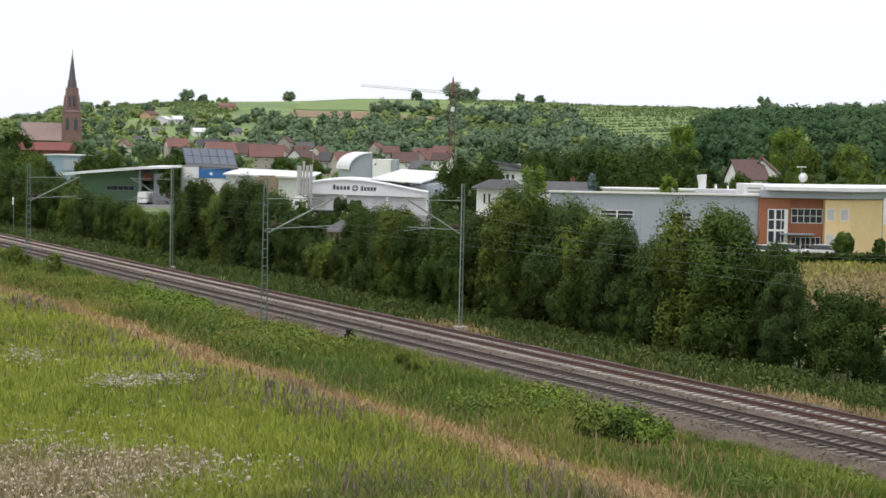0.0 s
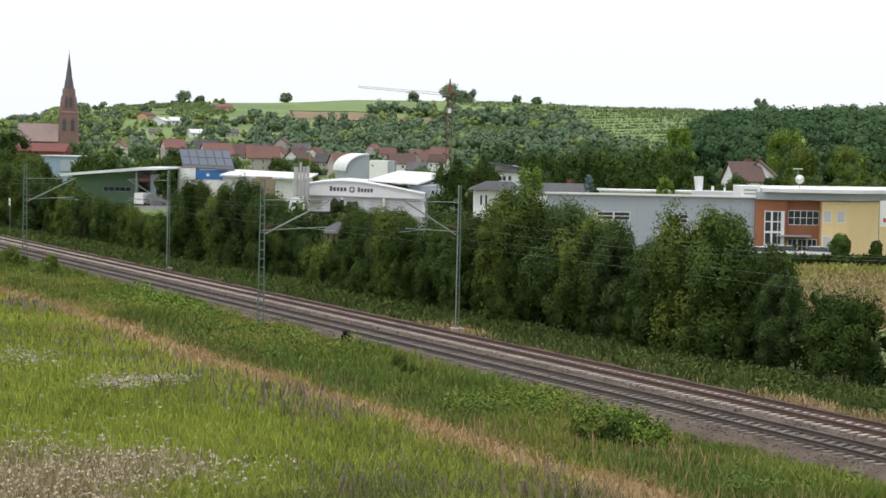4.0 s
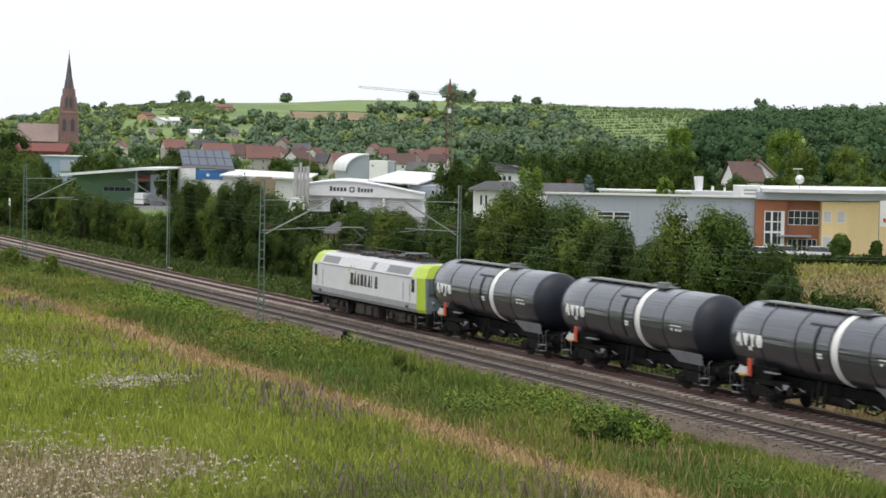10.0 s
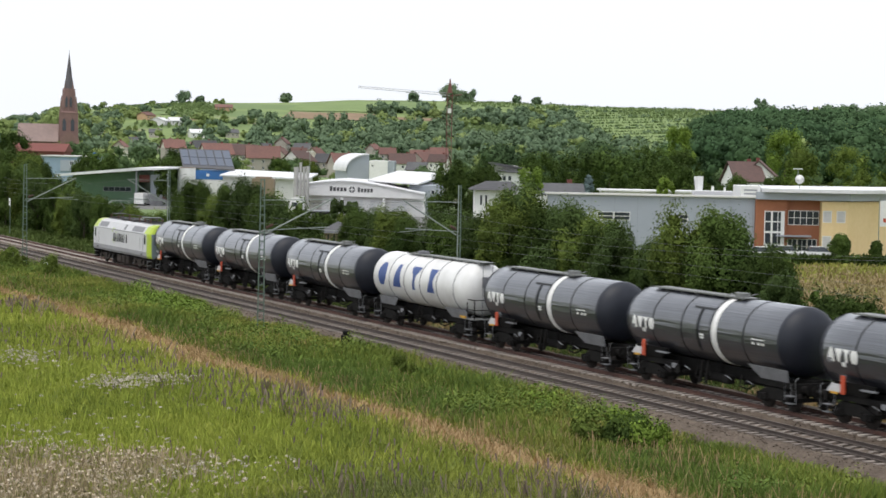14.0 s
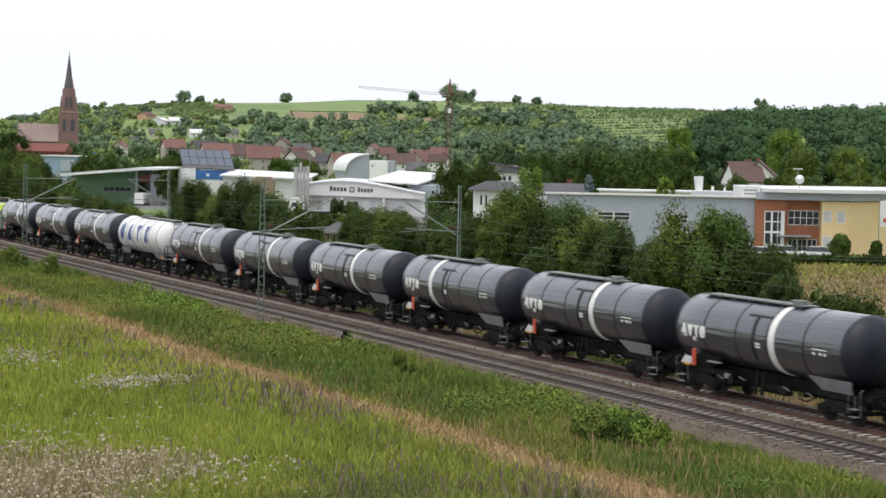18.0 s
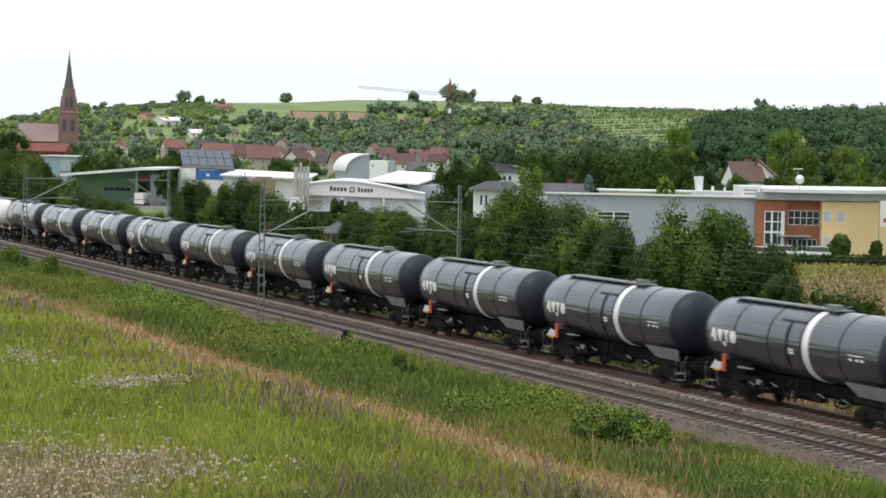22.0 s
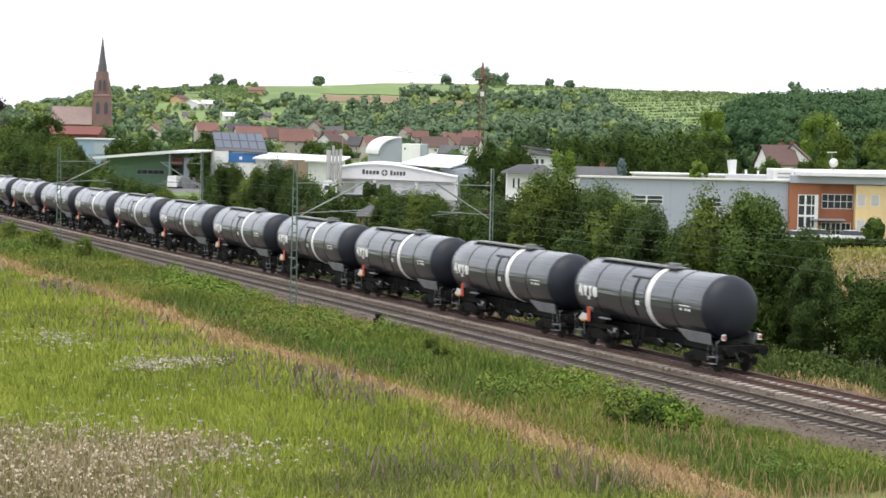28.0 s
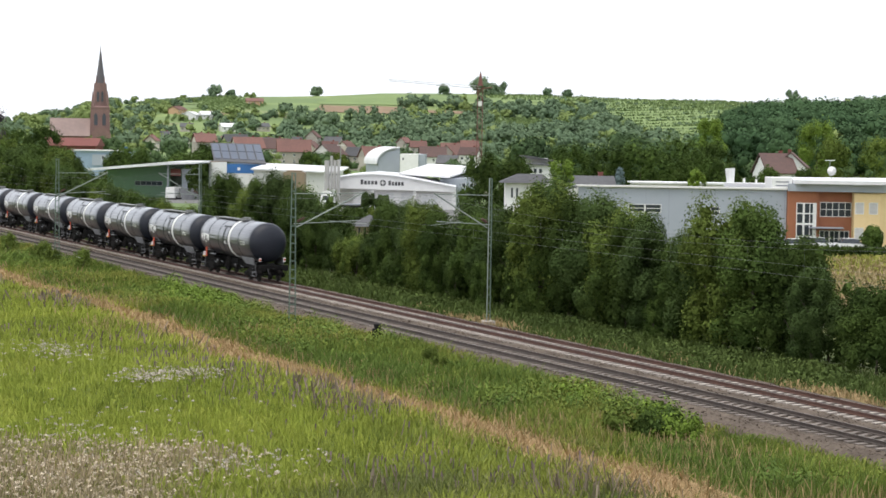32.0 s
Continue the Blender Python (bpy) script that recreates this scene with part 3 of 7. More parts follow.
def tank_wagon(pale=False, variant=False):
    t = new("tank_wagon")
    kind = "tank_white" if pale else "tank"
    y0, y1 = -0.18, REAR + 1.06
    prof = [(y0, 0.3), (y0 - 0.03, 0.8), (y0 - 0.10, 1.2), (y0 - 0.24, 1.40), (y0 - 0.42, TR)] + [(y0 - 0.42 - (y0 - y1 - 1.22) * k / 8, TR) for k in range(1, 8)] + \
           [(y1 + 0.80, TR), (y1 + 0.62, 1.435), (y1 + 0.40, 1.31), (y1 + 0.19, 1.06), (y1 + 0.06, 0.7), (y1, 0.28)]
    part("tank", lathe(prof, 48, axis_z=TZ), kind, t)
    seams = (-2.9, -5.0, -7.2, -9.4, -11.6) if pale else ((-2.7, -6.55, -8.1, -10.4) if variant else (-2.75, -5.15, -7.42, -9.95))
    for y in seams:
        part("seam", lathe([(y + 0.045, TR - 0.02), (y + 0.045, TR + 0.012), (y - 0.045, TR + 0.012), (y - 0.045, TR - 0.02)], 48, axis_z=TZ), "saddle" if pale else "rib", t)
    # saddles over the bogies, with sloping shoulders
    for yb, e in ((-2.15, 1), (REAR + 2.4, -1)):
        bm = bmesh.new()
        for sx in (-1, 1):
            loft([[(sx * 1.30, yb - e * 1.75, 1.74), (sx * 1.22, yb - e * 1.75, 1.74), (sx * 1.22, yb + e * 1.0, 1.74), (sx * 1.30, yb + e * 1.0, 1.74)],
                  [(sx * 1.16, yb - e * 0.95, 1.24), (sx * 1.10, yb - e * 0.95, 1.24), (sx * 1.10, yb + e * 0.95, 1.24), (sx * 1.16, yb + e * 0.95, 1.24)]], bm)
        part("saddle", bm, "saddle" if (pale or e < 0) else "bogie", t)
    # walkway along the top
    ya, yb = (-3.4, -13.1) if pale else (-1.2, -8.6)
    bm = box(-0.48, 0.34, yb, ya, TZ + TR + 0.025, TZ + TR + 0.05)
    for y in np.arange(yb + 0.3, ya, 1.2):
        box(-0.46, 0.32, y - 0.03, y + 0.03, TZ + TR - 0.09, TZ + TR + 0.024, bm)
    part("walkway", bm, "grating", t, "grey grating walkway")
    part("walkway_edge", box(-0.51, -0.485, yb, ya, TZ + TR + 0.01, TZ + TR + 0.07), "grating", t)
    ym = (-4.6 if pale else -7.8)
    part("manhole", rod((-0.05, ym, TZ + TR - 0.05), (-0.05, ym, TZ + TR + 0.22), 0.32, seg=16), "saddle" if pale else "grating", t)
    for q in (-0.7, 0.7):
        part("folding_rail", rod((-0.48, ym + q, TZ + TR + 0.06), (0.25, ym + q, TZ + TR + 0.22), 0.02, seg=5), "grating", t)
    if pale:
        # four blue marks, each a plain block cut to the lettering's size
        for y, w, shape in ((-1.25, 1.1, (0.35, 0.8, 1, 1, 1, 0.8, 0.35)), (-3.40, 1.15, (1.0, 0.32)), (-5.75, 1.1, (0.30, 0.30, 0.30, 0.30, 1.0, 1.0)), (-8.05, 1.1, (0.9, 0.65, 0.45, 0.65, 0.9))):
            part("blue_mark", patch(y - 0.98 * w, y, -18, 36, TR, TZ, lean=-0.16, widths=shape), "blue", t, "faded blue painted shape")
        for sx in (-1, 1):
            for q in (-12.75, -13.65):
                part("rail_post", rod((sx * 1.15, q, 1.3), (sx * 1.15, q, 2.35), 0.03, seg=5), "bogie", t)
            for z in (1.8, 2.35):
                part("side_rail", rod((sx * 1.15, -12.75, z), (sx * 1.15, -13.65, z), 0.025, seg=5), "bogie", t)
        for z in (1.8, 2.35):
            part("end_rail", rod((-1.15, -13.65, z), (1.15, -13.65, z), 0.025, seg=5), "bogie", t)
        part("platform", box(-1.25, 1.25, -13.72, -12.65, 1.264, 1.30), "grating", t)
        part("grab_handle", box(-1.28, -1.2, -12.75, -12.15, 1.305, 1.42), "yellow", t)
        part("ladder_box", box(-0.5, -0.05, y1 - 0.06, y1 + 0.0, 3.0, 3.6, bevel=0.02), "saddle", t)
        bm = bmesh.new()
        for q in (-0.5, 0.1):
            rod((q, y1 - 0.12, 1.3), (q, y1 - 0.10, 4.3), 0.02, bm, 4)
        part("end_ladder", bm, "saddle", t)
    else:
        yb = -4.4 if variant else -7.75
        part("white_band", lathe([(yb + 0.21, TR), (yb + 0.21, TR + 0.016), (yb - 0.21, TR + 0.016), (yb - 0.21, TR)], 48, axis_z=TZ), "white", t, "white painted ring")
        # thin shells over the dished ends carry their painted shade
        part("tank_end", lathe([(y0 + 0.006, 0.3), (y0 - 0.024, 0.81), (y0 - 0.095, 1.212), (y0 - 0.235, 1.412), (y0 - 0.41, TR + 0.006), (y0 - 0.46, TR + 0.006)], 48, axis_z=TZ), "tank_end", t, "dished tank end with its shade painted on in blue-black")
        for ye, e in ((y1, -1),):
            part("tank_end", lathe([(ye + e * 0.006, 0.28), (ye - e * 0.055, 0.706), (ye - e * 0.185, 1.066), (ye - e * 0.395, 1.318), (ye - e * 0.615, 1.442), (ye - e * 0.80, TR + 0.006)], 48, axis_z=TZ), "tank_end", t, "dished tank end with its shade painted on in blue-black")
        # bracket of the ladder and drain, an upside-down hook
        yk = -6.0 if variant else -6.45
        part("riser_bracket", patch(yk - 0.10, yk + 0.06, -38, 40, TR + 0.02, TZ), "rib", t)
        part("riser_arm", patch(yk - 0.95, yk + 0.7, 38, 42, TR + 0.02, TZ), "rib", t)
        # maker's mark as plain white shapes
        part("logo_wedge", patch(-1.42, -0.98, -14, 8, TR, TZ, widths=(1.0, 0.85, 0.25)), "white", t, "white logo shape")
        for y, shape in ((-1.46, (0.25, 1.0)), (-1.94, (0.35, 0.35, 0.35, 1.0)), (-2.42, (0.6, 1.0, 1.0, 0.6))):
            part("logo_block", patch(y - 0.46, y, -13, 7, TR, TZ, widths=shape), "white", t)
        part("data_line", patch(-11.5, -10.55, -1, 0.6, TR, TZ), "white", t)
        for y in (-10.6, -11.02, -11.32):
            part("data_mark", patch(y - 0.18, y, -9, -5, TR, TZ), "white", t)
        for z in (-14, -9):
            part("data_mark", patch(yk - 0.5, yk - 0.18, z, z + 3.5, TR, TZ), "white", t)
        part("hazard_plate", patch(-2.1, -1.85, -20, -13, TR, TZ), "white", t)
        part("flap", patch(-1.25, -0.95, -16, -8, TR, TZ), "saddle", t)
        # gear at the front end
        part("orange_panel", box(-1.36, -1.30, -1.98, -1.70, 1.24, 1.98, bevel=0.01), "orange", t, "orange warning panel")
        part("valve_cabinet", loft([[(-1.30, -1.62, 1.28), (-0.7, -1.62, 1.28), (-0.7, -0.75, 1.28), (-1.30, -0.75, 1.28)],
                                    [(-1.25, -1.6, 1.75), (-0.7, -1.6, 1.75), (-0.7, -1.05, 1.72), (-1.25, -1.05, 1.66)]]), "silver", t, "silver-grey valve cabinet")
        part("grab_handle", box(-1.38, -1.33, -1.55, -1.1, 1.22, 1.30), "yellow", t, "yellow grab handle")
        part("side_shelf", box(-1.42, -1.2, -3.9, -3.0, 1.52, 1.58), "saddle", t)
    frame_and_gear(t, pale)
    label = ("white tank wagon with grey seams and faded blue marks" if pale else
             "dark grey tank wagon with a white ring" + (" set forward" if variant else " round its tank"))
    return tagged(t, label, "tank wagon", "wagons of the goods train")


def locomotive():
    t = tagged(new("electric_locomotive"), "light grey electric locomotive with lime green cab ends", "locomotive")
    L = 18.9

    def sec(y, z0, z1, grow=0.0, e=0, narrow=1.0):
        pts = [(1.40, 1.12), (1.49, 1.30), (1.49, 3.12), (1.13, 3.68), (0.75, 3.84)]
        zs = [max(z0, min(z1, z)) for _, z in pts]
        out = []
        for (x, _), z in zip(pts, zs):
            x = float(np.interp(z, [q[1] for q in pts], [q[0] for q in pts])) * narrow + grow
            back = e * (0.16 * max(0, z - 2.0) + 0.25 * max(0, z - 3.1) + 0.10 * max(0, 1.9 - z))
            out.append((x, y - back, z))
        return [(a, b, c) for a, b, c in out] + [(-a, b, c) for a, b, c in reversed(out)]

    part("body", loft([sec(-0.95, 1.12, 3.12, 0, 1, 0.985), sec(-1.35, 1.12, 3.12), sec(-L + 1.35, 1.12, 3.12), sec(-L + 0.95, 1.12, 3.12, 0, -1, 0.985)]), "loco", t)
    part("nose", loft([sec(-0.62, 1.12, 3.12, 0, 1, 0.86), sec(-0.945, 1.12, 3.12, 0, 1, 0.985)]), "lime", t, "lime green cab front")
    part("nose", loft([sec(-L + 0.945, 1.12, 3.12, 0, -1, 0.985), sec(-L + 0.62, 1.12, 3.12, 0, -1, 0.86)]), "cab_grey", t, "grey-green cab front")
    part("roof", loft([sec(-2.35, 3.124, 3.84), sec(-L + 2.35, 3.124, 3.84)]), "loco_roof", t, "grey roof hood")
    for a, b, e in ((-0.66, -2.345, 1), (-L + 0.66, -L + 2.345, -1)):
        part("cab_roof", loft([sec(a, 3.124, 3.84, 0, e, 0.88), sec(a - e * 0.45, 3.124, 3.84, 0, e * 0.3, 0.985), sec(b, 3.124, 3.84, 0.003)]), "lime", t, "lime green cab roof")
    # lime stripe round the trailing corner and along the leading one
    part("corner_stripe", loft([sec(-L + 1.62, 1.12, 3.122, 0.006), sec(-L + 1.34, 1.12, 3.122, 0.006), sec(-L + 0.94, 1.12, 3.122, 0.006, -1, 0.985), sec(-L + 0.66, 1.12, 3.122, 0.008, -1, 0.89)]), "lime", t, "lime green stripe round the cab corner")
    # lit roof panels between the dark hood parts
    for y, w in ((-4.0, 1.3), (-10.7, 0.28), (-14.4, 1.6)):
        if w:
            part("roof_panel", loft([sec(y + w, 3.20, 3.62, 0.006), sec(y - w, 3.20, 3.62, 0.006)]), "roof_pale", t)
    part("sill_band", loft([sec(-1.0, 1.14, 1.62, 0.005, 0.4, 0.99), sec(-1.4, 1.14, 1.62, 0.005), sec(-L + 1.6, 1.14, 1.62, 0.005)]), "sill", t, "darker grey sill band")
    part("gutter", loft([sec(-2.3, 3.06, 3.12, 0.02), sec(-L + 2.3, 3.06, 3.12, 0.02)]), "sill", t)
    for sx in (-1, 1):
        for y in (-1.75, -L + 2.15):
            part("side_window", box(sx * 1.49 - 0.004, sx * 1.49 + 0.008, y - 0.22, y + 0.22, 2.25, 3.0, bevel=0.003), "glass", t, "dark cab side window")
        for y in (-2.55, -L + 2.95):
            d = part("cab_door", box(sx * 1.49 - 0.004, sx * 1.49 + 0.010, y - 0.36, y + 0.36, 1.64, 3.04, bevel=0.003), "loco", t)
            for q in (-0.46, 0.46):
                part("grab_rail", rod((sx * 1.54, y + q, 1.75), (sx * 1.54, y + q, 2.75), 0.018), "sill", d)
            part("door_step", box(sx * 1.36, sx * 1.52, y - 0.2, y + 0.2, 1.30, 1.45), "ink", d)
    for y, e in ((-0.60, 1), (-L + 0.60, -1)):
        part("windscreen", loft([[(-1.16, y - e * 0.04, 2.25), (1.16, y - e * 0.04, 2.25), (1.16, y - e * 0.36, 2.25), (-1.16, y - e * 0.36, 2.25)],
                                 [(-1.12, y - e * 0.165, 3.10), (1.12, y - e * 0.165, 3.10), (1.12, y - e * 0.45, 3.10), (-1.12, y - e * 0.45, 3.10)]]), "cab_glass", t, "raked windscreen with the sky's reflection put into its colour")
        part("screen_pillar", loft([[(-0.05, y + e * 0.0, 2.25), (0.05, y + e * 0.0, 2.25), (0.05, y - e * 0.045, 2.25), (-0.05, y - e * 0.045, 2.25)],
                                    [(-0.05, y - e * 0.125, 3.10), (0.05, y - e * 0.125, 3.10), (0.05, y - e * 0.17, 3.10), (-0.05, y - e * 0.17, 3.10)]]), "ink", t)
        part("front_rail", tube([(-0.9, y + e * 0.06, 1.55), (-0.9, y + e * 0.09, 2.05), (0.9, y + e * 0.09, 2.05), (0.9, y + e * 0.06, 1.55)], 0.02), "ink", t)
        for sx in (-1, 1):
            part("headlight", rod((sx * 0.85, y - e * 0.05, 1.75), (sx * 0.85, y + e * 0.03, 1.75), 0.09, seg=12), "white", t)
        part("apron", box(-1.25, 1.25, min(y - e * 0.3, y), max(y - e * 0.3, y), 0.35, 1.1, bevel=0.05), "bogie", t)
        buffers(t, 0.0 if e > 0 else -L, e)
        for sx in (-1, 1):
            for z in (0.5, 0.85):
                part("step", box(sx * 1.28 - 0.12, sx * 1.28 + 0.12, y - e * 0.75 - 0.2, y - e * 0.75 + 0.2, z, z + 0.04), "grating", t)
    # name as plain dark bars with a ring of lime spots
    for k in range(8):
        y, w, e = -7.45 - 0.54 * k, (0.50, 0.44, 0.38, 0.40, 0.42, 0.46, 0.17, 0.44)[k], (0.0, 0.14, 0.05, -0.04, 0.04, 0.14, 0.0, 0.03)[k]
        part("name_bar", extrude([(y, 2.08), (y - w, 2.08), (y - w + e, 2.80), (y - e - 0.06, 2.80)], "x", -1.502, -1.494), "ink", t)
    for k in range(8):
        a = k * math.tau / 9 + 0.6
        part("spot", box(-1.500, -1.494, -7.75 + 0.62 * math.cos(a) - 0.09, -7.75 + 0.62 * math.cos(a) + 0.09, 2.6 + 0.6 * math.sin(a) - 0.08, 2.6 + 0.6 * math.sin(a) + 0.08), "lime", t)
    # underframe
    part("underframe", box(-1.2, 1.2, -L + 1.0, -1.0, 0.94, 1.118, bevel=0.02), "bogie", t)
    part("transformer", box(-1.22, 1.22, -11.2, -7.7, 0.28, 0.935, bevel=0.06), "loco_gear", t)
    for y in (-9.0, -10.1):
        part("equipment_box", box(-1.34, -1.225, y - 0.35, y + 0.35, 0.35, 0.90, bevel=0.03), "loco_gear", t)
    for y in (-4.3, -L + 4.3):
        b = part("bogie", extrude([(-2.1, 0.70), (-1.7, 0.52), (-0.8, 0.52), (-0.4, 0.34), (0.4, 0.34), (0.8, 0.52), (1.7, 0.52), (2.1, 0.70), (1.9, 0.92), (0.5, 0.86), (-0.5, 0.86), (-1.9, 0.92)],
                                   "x", -1.22, -1.08), "loco_gear", t, "dusty dark brown bogie", pose(0, y, 0))
        part("bolster", box(-1.0, 1.0, -0.5, 0.5, 0.5, 0.9), "loco_gear", b)
        for e in (-1, 1):
            for sx in (-1, 1):
                bm = wheel_mesh()
                bmesh.ops.scale(bm, vec=(1.0, 1.30, 1.30), verts=bm.verts)
                part("wheel", bm, "wheel", b, m=pose(sx * 0.72, e * 1.3, 0.62, 0, 0, 180 if sx > 0 else 0))
            part("axle_box", box(-1.34, -1.225, e * 1.3 - 0.2, e * 1.3 + 0.2, 0.42, 0.80, bevel=0.03), "loco_gear", b)
            for q in (-0.42, 0.42):
                part("spring", rod((-1.28, e * 1.3 + q, 0.55), (-1.28, e * 1.3 + q, 0.90), 0.08, seg=10), "bogie", b)
            part("damper", rod((-1.30, e * 0.3, 0.62), (-1.30, e * 0.95, 0.92), 0.04, seg=8), "loco_gear", b)
            part("sand_pipe", rod((-1.2, e * 2.0, 0.15), (-1.2, e * 2.1, 0.85), 0.025, seg=6), "saddle", b)
    # roof gear
    for a, b in ((-3.0, -6.2), (-11.4, -15.8)):
        g = part("roof_equipment", box(-0.62, 0.62, b, a, 3.85, 3.92), "roof_pale", t, "dark roof equipment frame")
        for y in np.arange(b, a, 0.55):
            part("fin", box(-0.55, 0.55, y, y + 0.10, 3.921, 4.06), "roofgear", g)
    for y in (-3.4, -5.6, -9.0, -12.0, -13.6, -15.2):
        for sx in (-0.5, 0.5):
            part("insulator", rod((sx, y, 3.85), (sx, y, 4.28), 0.07, seg=8), "rust", t)
    for y in (-7.4, -8.1, -10.0, -10.8):
        part("resistor_box", box(-0.7, 0.7, y - 0.25, y + 0.25, 3.85, 4.08, bevel=0.03), "roofgear", t)
    part("busbar", rod((0.5, -3.4, 4.30), (0.5, -15.2, 4.30), 0.03), "roofgear", t)
    for y, up in ((-4.4, True), (-14.2, False)):
        e = 1 if up else -1
        zk, zh = (4.85, 5.46) if up else (4.22, 4.36)
        p = part("pantograph", box(-0.5, 0.5, y - 0.7, y + 0.7, 4.30, 4.36), "roofgear", t, "raised single-arm pantograph" if up else "folded pantograph")
        part("lower_arm", rod((0, y + 0.5, 4.36), (0, y - 1.45, zk), 0.05), "roofgear", p)
        part("upper_arm", rod((0, y - 1.45, zk), (0, y + 0.35, zh), 0.035), "roofgear", p)
        bm = bmesh.new()
        for q in (-0.22, 0.22):
            pts = [(-0.95, zh - 0.2), (-0.7, zh), (0.7, zh), (0.95, zh - 0.2)]
            for (xa, za), (xb, zb) in zip(pts, pts[1:]):
                rod((xa, y + 0.35 + q, za), (xb, y + 0.35 + q, zb), 0.025, bm, 5)
        part("pan_head", bm, "galv", p)
    return t


M["loco_gear"] = material("loco_gear", (0.070, 0.058, 0.050), (0.036, 0.031, 0.028), 0.85, grain=5, spec=0.15)
M["cab_grey"] = material("cab_grey", (0.22, 0.27, 0.28), (0.16, 0.20, 0.20), 0.4)
M["roof_pale"] = material("roof_pale", (0.21, 0.21, 0.22), (0.16, 0.16, 0.17), 0.5, grain=2)
LOCO = locomotive()
PLAIN = tank_wagon()
WAGONS = [PLAIN]
for k in range(1, 19):
    WAGONS.append(tank_wagon(True) if k == 3 else tank_wagon(False, True) if k == 7 else copy_thing(PLAIN, Matrix()))
# tail lamps on the last wagon only
for sx in (-1, 1):
    tl = part("tail_lamp", box(sx * 0.95 - 0.09, sx * 0.95 + 0.09, REAR + 0.70, REAR + 0.76, 1.5, 1.78, bevel=0.01), "white", WAGONS[-1], "white and red tail lamp plate")
    part("red_field", box(sx * 0.95 - 0.06, sx * 0.95 + 0.06, REAR + 0.69, REAR + 0.699, 1.56, 1.72), "orange", tl)
# ---- vegetation ----
def world_xy(a, s):
    return (DIST + a) * NX + s * TX, (DIST + a) * NY + s * TY


def waves(a, s, k, seed):
    """A cheap smooth noise, about -1 to 1."""
    r = np.random.default_rng(seed)
    out = np.zeros_like(a)
    for _ in range(7):
        th, f, ph = r.uniform(0, math.tau), k * r.uniform(0.5, 1.9), r.uniform(0, math.tau)
        out += np.sin((a * math.cos(th) + s * math.sin(th)) * f + ph)
    return out / 3.2


def scatter(n, rng, near=50, far=330, left=-0.305, right=0.24):
    """Places on the meadow, sparser with distance, in railway space."""
    d = near * (far / near) ** (rng.random(n) ** 0.85)
    b = rng.uniform(left, right, n)
    return rail_space(d * np.sin(b), d * np.cos(b))


def blades(name, a, s, tall, wide, lean, material_name, label, category, rng, lift=0.0):
    n = len(a)
    x, y = world_xy(a, s)
    d = np.hypot(x, y)
    h = tall * rng.uniform(0.55, 1.25, n)
    w = wide * rng.uniform(0.6, 1.4, n) * np.clip(d / 75, 0.8, 3.0)
    th = rng.uniform(0, math.pi, n)
    u = np.stack([np.cos(th) * w / 2, np.sin(th) * w / 2, np.zeros(n)], 1)
    v = np.stack([rng.normal(0, lean, n) * h / 2, rng.normal(0, lean, n) * h / 2, h / 2], 1)
    c = np.stack([x, y, height(x, y) + lift + h / 2 - 0.02], 1)
    c[:, :2] += v[:, :2]
    tagged(quads(name, c, u, v, material_name), label, category, kind="stuff")


def clumps(name, a, s, tall, radius, leaves, leaf, material_name, label, category, rng, flat=0.7, z0=0.0):
    """Leafy mounds: leaves spread over low domes."""
    n = len(a)
    x, y = world_xy(a, s)
    k = np.repeat(np.arange(n), leaves)
    m = len(k)
    dirs = rng.normal(0, 1, (m, 3))
    dirs[:, 2] = np.abs(dirs[:, 2])
    dirs /= np.linalg.norm(dirs, axis=1)[:, None]
    rad = (0.6 + 0.45 * rng.random(m))[:, None]
    size = radius * rng.uniform(0.7, 1.3, n)
    hh = tall * rng.uniform(0.65, 1.3, n)
    c = dirs * rad * np.stack([size[k], size[k], hh[k]], 1)
    c += np.stack([x[k], y[k], height(x, y)[k] + z0], 1)
    t1 = np.cross(dirs, rng.normal(0, 1, (m, 3)))
    t1 /= np.linalg.norm(t1, axis=1)[:, None] + 1e-6
    nn = dirs + rng.normal(0, 0.5, (m, 3))
    t2 = np.cross(nn, t1)
    t2 /= np.linalg.norm(t2, axis=1)[:, None] + 1e-6
    sz = (leaf * rng.uniform(0.6, 1.4, m))[:, None]
    tagged(quads(name, c, t1 * sz, t2 * sz * 0.7, material_name), label, category, kind="stuff")


def tufts(name, a, s, tall, radius, stems, wide, material_name, label, category, rng):
    """Upright plumes: many thin leaning stems round each centre."""
    k = np.repeat(np.arange(len(a)), stems)
    size = rng.uniform(0.6, 1.3, len(a))
    blades(name, a[k] + rng.normal(0, radius, len(k)) * size[k], s[k] + rng.normal(0, radius, len(k)) * size[k], tall * size[k], wide, 0.22, material_name, label, category, rng)


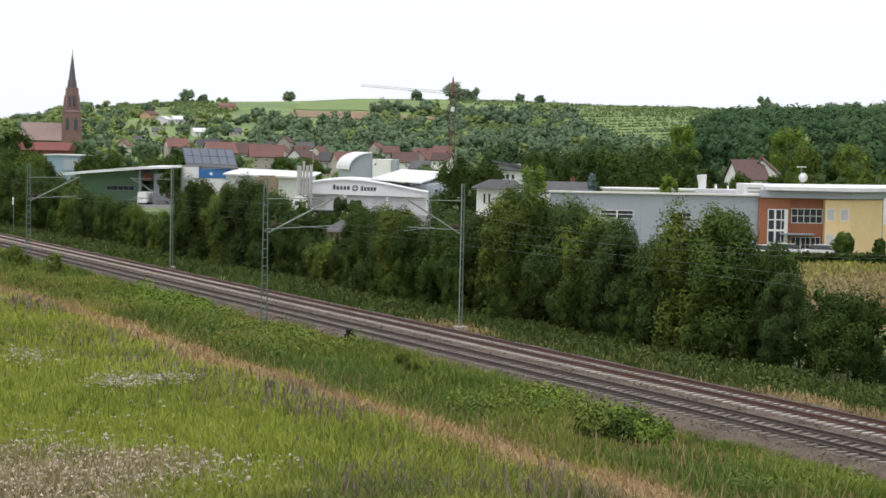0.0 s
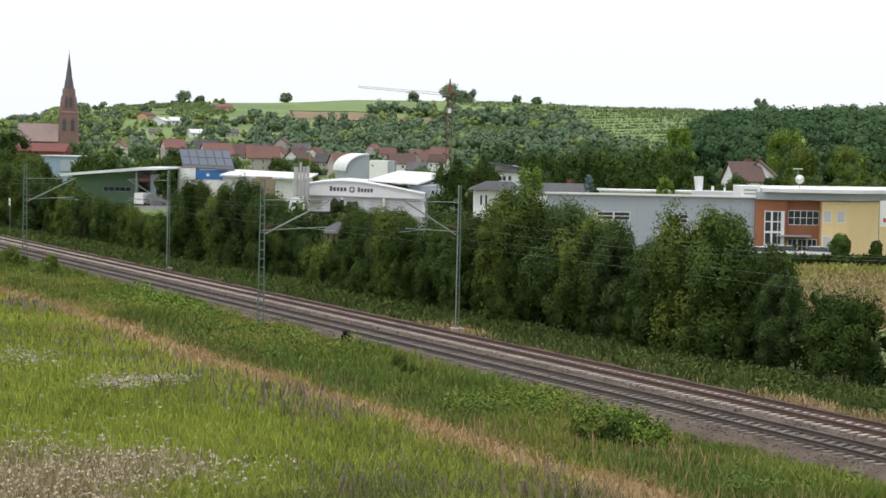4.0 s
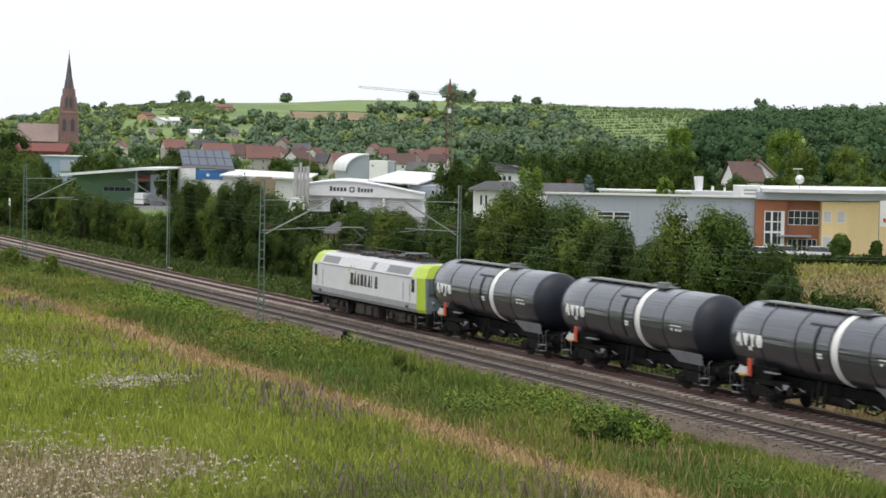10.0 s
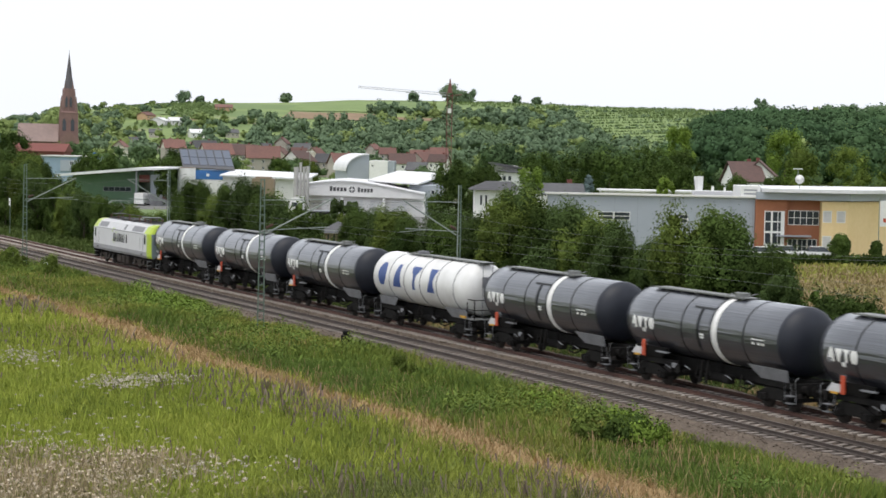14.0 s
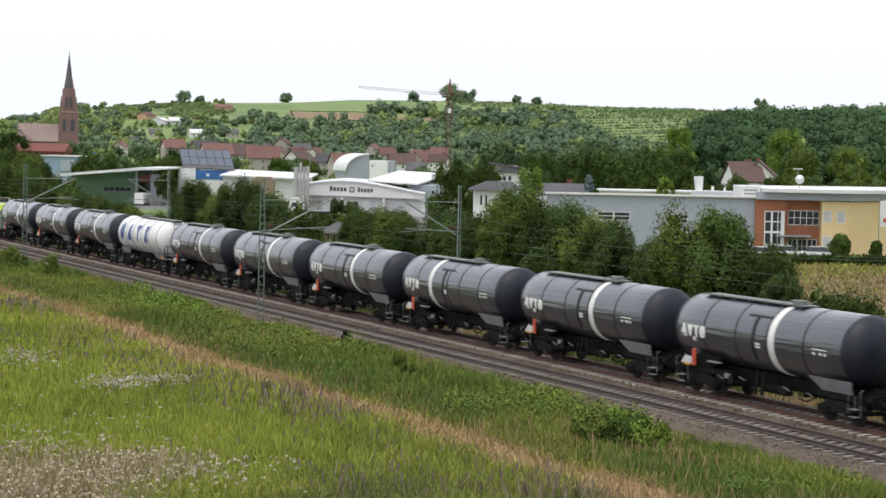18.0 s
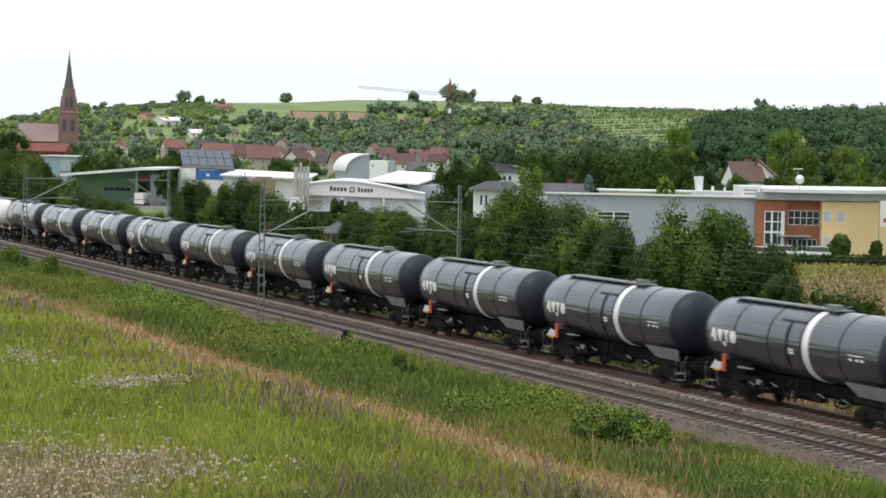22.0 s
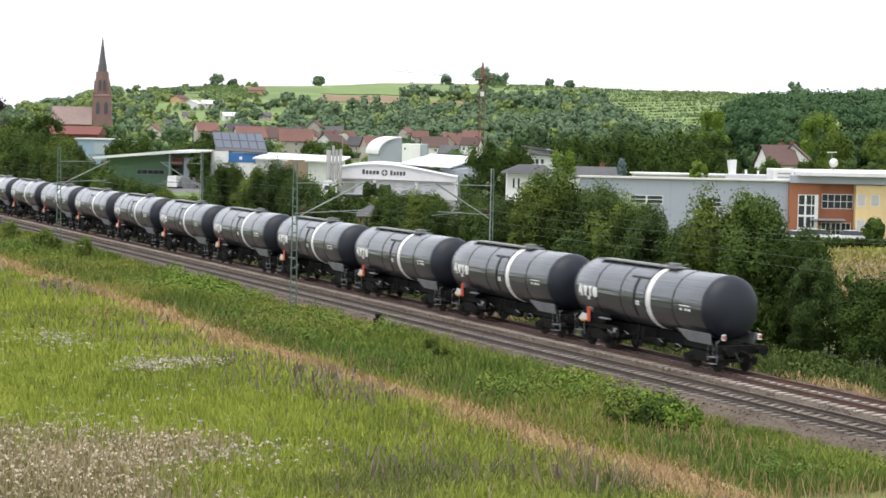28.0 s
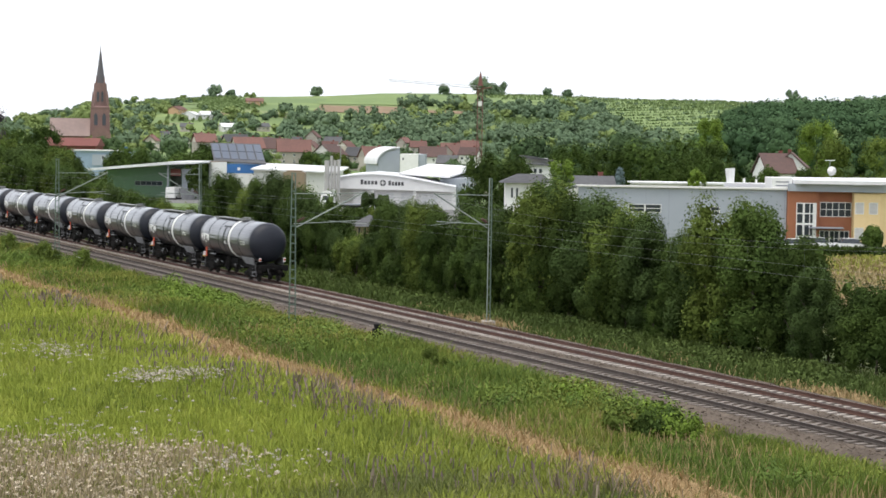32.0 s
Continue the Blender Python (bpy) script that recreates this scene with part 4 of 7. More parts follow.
def meadow():
    rng = np.random.default_rng(11)
    a, s = scatter(560000, rng)
    wx, wy = world_xy(a, s)
    field = (a < -14.2 + 0.5 * waves(a, s, 0.35, 4))
    patchy = waves(a, s, 0.16, 1) + 0.6 * waves(a, s, 0.6, 21) + 0.16 * rng.normal(0, 1, len(a))
    edge = waves(a, s, 0.5, 2)
    # the dry strip: full where it is trodden, thinning towards its edges
    off = np.abs(a + 15.5 - 0.45 * edge) / (1.5 + 0.4 * waves(a, s, 0.7, 22))
    onpath = rng.random(len(a)) > off ** 2.2
    onpath &= np.abs(a + 15.5) < 3.2
    dry = (wy < 68.5 + 3.0 * edge + 2.2 * rng.normal(0, 1, len(a))) & (wx / wy < -0.132 + 0.03 * waves(a, s, 0.5, 23) + 0.018 * rng.normal(0, 1, len(a))) & field
    fm = field & ~onpath & ~(dry & (rng.random(len(a)) < 0.7))
    hi = fm & (patchy > 0.15)
    blades("meadow_grass_light", a[hi], s[hi], 0.40, 0.024, 0.45, "grass_light", "fresh yellow-green meadow grass", "grass", rng)
    sel = fm & (patchy > -0.8) & ~hi
    blades("meadow_grass", a[sel], s[sel], 0.42, 0.024, 0.45, "grass", "bright green tall meadow grass and herbs", "grass", rng)
    sel = fm & (patchy <= -0.8)
    blades("meadow_grass_dark", a[sel], s[sel], 0.40, 0.024, 0.45, "grass_dark", "darker green meadow grass", "grass", rng)
    sel = onpath & (rng.random(len(a)) < 0.8)
    blades("dry_path_grass", a[sel], s[sel], 0.36, 0.028, 0.6, "straw", "dry tawny grass along the trodden path", "grass", rng)
    # faded seed heads over brown stalks at the near corner
    sel = dry & (rng.random(len(a)) < 0.55)
    blades("brown_stalks", a[sel], s[sel], 0.62, 0.034, 0.25, "seedstalk", "brown dry stalks below seed heads", "weeds", rng)
    da, ds = scatter(16000, rng, 50, 80)
    dx, dy = world_xy(da, ds)
    sel = (dy < 69 + 3.0 * waves(da, ds, 0.5, 2) + 2.2 * rng.normal(0, 1, len(da))) & (dx / dy < -0.130 + 0.03 * waves(da, ds, 0.5, 23) + 0.022 * rng.normal(0, 1, len(da))) & (waves(da, ds, 1.1, 41) + 0.5 * rng.normal(0, 1, len(da)) > -0.5)
    clumps("seed_heads", da[sel], ds[sel], 0.10, 0.09, 7, 0.028, "seedhead", "pale fluffy seed heads of faded thistles", "weeds", rng, z0=0.50)
    # straw among the green beside the path
    a2, s2 = scatter(90000, rng)
    sel = (a2 > -20.0) & (a2 < -9.0) & (waves(a2, s2, 0.4, 8) + 0.4 * rng.normal(0, 1, len(a2)) > 0.35)
    blades("dry_stalks", a2[sel], s2[sel], 0.7, 0.022, 0.25, "straw", "dry stalks among the green grass", "grass", rng)
    # tall growth between the path and the ballast, uneven in height and tone
    n = 260000
    s3 = 49 * (330 / 49) ** (rng.random(n) ** 0.9)
    a3 = rng.uniform(-15.2, -5.2, n)
    e3 = waves(a3, s3, 0.6, 5)
    inner = np.interp(s3, [50, 60, 66, 72, 80, 330], [-6.35, -6.35, -6.3, -6.25, -6.1, -6.0]) + 0.40 * e3 + 0.25 * waves(a3, s3, 1.7, 51)
    sel = (a3 > -14.6 + 0.5 * e3) & (a3 < inner)
    tone = waves(a3, s3, 0.25, 6) + 0.45 * waves(a3, s3, 0.8, 24) + 0.3 * rng.normal(0, 1, n)
    tall = 0.62 + 0.20 * waves(a3, s3, 0.45, 52) + 0.10 * waves(a3, s3, 1.4, 53)
    tall *= np.where(a3 < -13.2, 0.75, 1.0) * np.interp(s3, [60, 75], [0.75, 0.92])
    tall = np.clip(tall, 0.3, 1.3)
    for k, (lo, hi, mat, lab) in enumerate(((0.45, 9, "bramble", "dark green tall weeds on the railway verge"), (-0.35, 0.45, "weeds", "tall green grass on the railway verge"),
                                            (-9, -0.35, "verge", "tall yellow-green grass on the railway verge"))):
        q = sel & (tone > lo) & (tone <= hi)
        blades("verge_grass", a3[q], s3[q], tall[q], 0.022, 0.40, mat, lab, "grass", rng)
    sel = (a3 > inner - 0.25) & (a3 < inner + np.where(s3 < 74, 0.75, 0.3)) & (rng.random(n) < 0.8)
    blades("ballast_edge_grass", a3[sel], s3[sel], 0.30, 0.026, 0.5, "straw", "dry bleached grass along the ballast edge", "grass", rng)
    # far verge below the hedge
    a4, s4 = scatter(260000, rng, 60, 300, -0.30, 0.24)
    e4 = waves(a4, s4, 0.6, 9)
    sel = (a4 > 3.0 + 0.3 * e4) & (a4 < 10.5)
    drier = (waves(a4, s4, 0.3, 10) + 0.3 * rng.normal(0, 1, len(a4)) > -0.05) & (a4 < 5.0 + 0.8 * e4) & (s4 < 118)
    blades("far_verge_grass", a4[sel & ~drier], s4[sel & ~drier], 0.50, 0.035, 0.45, "undergrowth", "green weeds at the foot of the hedge", "weeds", rng)
    blades("far_verge_straw", a4[sel & drier], s4[sel & drier], 0.42, 0.03, 0.45, "straw", "dry grass beside the far track", "grass", rng)
    # rough growth on the dry field
    n = 26000
    a9, s9 = rng.uniform(37, 86, n), rng.uniform(62, 174, n)
    tone9 = waves(a9, s9, 0.12, 71) + 0.4 * rng.normal(0, 1, n)
    blades("field_grass", a9[tone9 > 0.6], s9[tone9 > 0.6], 0.42, 0.05, 0.4, "verge", "green tufts on the dry field", "grass", rng)
    blades("field_straw", a9[tone9 <= 0.6], s9[tone9 <= 0.6], 0.38, 0.05, 0.5, "drygrass", "dry standing grass on the field", "grass", rng)
    # leafy mounds
    m = 1600
    s5 = 50 * (300 / 50) ** (rng.random(m) ** 0.95)
    a5 = rng.uniform(-13.6, -6.4, m)
    edge5 = np.interp(s5, [50, 66, 74], [-7.4, -7.3, -6.6])
    sel = (a5 < edge5) & (waves(a5, s5, 0.30, 12) + 0.4 * waves(a5, s5, 0.9, 54) > np.where(s5 < 68, 0.75, 0.05))
    half = sel & (rng.random(m) < 0.5)
    clumps("verge_weeds", a5[half], s5[half], 1.05, 0.70, 200, 0.038, "weeds", "leafy green weeds on the verge", "weeds", rng)
    half = sel & ~half
    clumps("verge_brambles", a5[half], s5[half], 0.95, 0.65, 200, 0.038, "bramble", "dark leafy brambles on the verge", "weeds", rng)
    m = 420
    s5, a5 = 72 * (200 / 72) ** rng.random(m), rng.uniform(-13.0, -7.6, m)
    sel = waves(a5, s5, 0.18, 43) > 0.0
    clumps("verge_shrubs", a5[sel], s5[sel], 1.45, 1.05, 380, 0.052, "leaf_bright", "rounded bright green young shrubs on the verge", "shrubs", rng)
    a5, s5 = scatter(4200, rng, 60, 320)
    sel = (a5 > 4.6) & (a5 < 10.0)
    clumps("brambles", a5[sel], s5[sel], 0.70, 0.8, 110, 0.055, "undergrowth", "low green brambles below the hedge", "bramble", rng)
    a6, s6 = scatter(22000, rng)
    wx6, wy6 = world_xy(a6, s6)
    sel = (a6 < -17.4) & (waves(a6, s6, 0.2, 14) + 0.5 * waves(a6, s6, 0.9, 55) > 0.05) & ~((wy6 < 70) & (wx6 / wy6 < -0.12))
    tufts("herb_plumes", a6[sel], s6[sel], 0.52, 0.16, 17, 0.020, "herb", "upright fresh green goldenrod plumes in the meadow", "herbs", rng)
    a6, s6 = scatter(7000, rng)
    sel = (a6 < -16.6) & (waves(a6, s6, 0.25, 56) > 0.25)
    tufts("dark_herbs", a6[sel], s6[sel], 0.50, 0.2, 16, 0.022, "weeds", "darker green herbs in the meadow", "herbs", rng)
    # faded mauve and brown stems along the meadow side of the path
    a7, s7 = scatter(60000, rng)
    sel = (a7 < -16.6) & (a7 > -24.5) & (waves(a7, s7, 0.22, 61) + 0.5 * waves(a7, s7, 0.7, 62) + 0.35 * rng.normal(0, 1, len(a7)) > 0.05)
    blades("faded_stems", a7[sel], s7[sel], 0.74, 0.05, 0.3, "mauve", "faded mauve-brown stems in the meadow", "weeds", rng, lift=0.08)
    # dry seeding grass on the verge beside the path
    a8, s8 = scatter(60000, rng, 50, 200)
    sel = (a8 > -14.8) & (a8 < -10.6) & (waves(a8, s8, 0.3, 63) + 0.5 * rng.normal(0, 1, len(a8)) - 0.25 * (a8 + 14.8) > -0.15)
    blades("seeding_grass", a8[sel], s8[sel], 0.72, 0.024, 0.3, "drygrass", "tawny seeding grass on the verge", "grass", rng)
    # flowers
    for a0, s0, ra, rs, n in ((-23.4, 84.9, 1.0, 1.3, 150), (-21.6, 85.0, 0.9, 1.1, 110), (-24.9, 97.1, 0.8, 2.2, 110), (-29.5, 100, 1.5, 3.5, 90), (-30.0, 71, 1.8, 3.2, 70),
                              (-26.0, 63.2, 1.5, 1.2, 34), (-27.8, 61.5, 1.5, 1.2, 40), (-27, 75, 2.6, 5, 30), (-40, 120, 5, 12, 60)):
        fa, fs = rng.normal(a0, ra, n), rng.normal(s0, rs, n)
        clumps("white_flowers", fa, fs, 0.07, 0.13, 9, 0.026, "bloom_white", "creamy white flower heads in the meadow", "flowers", rng, z0=0.50)
    for a0, s0, ra, rs, n in ((-20.0, 92, 1.4, 4.0, 200), (-19.6, 86.5, 1.2, 2.4, 130), (-20.6, 77.5, 1.5, 3.2, 190), (-18.6, 72.6, 1.3, 2.2, 130), (-21.8, 60.5, 2.0, 2.0, 170), (-18.8, 57, 1.7, 1.6, 150),
                              (-25, 67, 1.2, 2.0, 60), (-23, 106, 2.0, 6, 140)):
        fa, fs = rng.normal(a0, ra, n), rng.normal(s0, rs, n)
        fa, fs = fa[::2], fs[::2]
        blades("purple_flowers", fa, fs, 0.34, 0.055, 0.15, "bloom_purple", "dull purple flower spikes in the meadow", "flowers", rng, lift=0.22)
    fa, fs = scatter(14000, rng)
    sel = (fa < -16.8) & (fa > -27) & (waves(fa, fs, 0.20, 15) + 0.25 * rng.normal(0, 1, len(fa)) > 0.95)
    blades("purple_flowers", fa[sel], fs[sel], 0.42, 0.05, 0.15, "bloom_purple", "dull purple flower spikes in the meadow", "flowers", rng, lift=0.18)


M["mauve"] = material("mauve", (0.245, 0.180, 0.165), (0.175, 0.150, 0.095), 0.9, grain=0.5, stains=0.12, island=0.25, spec=0.1)
M["drygrass"] = material("drygrass", (0.27, 0.21, 0.11), (0.19, 0.165, 0.07), 0.9, grain=0.5, stains=0.12, island=0.22, spec=0.1)
M["undergrowth"] = material("undergrowth", (0.094, 0.126, 0.036), (0.048, 0.072, 0.021), 0.85, grain=0.6, stains=0.12, island=0.25, spec=0.05)
M["seedstalk"] = material("seedstalk", (0.40, 0.315, 0.205), (0.26, 0.225, 0.12), 0.9, grain=0.8, stains=0.2, island=0.25, spec=0.1)
M["grass_light"] = material("grass_light", (0.345, 0.370, 0.070), (0.225, 0.275, 0.048), 0.8, grain=0.35, stains=0.06, island=0.18, spec=0.1)
M["seedhead"] = material("seedhead", (0.56, 0.475, 0.365), (0.40, 0.33, 0.23), 0.9, grain=0.8, stains=0.2, island=0.35, spec=0.1)
M["verge"] = material("verge", (0.270, 0.275, 0.068), (0.175, 0.195, 0.044), 0.85, grain=0.5, stains=0.1, island=0.2, spec=0.1)
M["bramble"] = material("bramble", (0.140, 0.200, 0.044), (0.080, 0.128, 0.028), 0.8, grain=0.6, stains=0.12, island=0.25, spec=0.1)
M["herb"] = material("herb", (0.335, 0.375, 0.066), (0.215, 0.270, 0.045), 0.8, grain=0.6, stains=0.12, island=0.25, spec=0.1)
meadow()


def crown(seed, tall, half, lumps, leaves, leaf, base=0.25, pointed=0.0, spread=1.0, up=1.35, loose=0.5):
    """Centres and half-axes of a crown's leaves: boughs on an irregular envelope, each a shell of leaves over a denser inside."""
    r = np.random.default_rng(seed)
    z = base + (tall - 0.22 * half - base) * r.random(lumps) ** 0.85
    f = (z - base) / (tall - base)
    env = half * np.clip(np.sin(np.pi * (0.14 + 0.80 * f)) ** (0.6 + pointed), 0.12, 1) * (1 - 0.25 * pointed * f)
    th = r.uniform(0, math.tau, lumps)
    wob = 1 + 0.22 * np.sin(3 * th + seed) + 0.12 * r.normal(0, 1, lumps)
    rad = env * wob * np.sqrt(r.uniform(0.22, 0.95, lumps))
    cc = np.stack([rad * np.cos(th), rad * np.sin(th), z], 1)
    out = np.stack([np.cos(th), np.sin(th), 0.5 + 0 * th], 1)
    lr = half * r.uniform(0.20, 0.46, lumps) * spread
    stretch = np.stack([np.ones(lumps), np.ones(lumps), up * r.uniform(0.75, 1.3, lumps)], 1)
    k = np.repeat(np.arange(lumps), leaves)
    m = len(k)
    d = r.normal(0, 1, (m, 3)) + 0.45 * out[k]
    d /= np.linalg.norm(d, axis=1)[:, None]
    reach = np.where(r.random(m) < 0.16, r.uniform(0.95, 1.35, m), 1 - 0.35 * r.random(m) ** 2)
    c = cc[k] + d * stretch[k] * (lr[k] * reach)[:, None]
    s = leaf * r.uniform(0.55, 1.4, m)
    # the shaded twigs and leaves inside each bough
    k2 = np.repeat(np.arange(lumps), max(6, leaves // 12))
    m2 = len(k2)
    d2 = r.normal(0, 1, (m2, 3))
    d2 /= np.linalg.norm(d2, axis=1)[:, None]
    c = np.concatenate([c, cc[k2] + d2 * stretch[k2] * (lr[k2] * 0.55 * r.random(m2))[:, None]])
    d, s = np.concatenate([d, d2]), np.concatenate([s, np.minimum(lr[k2] * 0.36, 4.5 * leaf)])
    m += m2
    c[:, 2] = np.maximum(c[:, 2], 0.05)
    t1 = np.cross(d, r.normal(0, 1, (m, 3)))
    t1 /= np.linalg.norm(t1, axis=1)[:, None] + 1e-6
    t2 = np.cross(d + r.normal(0, loose, (m, 3)), t1)
    t2 /= np.linalg.norm(t2, axis=1)[:, None] + 1e-6
    return c, t1 * s[:, None], t2 * s[:, None] * 0.65


def tree(seed, tall, half, material_name, label, lumps=46, leaves=480, leaf=0.045, base=0.25, pointed=0.0, name="tree"):
    t = tagged(new(name), label, "tree", "trees behind the railway")
    r = random.Random(seed)
    bm = rod((0, 0, -0.3), (0.1, 0, tall * 0.55), 0.02 * tall, seg=8, r2=0.009 * tall)
    part("trunk", bm, "bark", t)
    for k in range(5):
        a = k * 1.26 + r.random()
        z = tall * (0.15 + 0.09 * k)
        part("limb", rod((0.04, 0, z), (half * 0.6 * math.cos(a), half * 0.6 * math.sin(a), z + tall * 0.25), 0.009 * tall, seg=6, r2=0.003 * tall), "bark", t)
    c, u, v = crown(seed, tall, half, lumps, leaves, leaf, base, pointed, 1.0, 1.6)
    quads("crown", c, u, v, material_name, t)
    return t


KINDS = [tree(1, 7.0, 1.95, "leaf", "dense dark green hedgerow tree in full leaf"),
         tree(2, 7.0, 1.75, "leaf", "dense dark green hedgerow tree in full leaf", pointed=0.5),
         tree(3, 7.0, 2.0, "leaf_light", "yellow-green hedgerow tree in full leaf"),
         tree(4, 7.0, 1.8, "leaf_blue", "grey-green willow-like hedgerow tree", pointed=0.3),
         tree(5, 7.0, 2.0, "leaf", "broad dark green hedgerow tree in full leaf")]
LIGHT = [tree(11, 7.0, 2.3, "leaf", "dense dark green hedgerow tree in full leaf", 36, 165, 0.08),
         tree(12, 7.0, 2.3, "leaf", "dense dark green hedgerow tree in full leaf", 36, 165, 0.08),
         tree(13, 7.0, 2.4, "leaf_light", "yellow-green hedgerow tree in full leaf", 36, 165, 0.08)]
# the first five stand at the hedge's far end
HOME = [(9.5, 252, 1.2), (12.5, 245, 1.25), (14.5, 262, 1.35), (10.5, 270, 1.3), (13.5, 280, 1.4), (15, 300, 1.3), (16, 310, 1.4), (15, 322, 1.3)]


def stand(t, a, s, k, turn):
    x, y = world_xy(a, s)
    return Matrix.LocRotScale((x, y, float(height(x, y)) - 0.1), Euler((0, 0, turn)), (k, k, k))


def hedge():
    r = random.Random(5)
    # the hedge's height along the railway
    along = [80, 84, 86, 88, 90, 92, 94, 97, 100, 104, 108, 114, 116, 124, 132, 138, 140.5, 142, 146, 152, 156, 160, 164, 178, 182, 185, 188, 191, 194, 200, 208, 222, 230, 236, 242, 248, 256]
    tops = [4.4, 5.6, 8.0, 9.2, 8.7, 6.2, 5.9, 6.4, 6.3, 8.0, 8.8, 8.2, 7.0, 6.6, 6.4, 6.7, 6.0, 3.2, 3.0, 4.2, 6.2, 7.2, 7.7, 7.4, 7.1, 6.0, 4.8, 4.2, 3.7, 4.6, 5.4, 5.4, 5.8, 6.5, 7.6, 8.3, 8.3]
    s, q = 82.0, 0
    while s < 252:
        h = float(np.interp(s, along, tops)) * r.uniform(0.92, 1.05)
        q = (q + r.choice((1, 2, 3))) % 5
        copy_thing(KINDS[q], stand(None, 11.2 + r.uniform(-0.8, 0.8), s, h / 7.0, r.random() * 6))
        copy_thing(LIGHT[(q + int(s)) % 3], stand(None, 13.8 + r.uniform(-0.8, 1.0), s + r.uniform(-1, 1), (0.85 if s > 155 else 0.7) * h / 7.0, r.random() * 6))
        if h > 5.0 and r.random() < 0.55:
            copy_thing(KINDS[(0, 1, 4)[q % 3]], stand(None, 9.9 + r.uniform(-0.4, 0.4), s + r.uniform(-1.2, 1.2), r.uniform(0.38, 0.6) * h / 7.0, r.random() * 6))
        s += r.uniform(2.2, 3.2) * (1.0 if s < 150 else 1.35)
    # a round bush stands apart at the near end
    b = tagged(new("bush"), "large round dark green bush at the end of the hedge", "bush", "bushes on the verge")
    b.matrix_basis = stand(b, 12.3, 78.3, 1.0, 0.4)
    c, u, v = crown(91, 4.5, 2.15, 60, 420, 0.045, 0.1, 0.0, 0.9, 1.1)
    quads("foliage", c, u, v, "leaf", b)
    part("stem", rod((0, 0, -0.1), (0.05, 0, 2.0), 0.09, r2=0.04), "bark", b)
    for a, s, h in ((10.6, 143.6, 2.6), (11.4, 146.6, 2.9)):
        copy_thing(LIGHT[2], stand(None, a, s, h / 7.0 * 1.15, r.random() * 6))
    # beyond the bend of the view the hedge goes on
    for k in range(26):
        copy_thing(LIGHT[k % 3], stand(None, 9.0 + 3.5 * r.random(), 256 + 7.0 * k + r.uniform(-2, 2), r.uniform(0.9, 1.3), r.random() * 6))
    # bushes on the near verge
    for a, s, h, q in ((-8.7, 156, 1.8, 2), (-8.7, 86.5, 1.0, 2), (-9.6, 166, 1.9, 2), (-9.4, 169, 1.6, 2), (-9.6, 163, 1.5, 2), (-10.6, 186, 3.0, 0),
                       (-11.0, 191, 3.0, 0), (-9.6, 181, 2.0, 2), (-11.0, 199, 3.0, 2), (-11.5, 206, 3.4, 0), (-10.5, 214, 3.3, 2), (-12.0, 223, 3.6, 0), (-11.0, 233, 3.4, 4),
                       (-12.4, 244, 3.8, 0), (-11.2, 256, 3.8, 2), (-12.5, 270, 4.2, 0), (-11.8, 285, 4.2, 4), (-9.6, 83.5, 1.0, 2)):
        b = copy_thing(LIGHT[2 if q == 2 else q % 2], stand(None, a, s, h / 7.0 * 1.1, r.random() * 6))
        b.name = "bush"
        tagged(b, "low leafy green bush on the railway verge", "bush", "bushes on the verge")
    for k, (a, s, tall, half, mat) in enumerate(((-10.4, 62.2, 1.45, 0.95, "leaf"), (-9.6, 63.0, 1.5, 0.9, "leaf_bright"), (-10.0, 61.0, 1.25, 0.8, "leaf_bright"), (-11.2, 63.2, 1.1, 0.75, "leaf_light"))):
        b = tagged(new("bush"), "broad low leafy bush on the railway verge", "bush", "bushes on the verge")
        b.matrix_basis = stand(b, a, s, 1.0, k * 1.7)
        c, u, v = crown(70 + k, tall, half, 46, 90, 0.045, 0.1)
        quads("foliage", c, u, v, mat, b)
        part("stem", rod((0, 0, -0.1), (0.05, 0, 0.6), 0.03, r2=0.015), "bark", b)
    for t, (a, s, k) in zip(KINDS + LIGHT, HOME):
        t.matrix_basis = stand(t, a, s, k, r.random() * 6)


hedge()


